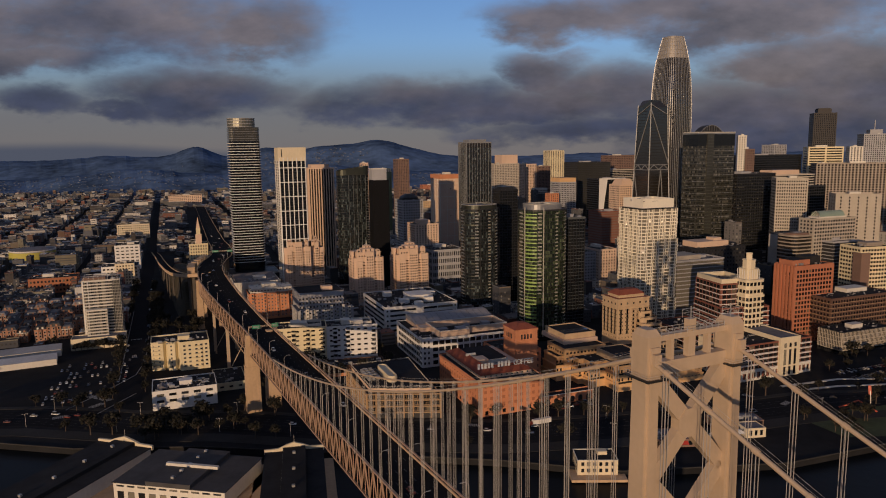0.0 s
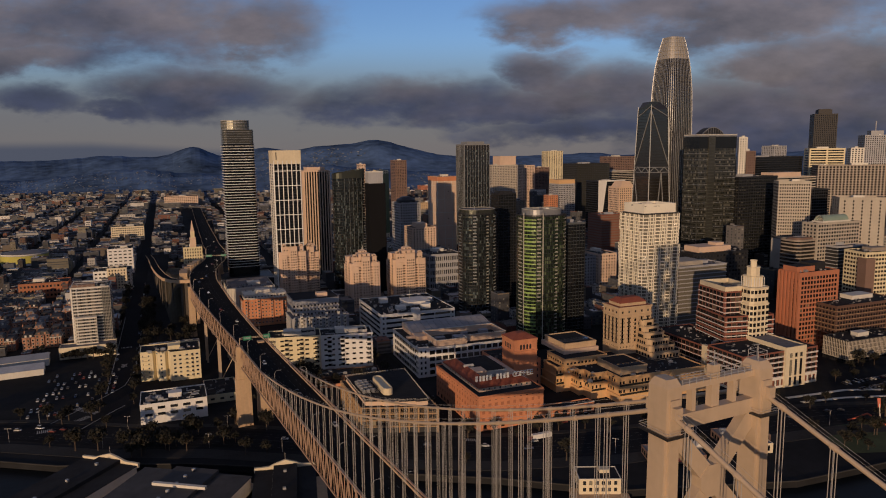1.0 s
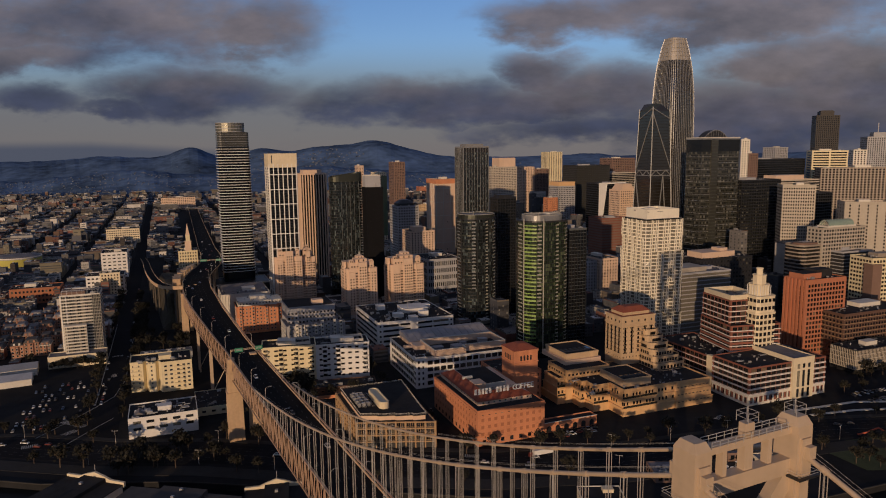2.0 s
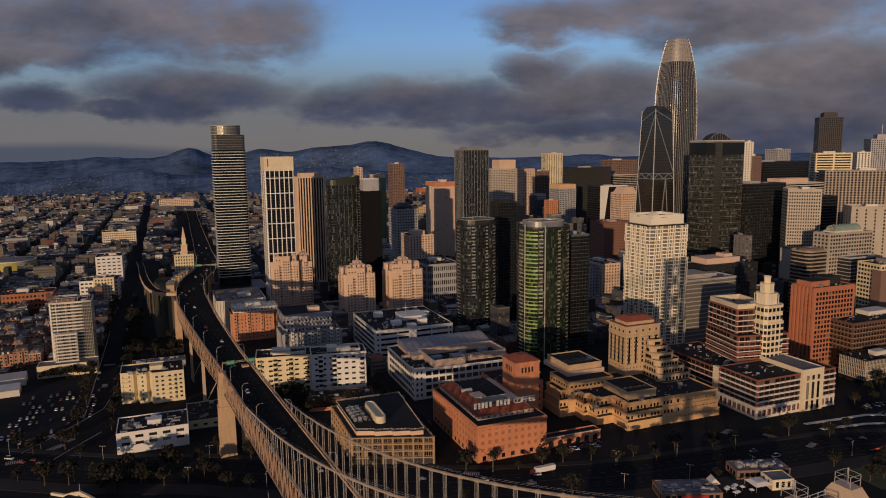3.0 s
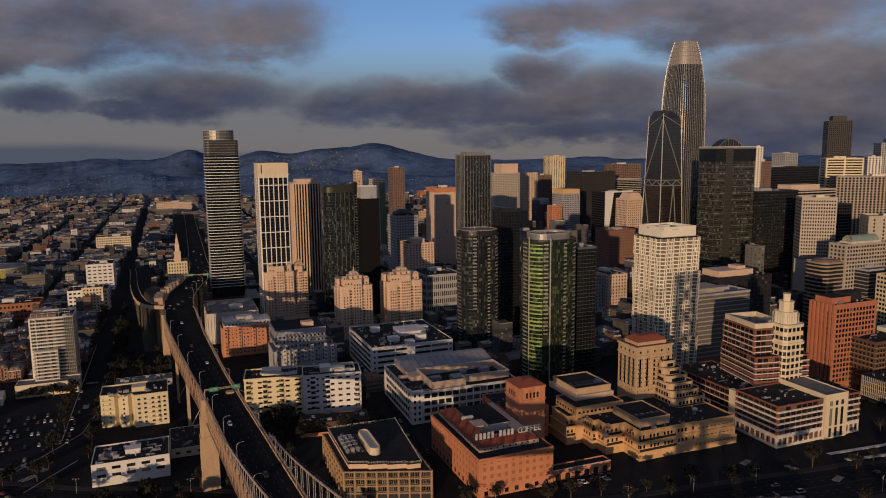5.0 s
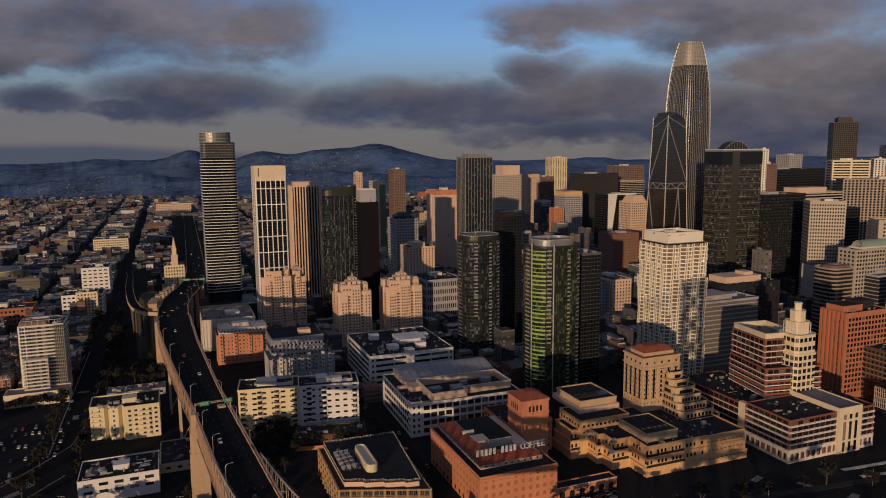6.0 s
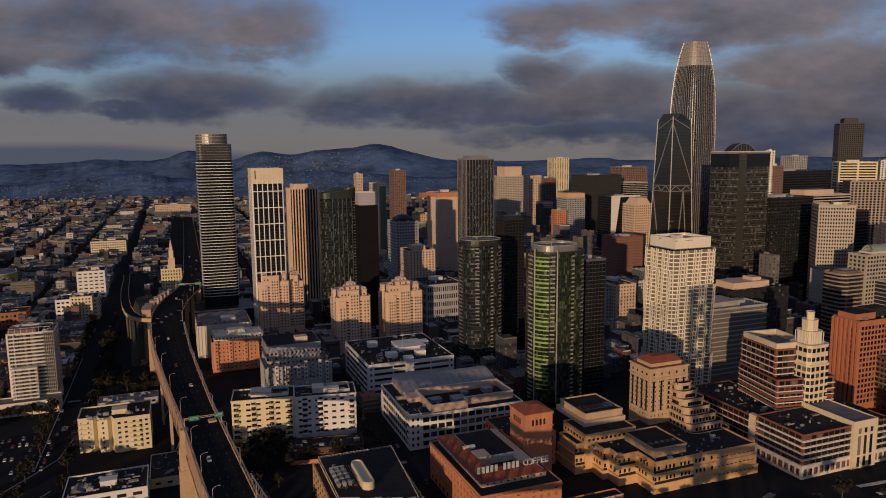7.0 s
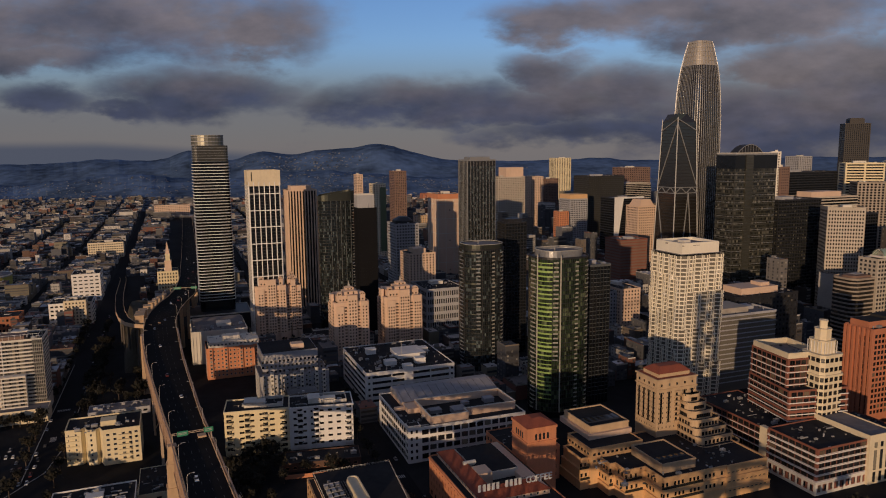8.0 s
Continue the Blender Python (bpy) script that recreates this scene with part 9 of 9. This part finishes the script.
    for i in range(9):
        m = Matrix.Translation((-19 + i * 1.9 % 12, -118 - rng.uniform(0, 9), GZ))
        if me is None:
            me = thing("umbrella", "white terrace umbrella beside the restaurant", "umbrella", group="terrace umbrellas")
            pts = [(1.6 * math.cos(k * math.pi / 4), 1.6 * math.sin(k * math.pi / 4)) for k in range(8)]
            part("canopy", Geo().prism(pts, [(p[0] * 0.05, p[1] * 0.05) for p in pts], 2.3, 3.1), WHITE, me)
            part("pole", Geo().bar((0, 0, 0), (0, 0, 2.4), 0.09, sides=6), ROPE, me)
            me.matrix_world = m
        else:
            copy_thing(me, m)
    # Low white sheds beside the parking lot.
    for x0, y0, w0, d0, h in ((-462, 232, 60, 20, 6), (-478, 203, 76, 19, 5)):
        s, sw, sd = shell("long_shed", "long low shed with pale metal roof", "shed", x0, x0 + w0, y0, y0 + d0, GZ, GZ + h, OFFWHITE, METAL, parapet=0, rz=5)
        part("gable_roof", Geo().prism(grown(rect(sw, sd), 0.5), rect(sw + 1, 0.6, -0.5, sd / 2 - 0.3), GZ + h + 0.15, GZ + h + 3), METAL, s)
    s, sw, sd = shell("long_shed", "low dark-roofed shed with ochre wall beside the bridge pier", "shed", -284, -262, 86, 123, GZ, 9, YELLOW, ROOF_DARK, parapet=0.5)
    punched(s, sw, sd, GZ, 8.6, 5, 5, (2.6, 1.4), fr=DARKFRAME, sides="S", far="W", glass=GLASS_SHADE)
    roof_kit(s, sw, sd, 9.12, 61, 3, False)
    s, sw, sd = shell("low_court", "low dark-roofed brick court below the flats", "building", -203, -154, 96, 114, GZ, 8.5, UMBER, ROOF_DARK, parapet=0.9, rz=-9)
    punched(s, sw, sd, GZ, 8.2, 4.6, 4.6, (2.4, 1.8), fr=BRICK, sides="SW", far="", glass=GLASS_SHADE)
    part("yard_wall", Geo().box(2, sw - 4, -9, -8.6, GZ, 6).box(2, 2.4, -8.6, 0, GZ, 6), BRICK, s)
    roof_kit(s, sw, sd, 8.62, 63, 5, False)
    s, sw, sd = shell("long_shed", "low grey shed with flat roof behind the yellow flats", "shed", -324, -281, 240, 256, GZ, 8.5, GREYWALL, ROOF_GREY, parapet=0.5)
    punched(s, sw, sd, GZ, 8.2, 4.6, 4.4, (2.8, 1.6), fr=DARKFRAME, sides="S", far="W", glass=GLASS_SHADE)
    roof_kit(s, sw, sd, 8.62, 62, 7, False)
    bow = Geo()
    pts = [(-11 + 22 * k / 20, 0, 0.4 + 6 * math.sin(math.pi * k / 20) - 1.6 * abs(math.sin(2 * math.pi * k / 20))) for k in range(21)]
    bow.tube(pts, 1.0, 8)
    sc = thing("bow_sculpture", "giant red bow and arrow sculpture standing in the park", "sculpture", (107, -121, GZ), -46)
    part("bow", bow, BOW_RED, sc)
    part("arrow", Geo().bar((8, 4, -1), (7, 6, 12), 0.5, sides=8), ROPE, sc)
    part("feathers", Geo().prism(rect(1.6, 0.4, 6.2, 5.8), rect(1.8, 0.4, 5.6, 6.2), 9.5, 15.5), BOW_RED, sc)
    g = Geo()
    g.face([(60, -150, GZ + 0.1), (190, -195, GZ + 0.1), (190, -130, GZ + 0.1), (60, -113, GZ + 0.1)])
    tagged(part("lawn", g, GRASS), "dark mown park lawn by the water", "lawn", kind="structure")


small_front()

# ---- trees, cars, lamps ----


def tree_kind(seed, height, spread, label):
    """A tapered trunk with limbs and a crown of many small leaf clumps."""
    rng = random.Random(seed)
    t = thing("tree", label, "tree", group="street trees")
    g = Geo()
    r = 0.28 * height / 8
    ring = lambda k: [(k * math.cos(a), k * math.sin(a)) for a in [i * math.pi / 3 for i in range(6)]]
    g.prism(ring(r), ring(r * 0.6), 0, height * 0.45)
    tips = []
    for i in range(8):
        a, k = i * 2.4 + rng.random(), rng.uniform(0.35, 0.75)
        tip = Vector((math.cos(a) * spread * k, math.sin(a) * spread * k, height * rng.uniform(0.55, 0.92)))
        g.bar((0, 0, height * rng.uniform(0.3, 0.45)), tip, r * 0.5)
        tips.append(tip)
    tips.append(Vector((0, 0, height * 0.95)))
    part("trunk", g, BARK, t)
    c = Geo()
    for tip in tips:
        for _ in range(34):
            p = tip + Vector((rng.gauss(0, 1), rng.gauss(0, 1), rng.gauss(0, 0.7))) * spread * 0.26
            s = rng.uniform(0.22, 0.55) * spread / 3.2
            n = Vector((rng.gauss(0, 1), rng.gauss(0, 1), rng.gauss(0, 1))).normalized()
            u = n.orthogonal().normalized() * s
            v = n.cross(u)
            c.face([p - u - v * 0.6, p + u * 0.8 - v, p + u + v * 0.7, p - u * 0.6 + v])
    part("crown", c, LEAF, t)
    return t


def plant_trees():
    rng = random.Random(9)
    kinds = [tree_kind(1, 8, 3.2, "dark leafy street tree by the road"), tree_kind(2, 6.5, 2.8, "small dark leafy tree by the road"), tree_kind(3, 11, 4.2, "tall dark leafy tree in rough ground")]
    used = [False] * 3
    spots = []
    for a, b in zip(FRONT, FRONT[1:]):
        n = max(2, int(math.hypot(b[0] - a[0], b[1] - a[1]) / 13))
        for k in range(n):
            for off in (-21, 15, 24):
                if rng.random() < 0.42:
                    spots.append((a[0] + (b[0] - a[0]) * k / n + off * 0.4 + rng.uniform(-2, 2), a[1] + (b[1] - a[1]) * k / n + off * 0.85 + rng.uniform(-2, 2)))
    for y in range(100, 560, 22):
        spots += [(-353 + rng.uniform(-1, 1), y), (-331 + rng.uniform(-1, 1), y + 7)]
    for _ in range(46):
        spots.append((rng.uniform(-332, -322), rng.uniform(260, 470)))
    for _ in range(24):
        spots.append((rng.uniform(-318, -284), rng.uniform(262, 345)))
    for _ in range(26):
        spots.append((rng.uniform(-235, -150), rng.uniform(70, 122)))
    for i in range(9):
        spots.append((-392 + i * 4.6, 245))
    for _ in range(26):
        spots.append((rng.uniform(60, 190), rng.uniform(-150, -112)))
    for _ in range(34):
        spots.append((rng.uniform(-252, -206), rng.uniform(50, 128)))
    for _ in range(44):
        spots.append((rng.uniform(150, 310), rng.uniform(-125, -32)))
    for _ in range(30):
        spots.append((rng.uniform(-330, -262), rng.uniform(8, 40)))
    for y in range(-10, 170, 14):
        spots.append((-146 + rng.uniform(-1, 1), y))
    for x, y in spots:
        if any(a + 2 < x < b - 2 and c + 2 < y < d - 2 for a, b, c, d in BUILT + TAKEN[LATER:]) or y < shore_at(x) + 3 or (-335 < x < -272 and 30 < y < 62):
            continue
        k = rng.randrange(3)
        s = rng.uniform(0.75, 1.25)
        m = Matrix.Translation((x, y, GZ)) @ Matrix.Rotation(rng.uniform(0, 6.3), 4, "Z")
        if used[k]:
            ob = copy_thing(kinds[k], m)
        else:
            ob, used[k] = kinds[k], True
            ob.matrix_world = m
        ob.scale = (s, s, s)


plant_trees()


def car_kind(length, height, label):
    t = thing("car", label, "car", group="parked cars")
    l, w = length, 1.8
    body = Geo().prism([(-l / 2, -w / 2), (l / 2, -w / 2), (l / 2, w / 2), (-l / 2, w / 2)], [(-l / 2 + 0.05, -w / 2 + 0.06), (l / 2 - 0.15, -w / 2 + 0.06), (l / 2 - 0.15, w / 2 - 0.06), (-l / 2 + 0.05, w / 2 - 0.06)], 0.3, 0.9)
    body.prism([(-l * 0.3, -0.66), (l * 0.12, -0.66), (l * 0.12, 0.66), (-l * 0.3, 0.66)], [(-l * 0.28, -0.64), (l * 0.1, -0.64), (l * 0.1, 0.64), (-l * 0.28, 0.64)], height - 0.03, height)
    part("body", body, CAR_PAINT, t)
    part("cabin", Geo().prism([(-l * 0.42, -w / 2 + 0.1), (l * 0.26, -w / 2 + 0.1), (l * 0.26, w / 2 - 0.1), (-l * 0.42, w / 2 - 0.1)], [(-l * 0.3, -0.66), (l * 0.12, -0.66), (l * 0.12, 0.66), (-l * 0.3, 0.66)], 0.9, height - 0.03), GLASS, t)
    g = Geo()
    for x in (-l * 0.32, l * 0.32):
        for y in (-w / 2, w / 2):
            g.bar((x, y - 0.1, 0.32), (x, y + 0.1, 0.32), 0.64, sides=10)
    part("wheels", g, RUBBER, t)
    return t


def park_cars():
    rng = random.Random(3)
    kinds = [car_kind(4.4, 1.45, "small parked saloon car on the asphalt"), car_kind(4.7, 1.75, "tall parked sport utility car on the asphalt"), car_kind(5.6, 2.3, "light parked delivery van on the asphalt")]
    used = [False] * 3
    spots = []
    for row in range(9):
        y = 106 + row * 11.5
        for k in range(13):
            if rng.random() < 0.42:
                spots.append((-398 + k * 4.1 + row * 0.3, y + rng.uniform(-0.5, 0.5), 90 + rng.uniform(-3, 3), GZ + 0.03))
    for y in range(95, 620, 9):
        for x in (-349.5, -334.5):
            if rng.random() < 0.12:
                spots.append((x, y, 90, GZ + 0.05))
    for y in range(0, 260, 8):
        for x in (-144, -132):
            if rng.random() < 0.14:
                spots.append((x, y, 90, GZ + 0.05))
    for a, b in zip(FRONT, FRONT[1:]):
        rz = math.degrees(math.atan2(b[1] - a[1], b[0] - a[0]))
        for k in range(4):
            if rng.random() < 0.5:
                s, off = rng.random(), rng.choice((-7, -3, 3, 7))
                spots.append((a[0] + (b[0] - a[0]) * s - math.sin(radians(rz)) * off, a[1] + (b[1] - a[1]) * s + math.cos(radians(rz)) * off, rz, GZ + 0.06))
    for s, off in ((120, -3.4), (215, 3.4), (262, 0), (330, -3.4)):
        x, y, _ = on_bridge(s, off, 0)
        spots.append((x, y, 95, deck_z(s) + 0.01))
    for x, y, z in ((-266, 160, 54.52), (-271, 240, 54.1), (-276, 300, 54.02), (-258, 112, 54.82), (-268, 330, 54.02), (-248, 470, 49.42), (-256, 430, 51.3), (-263, 412, 51.96), (-242, 620, 40.9), (-234, 700, 36.2), (-240, 745, 33.2), (-229, 840, 28.4), (-238, 900, 26.5)):
        spots.append((x, y, 95, z))
    for i in range(26):
        spots.append((160 + (i % 13) * 4.4 + rng.uniform(-0.4, 0.4), -62 - (i // 13) * 13, 80, GZ + 0.03))
    for i in range(12):
        spots.append((rng.uniform(-72, -44), -38 - rng.uniform(0, 6), -10, GZ + 0.03))
    for x, y, rz, z in spots:
        k = rng.choices((0, 1, 2), (5, 4, 1))[0]
        m = Matrix.Translation((x, y, z)) @ Matrix.Rotation(radians(rz + rng.choice((0, 180))), 4, "Z")
        if used[k]:
            copy_thing(kinds[k], m)
        else:
            used[k] = True
            kinds[k].matrix_world = m


park_cars()


def front_lamps():
    rng = random.Random(8)
    base = None
    for a, b in zip(FRONT, FRONT[1:]):
        n = max(1, int(math.hypot(b[0] - a[0], b[1] - a[1]) / 40))
        for k in range(n):
            for off in (-15, 14):
                x, y = a[0] + (b[0] - a[0]) * k / n + off * 0.45, a[1] + (b[1] - a[1]) * k / n + off * 0.9
                m = Matrix.Translation((x, y, GZ)) @ Matrix.Rotation(rng.uniform(0, 6), 4, "Z")
                if base is None:
                    base = thing("street_lamp", "grey double-armed street lamp on the boulevard", "street lamp", group="lamps of the boulevard")
                    part("pole", Geo().bar((0, 0, 0), (0, 0, 9), 0.2, sides=6).bar((-1.6, 0, 8.8), (1.6, 0, 8.8), 0.1), ROPE, base)
                    for x_ in (-1.6, 1.6):
                        part("lamp_head", Geo().box(x_ - 0.4, x_ + 0.4, -0.18, 0.18, 8.68, 8.9), METAL, base)
                    base.matrix_world = m
                else:
                    copy_thing(base, m)


front_lamps()
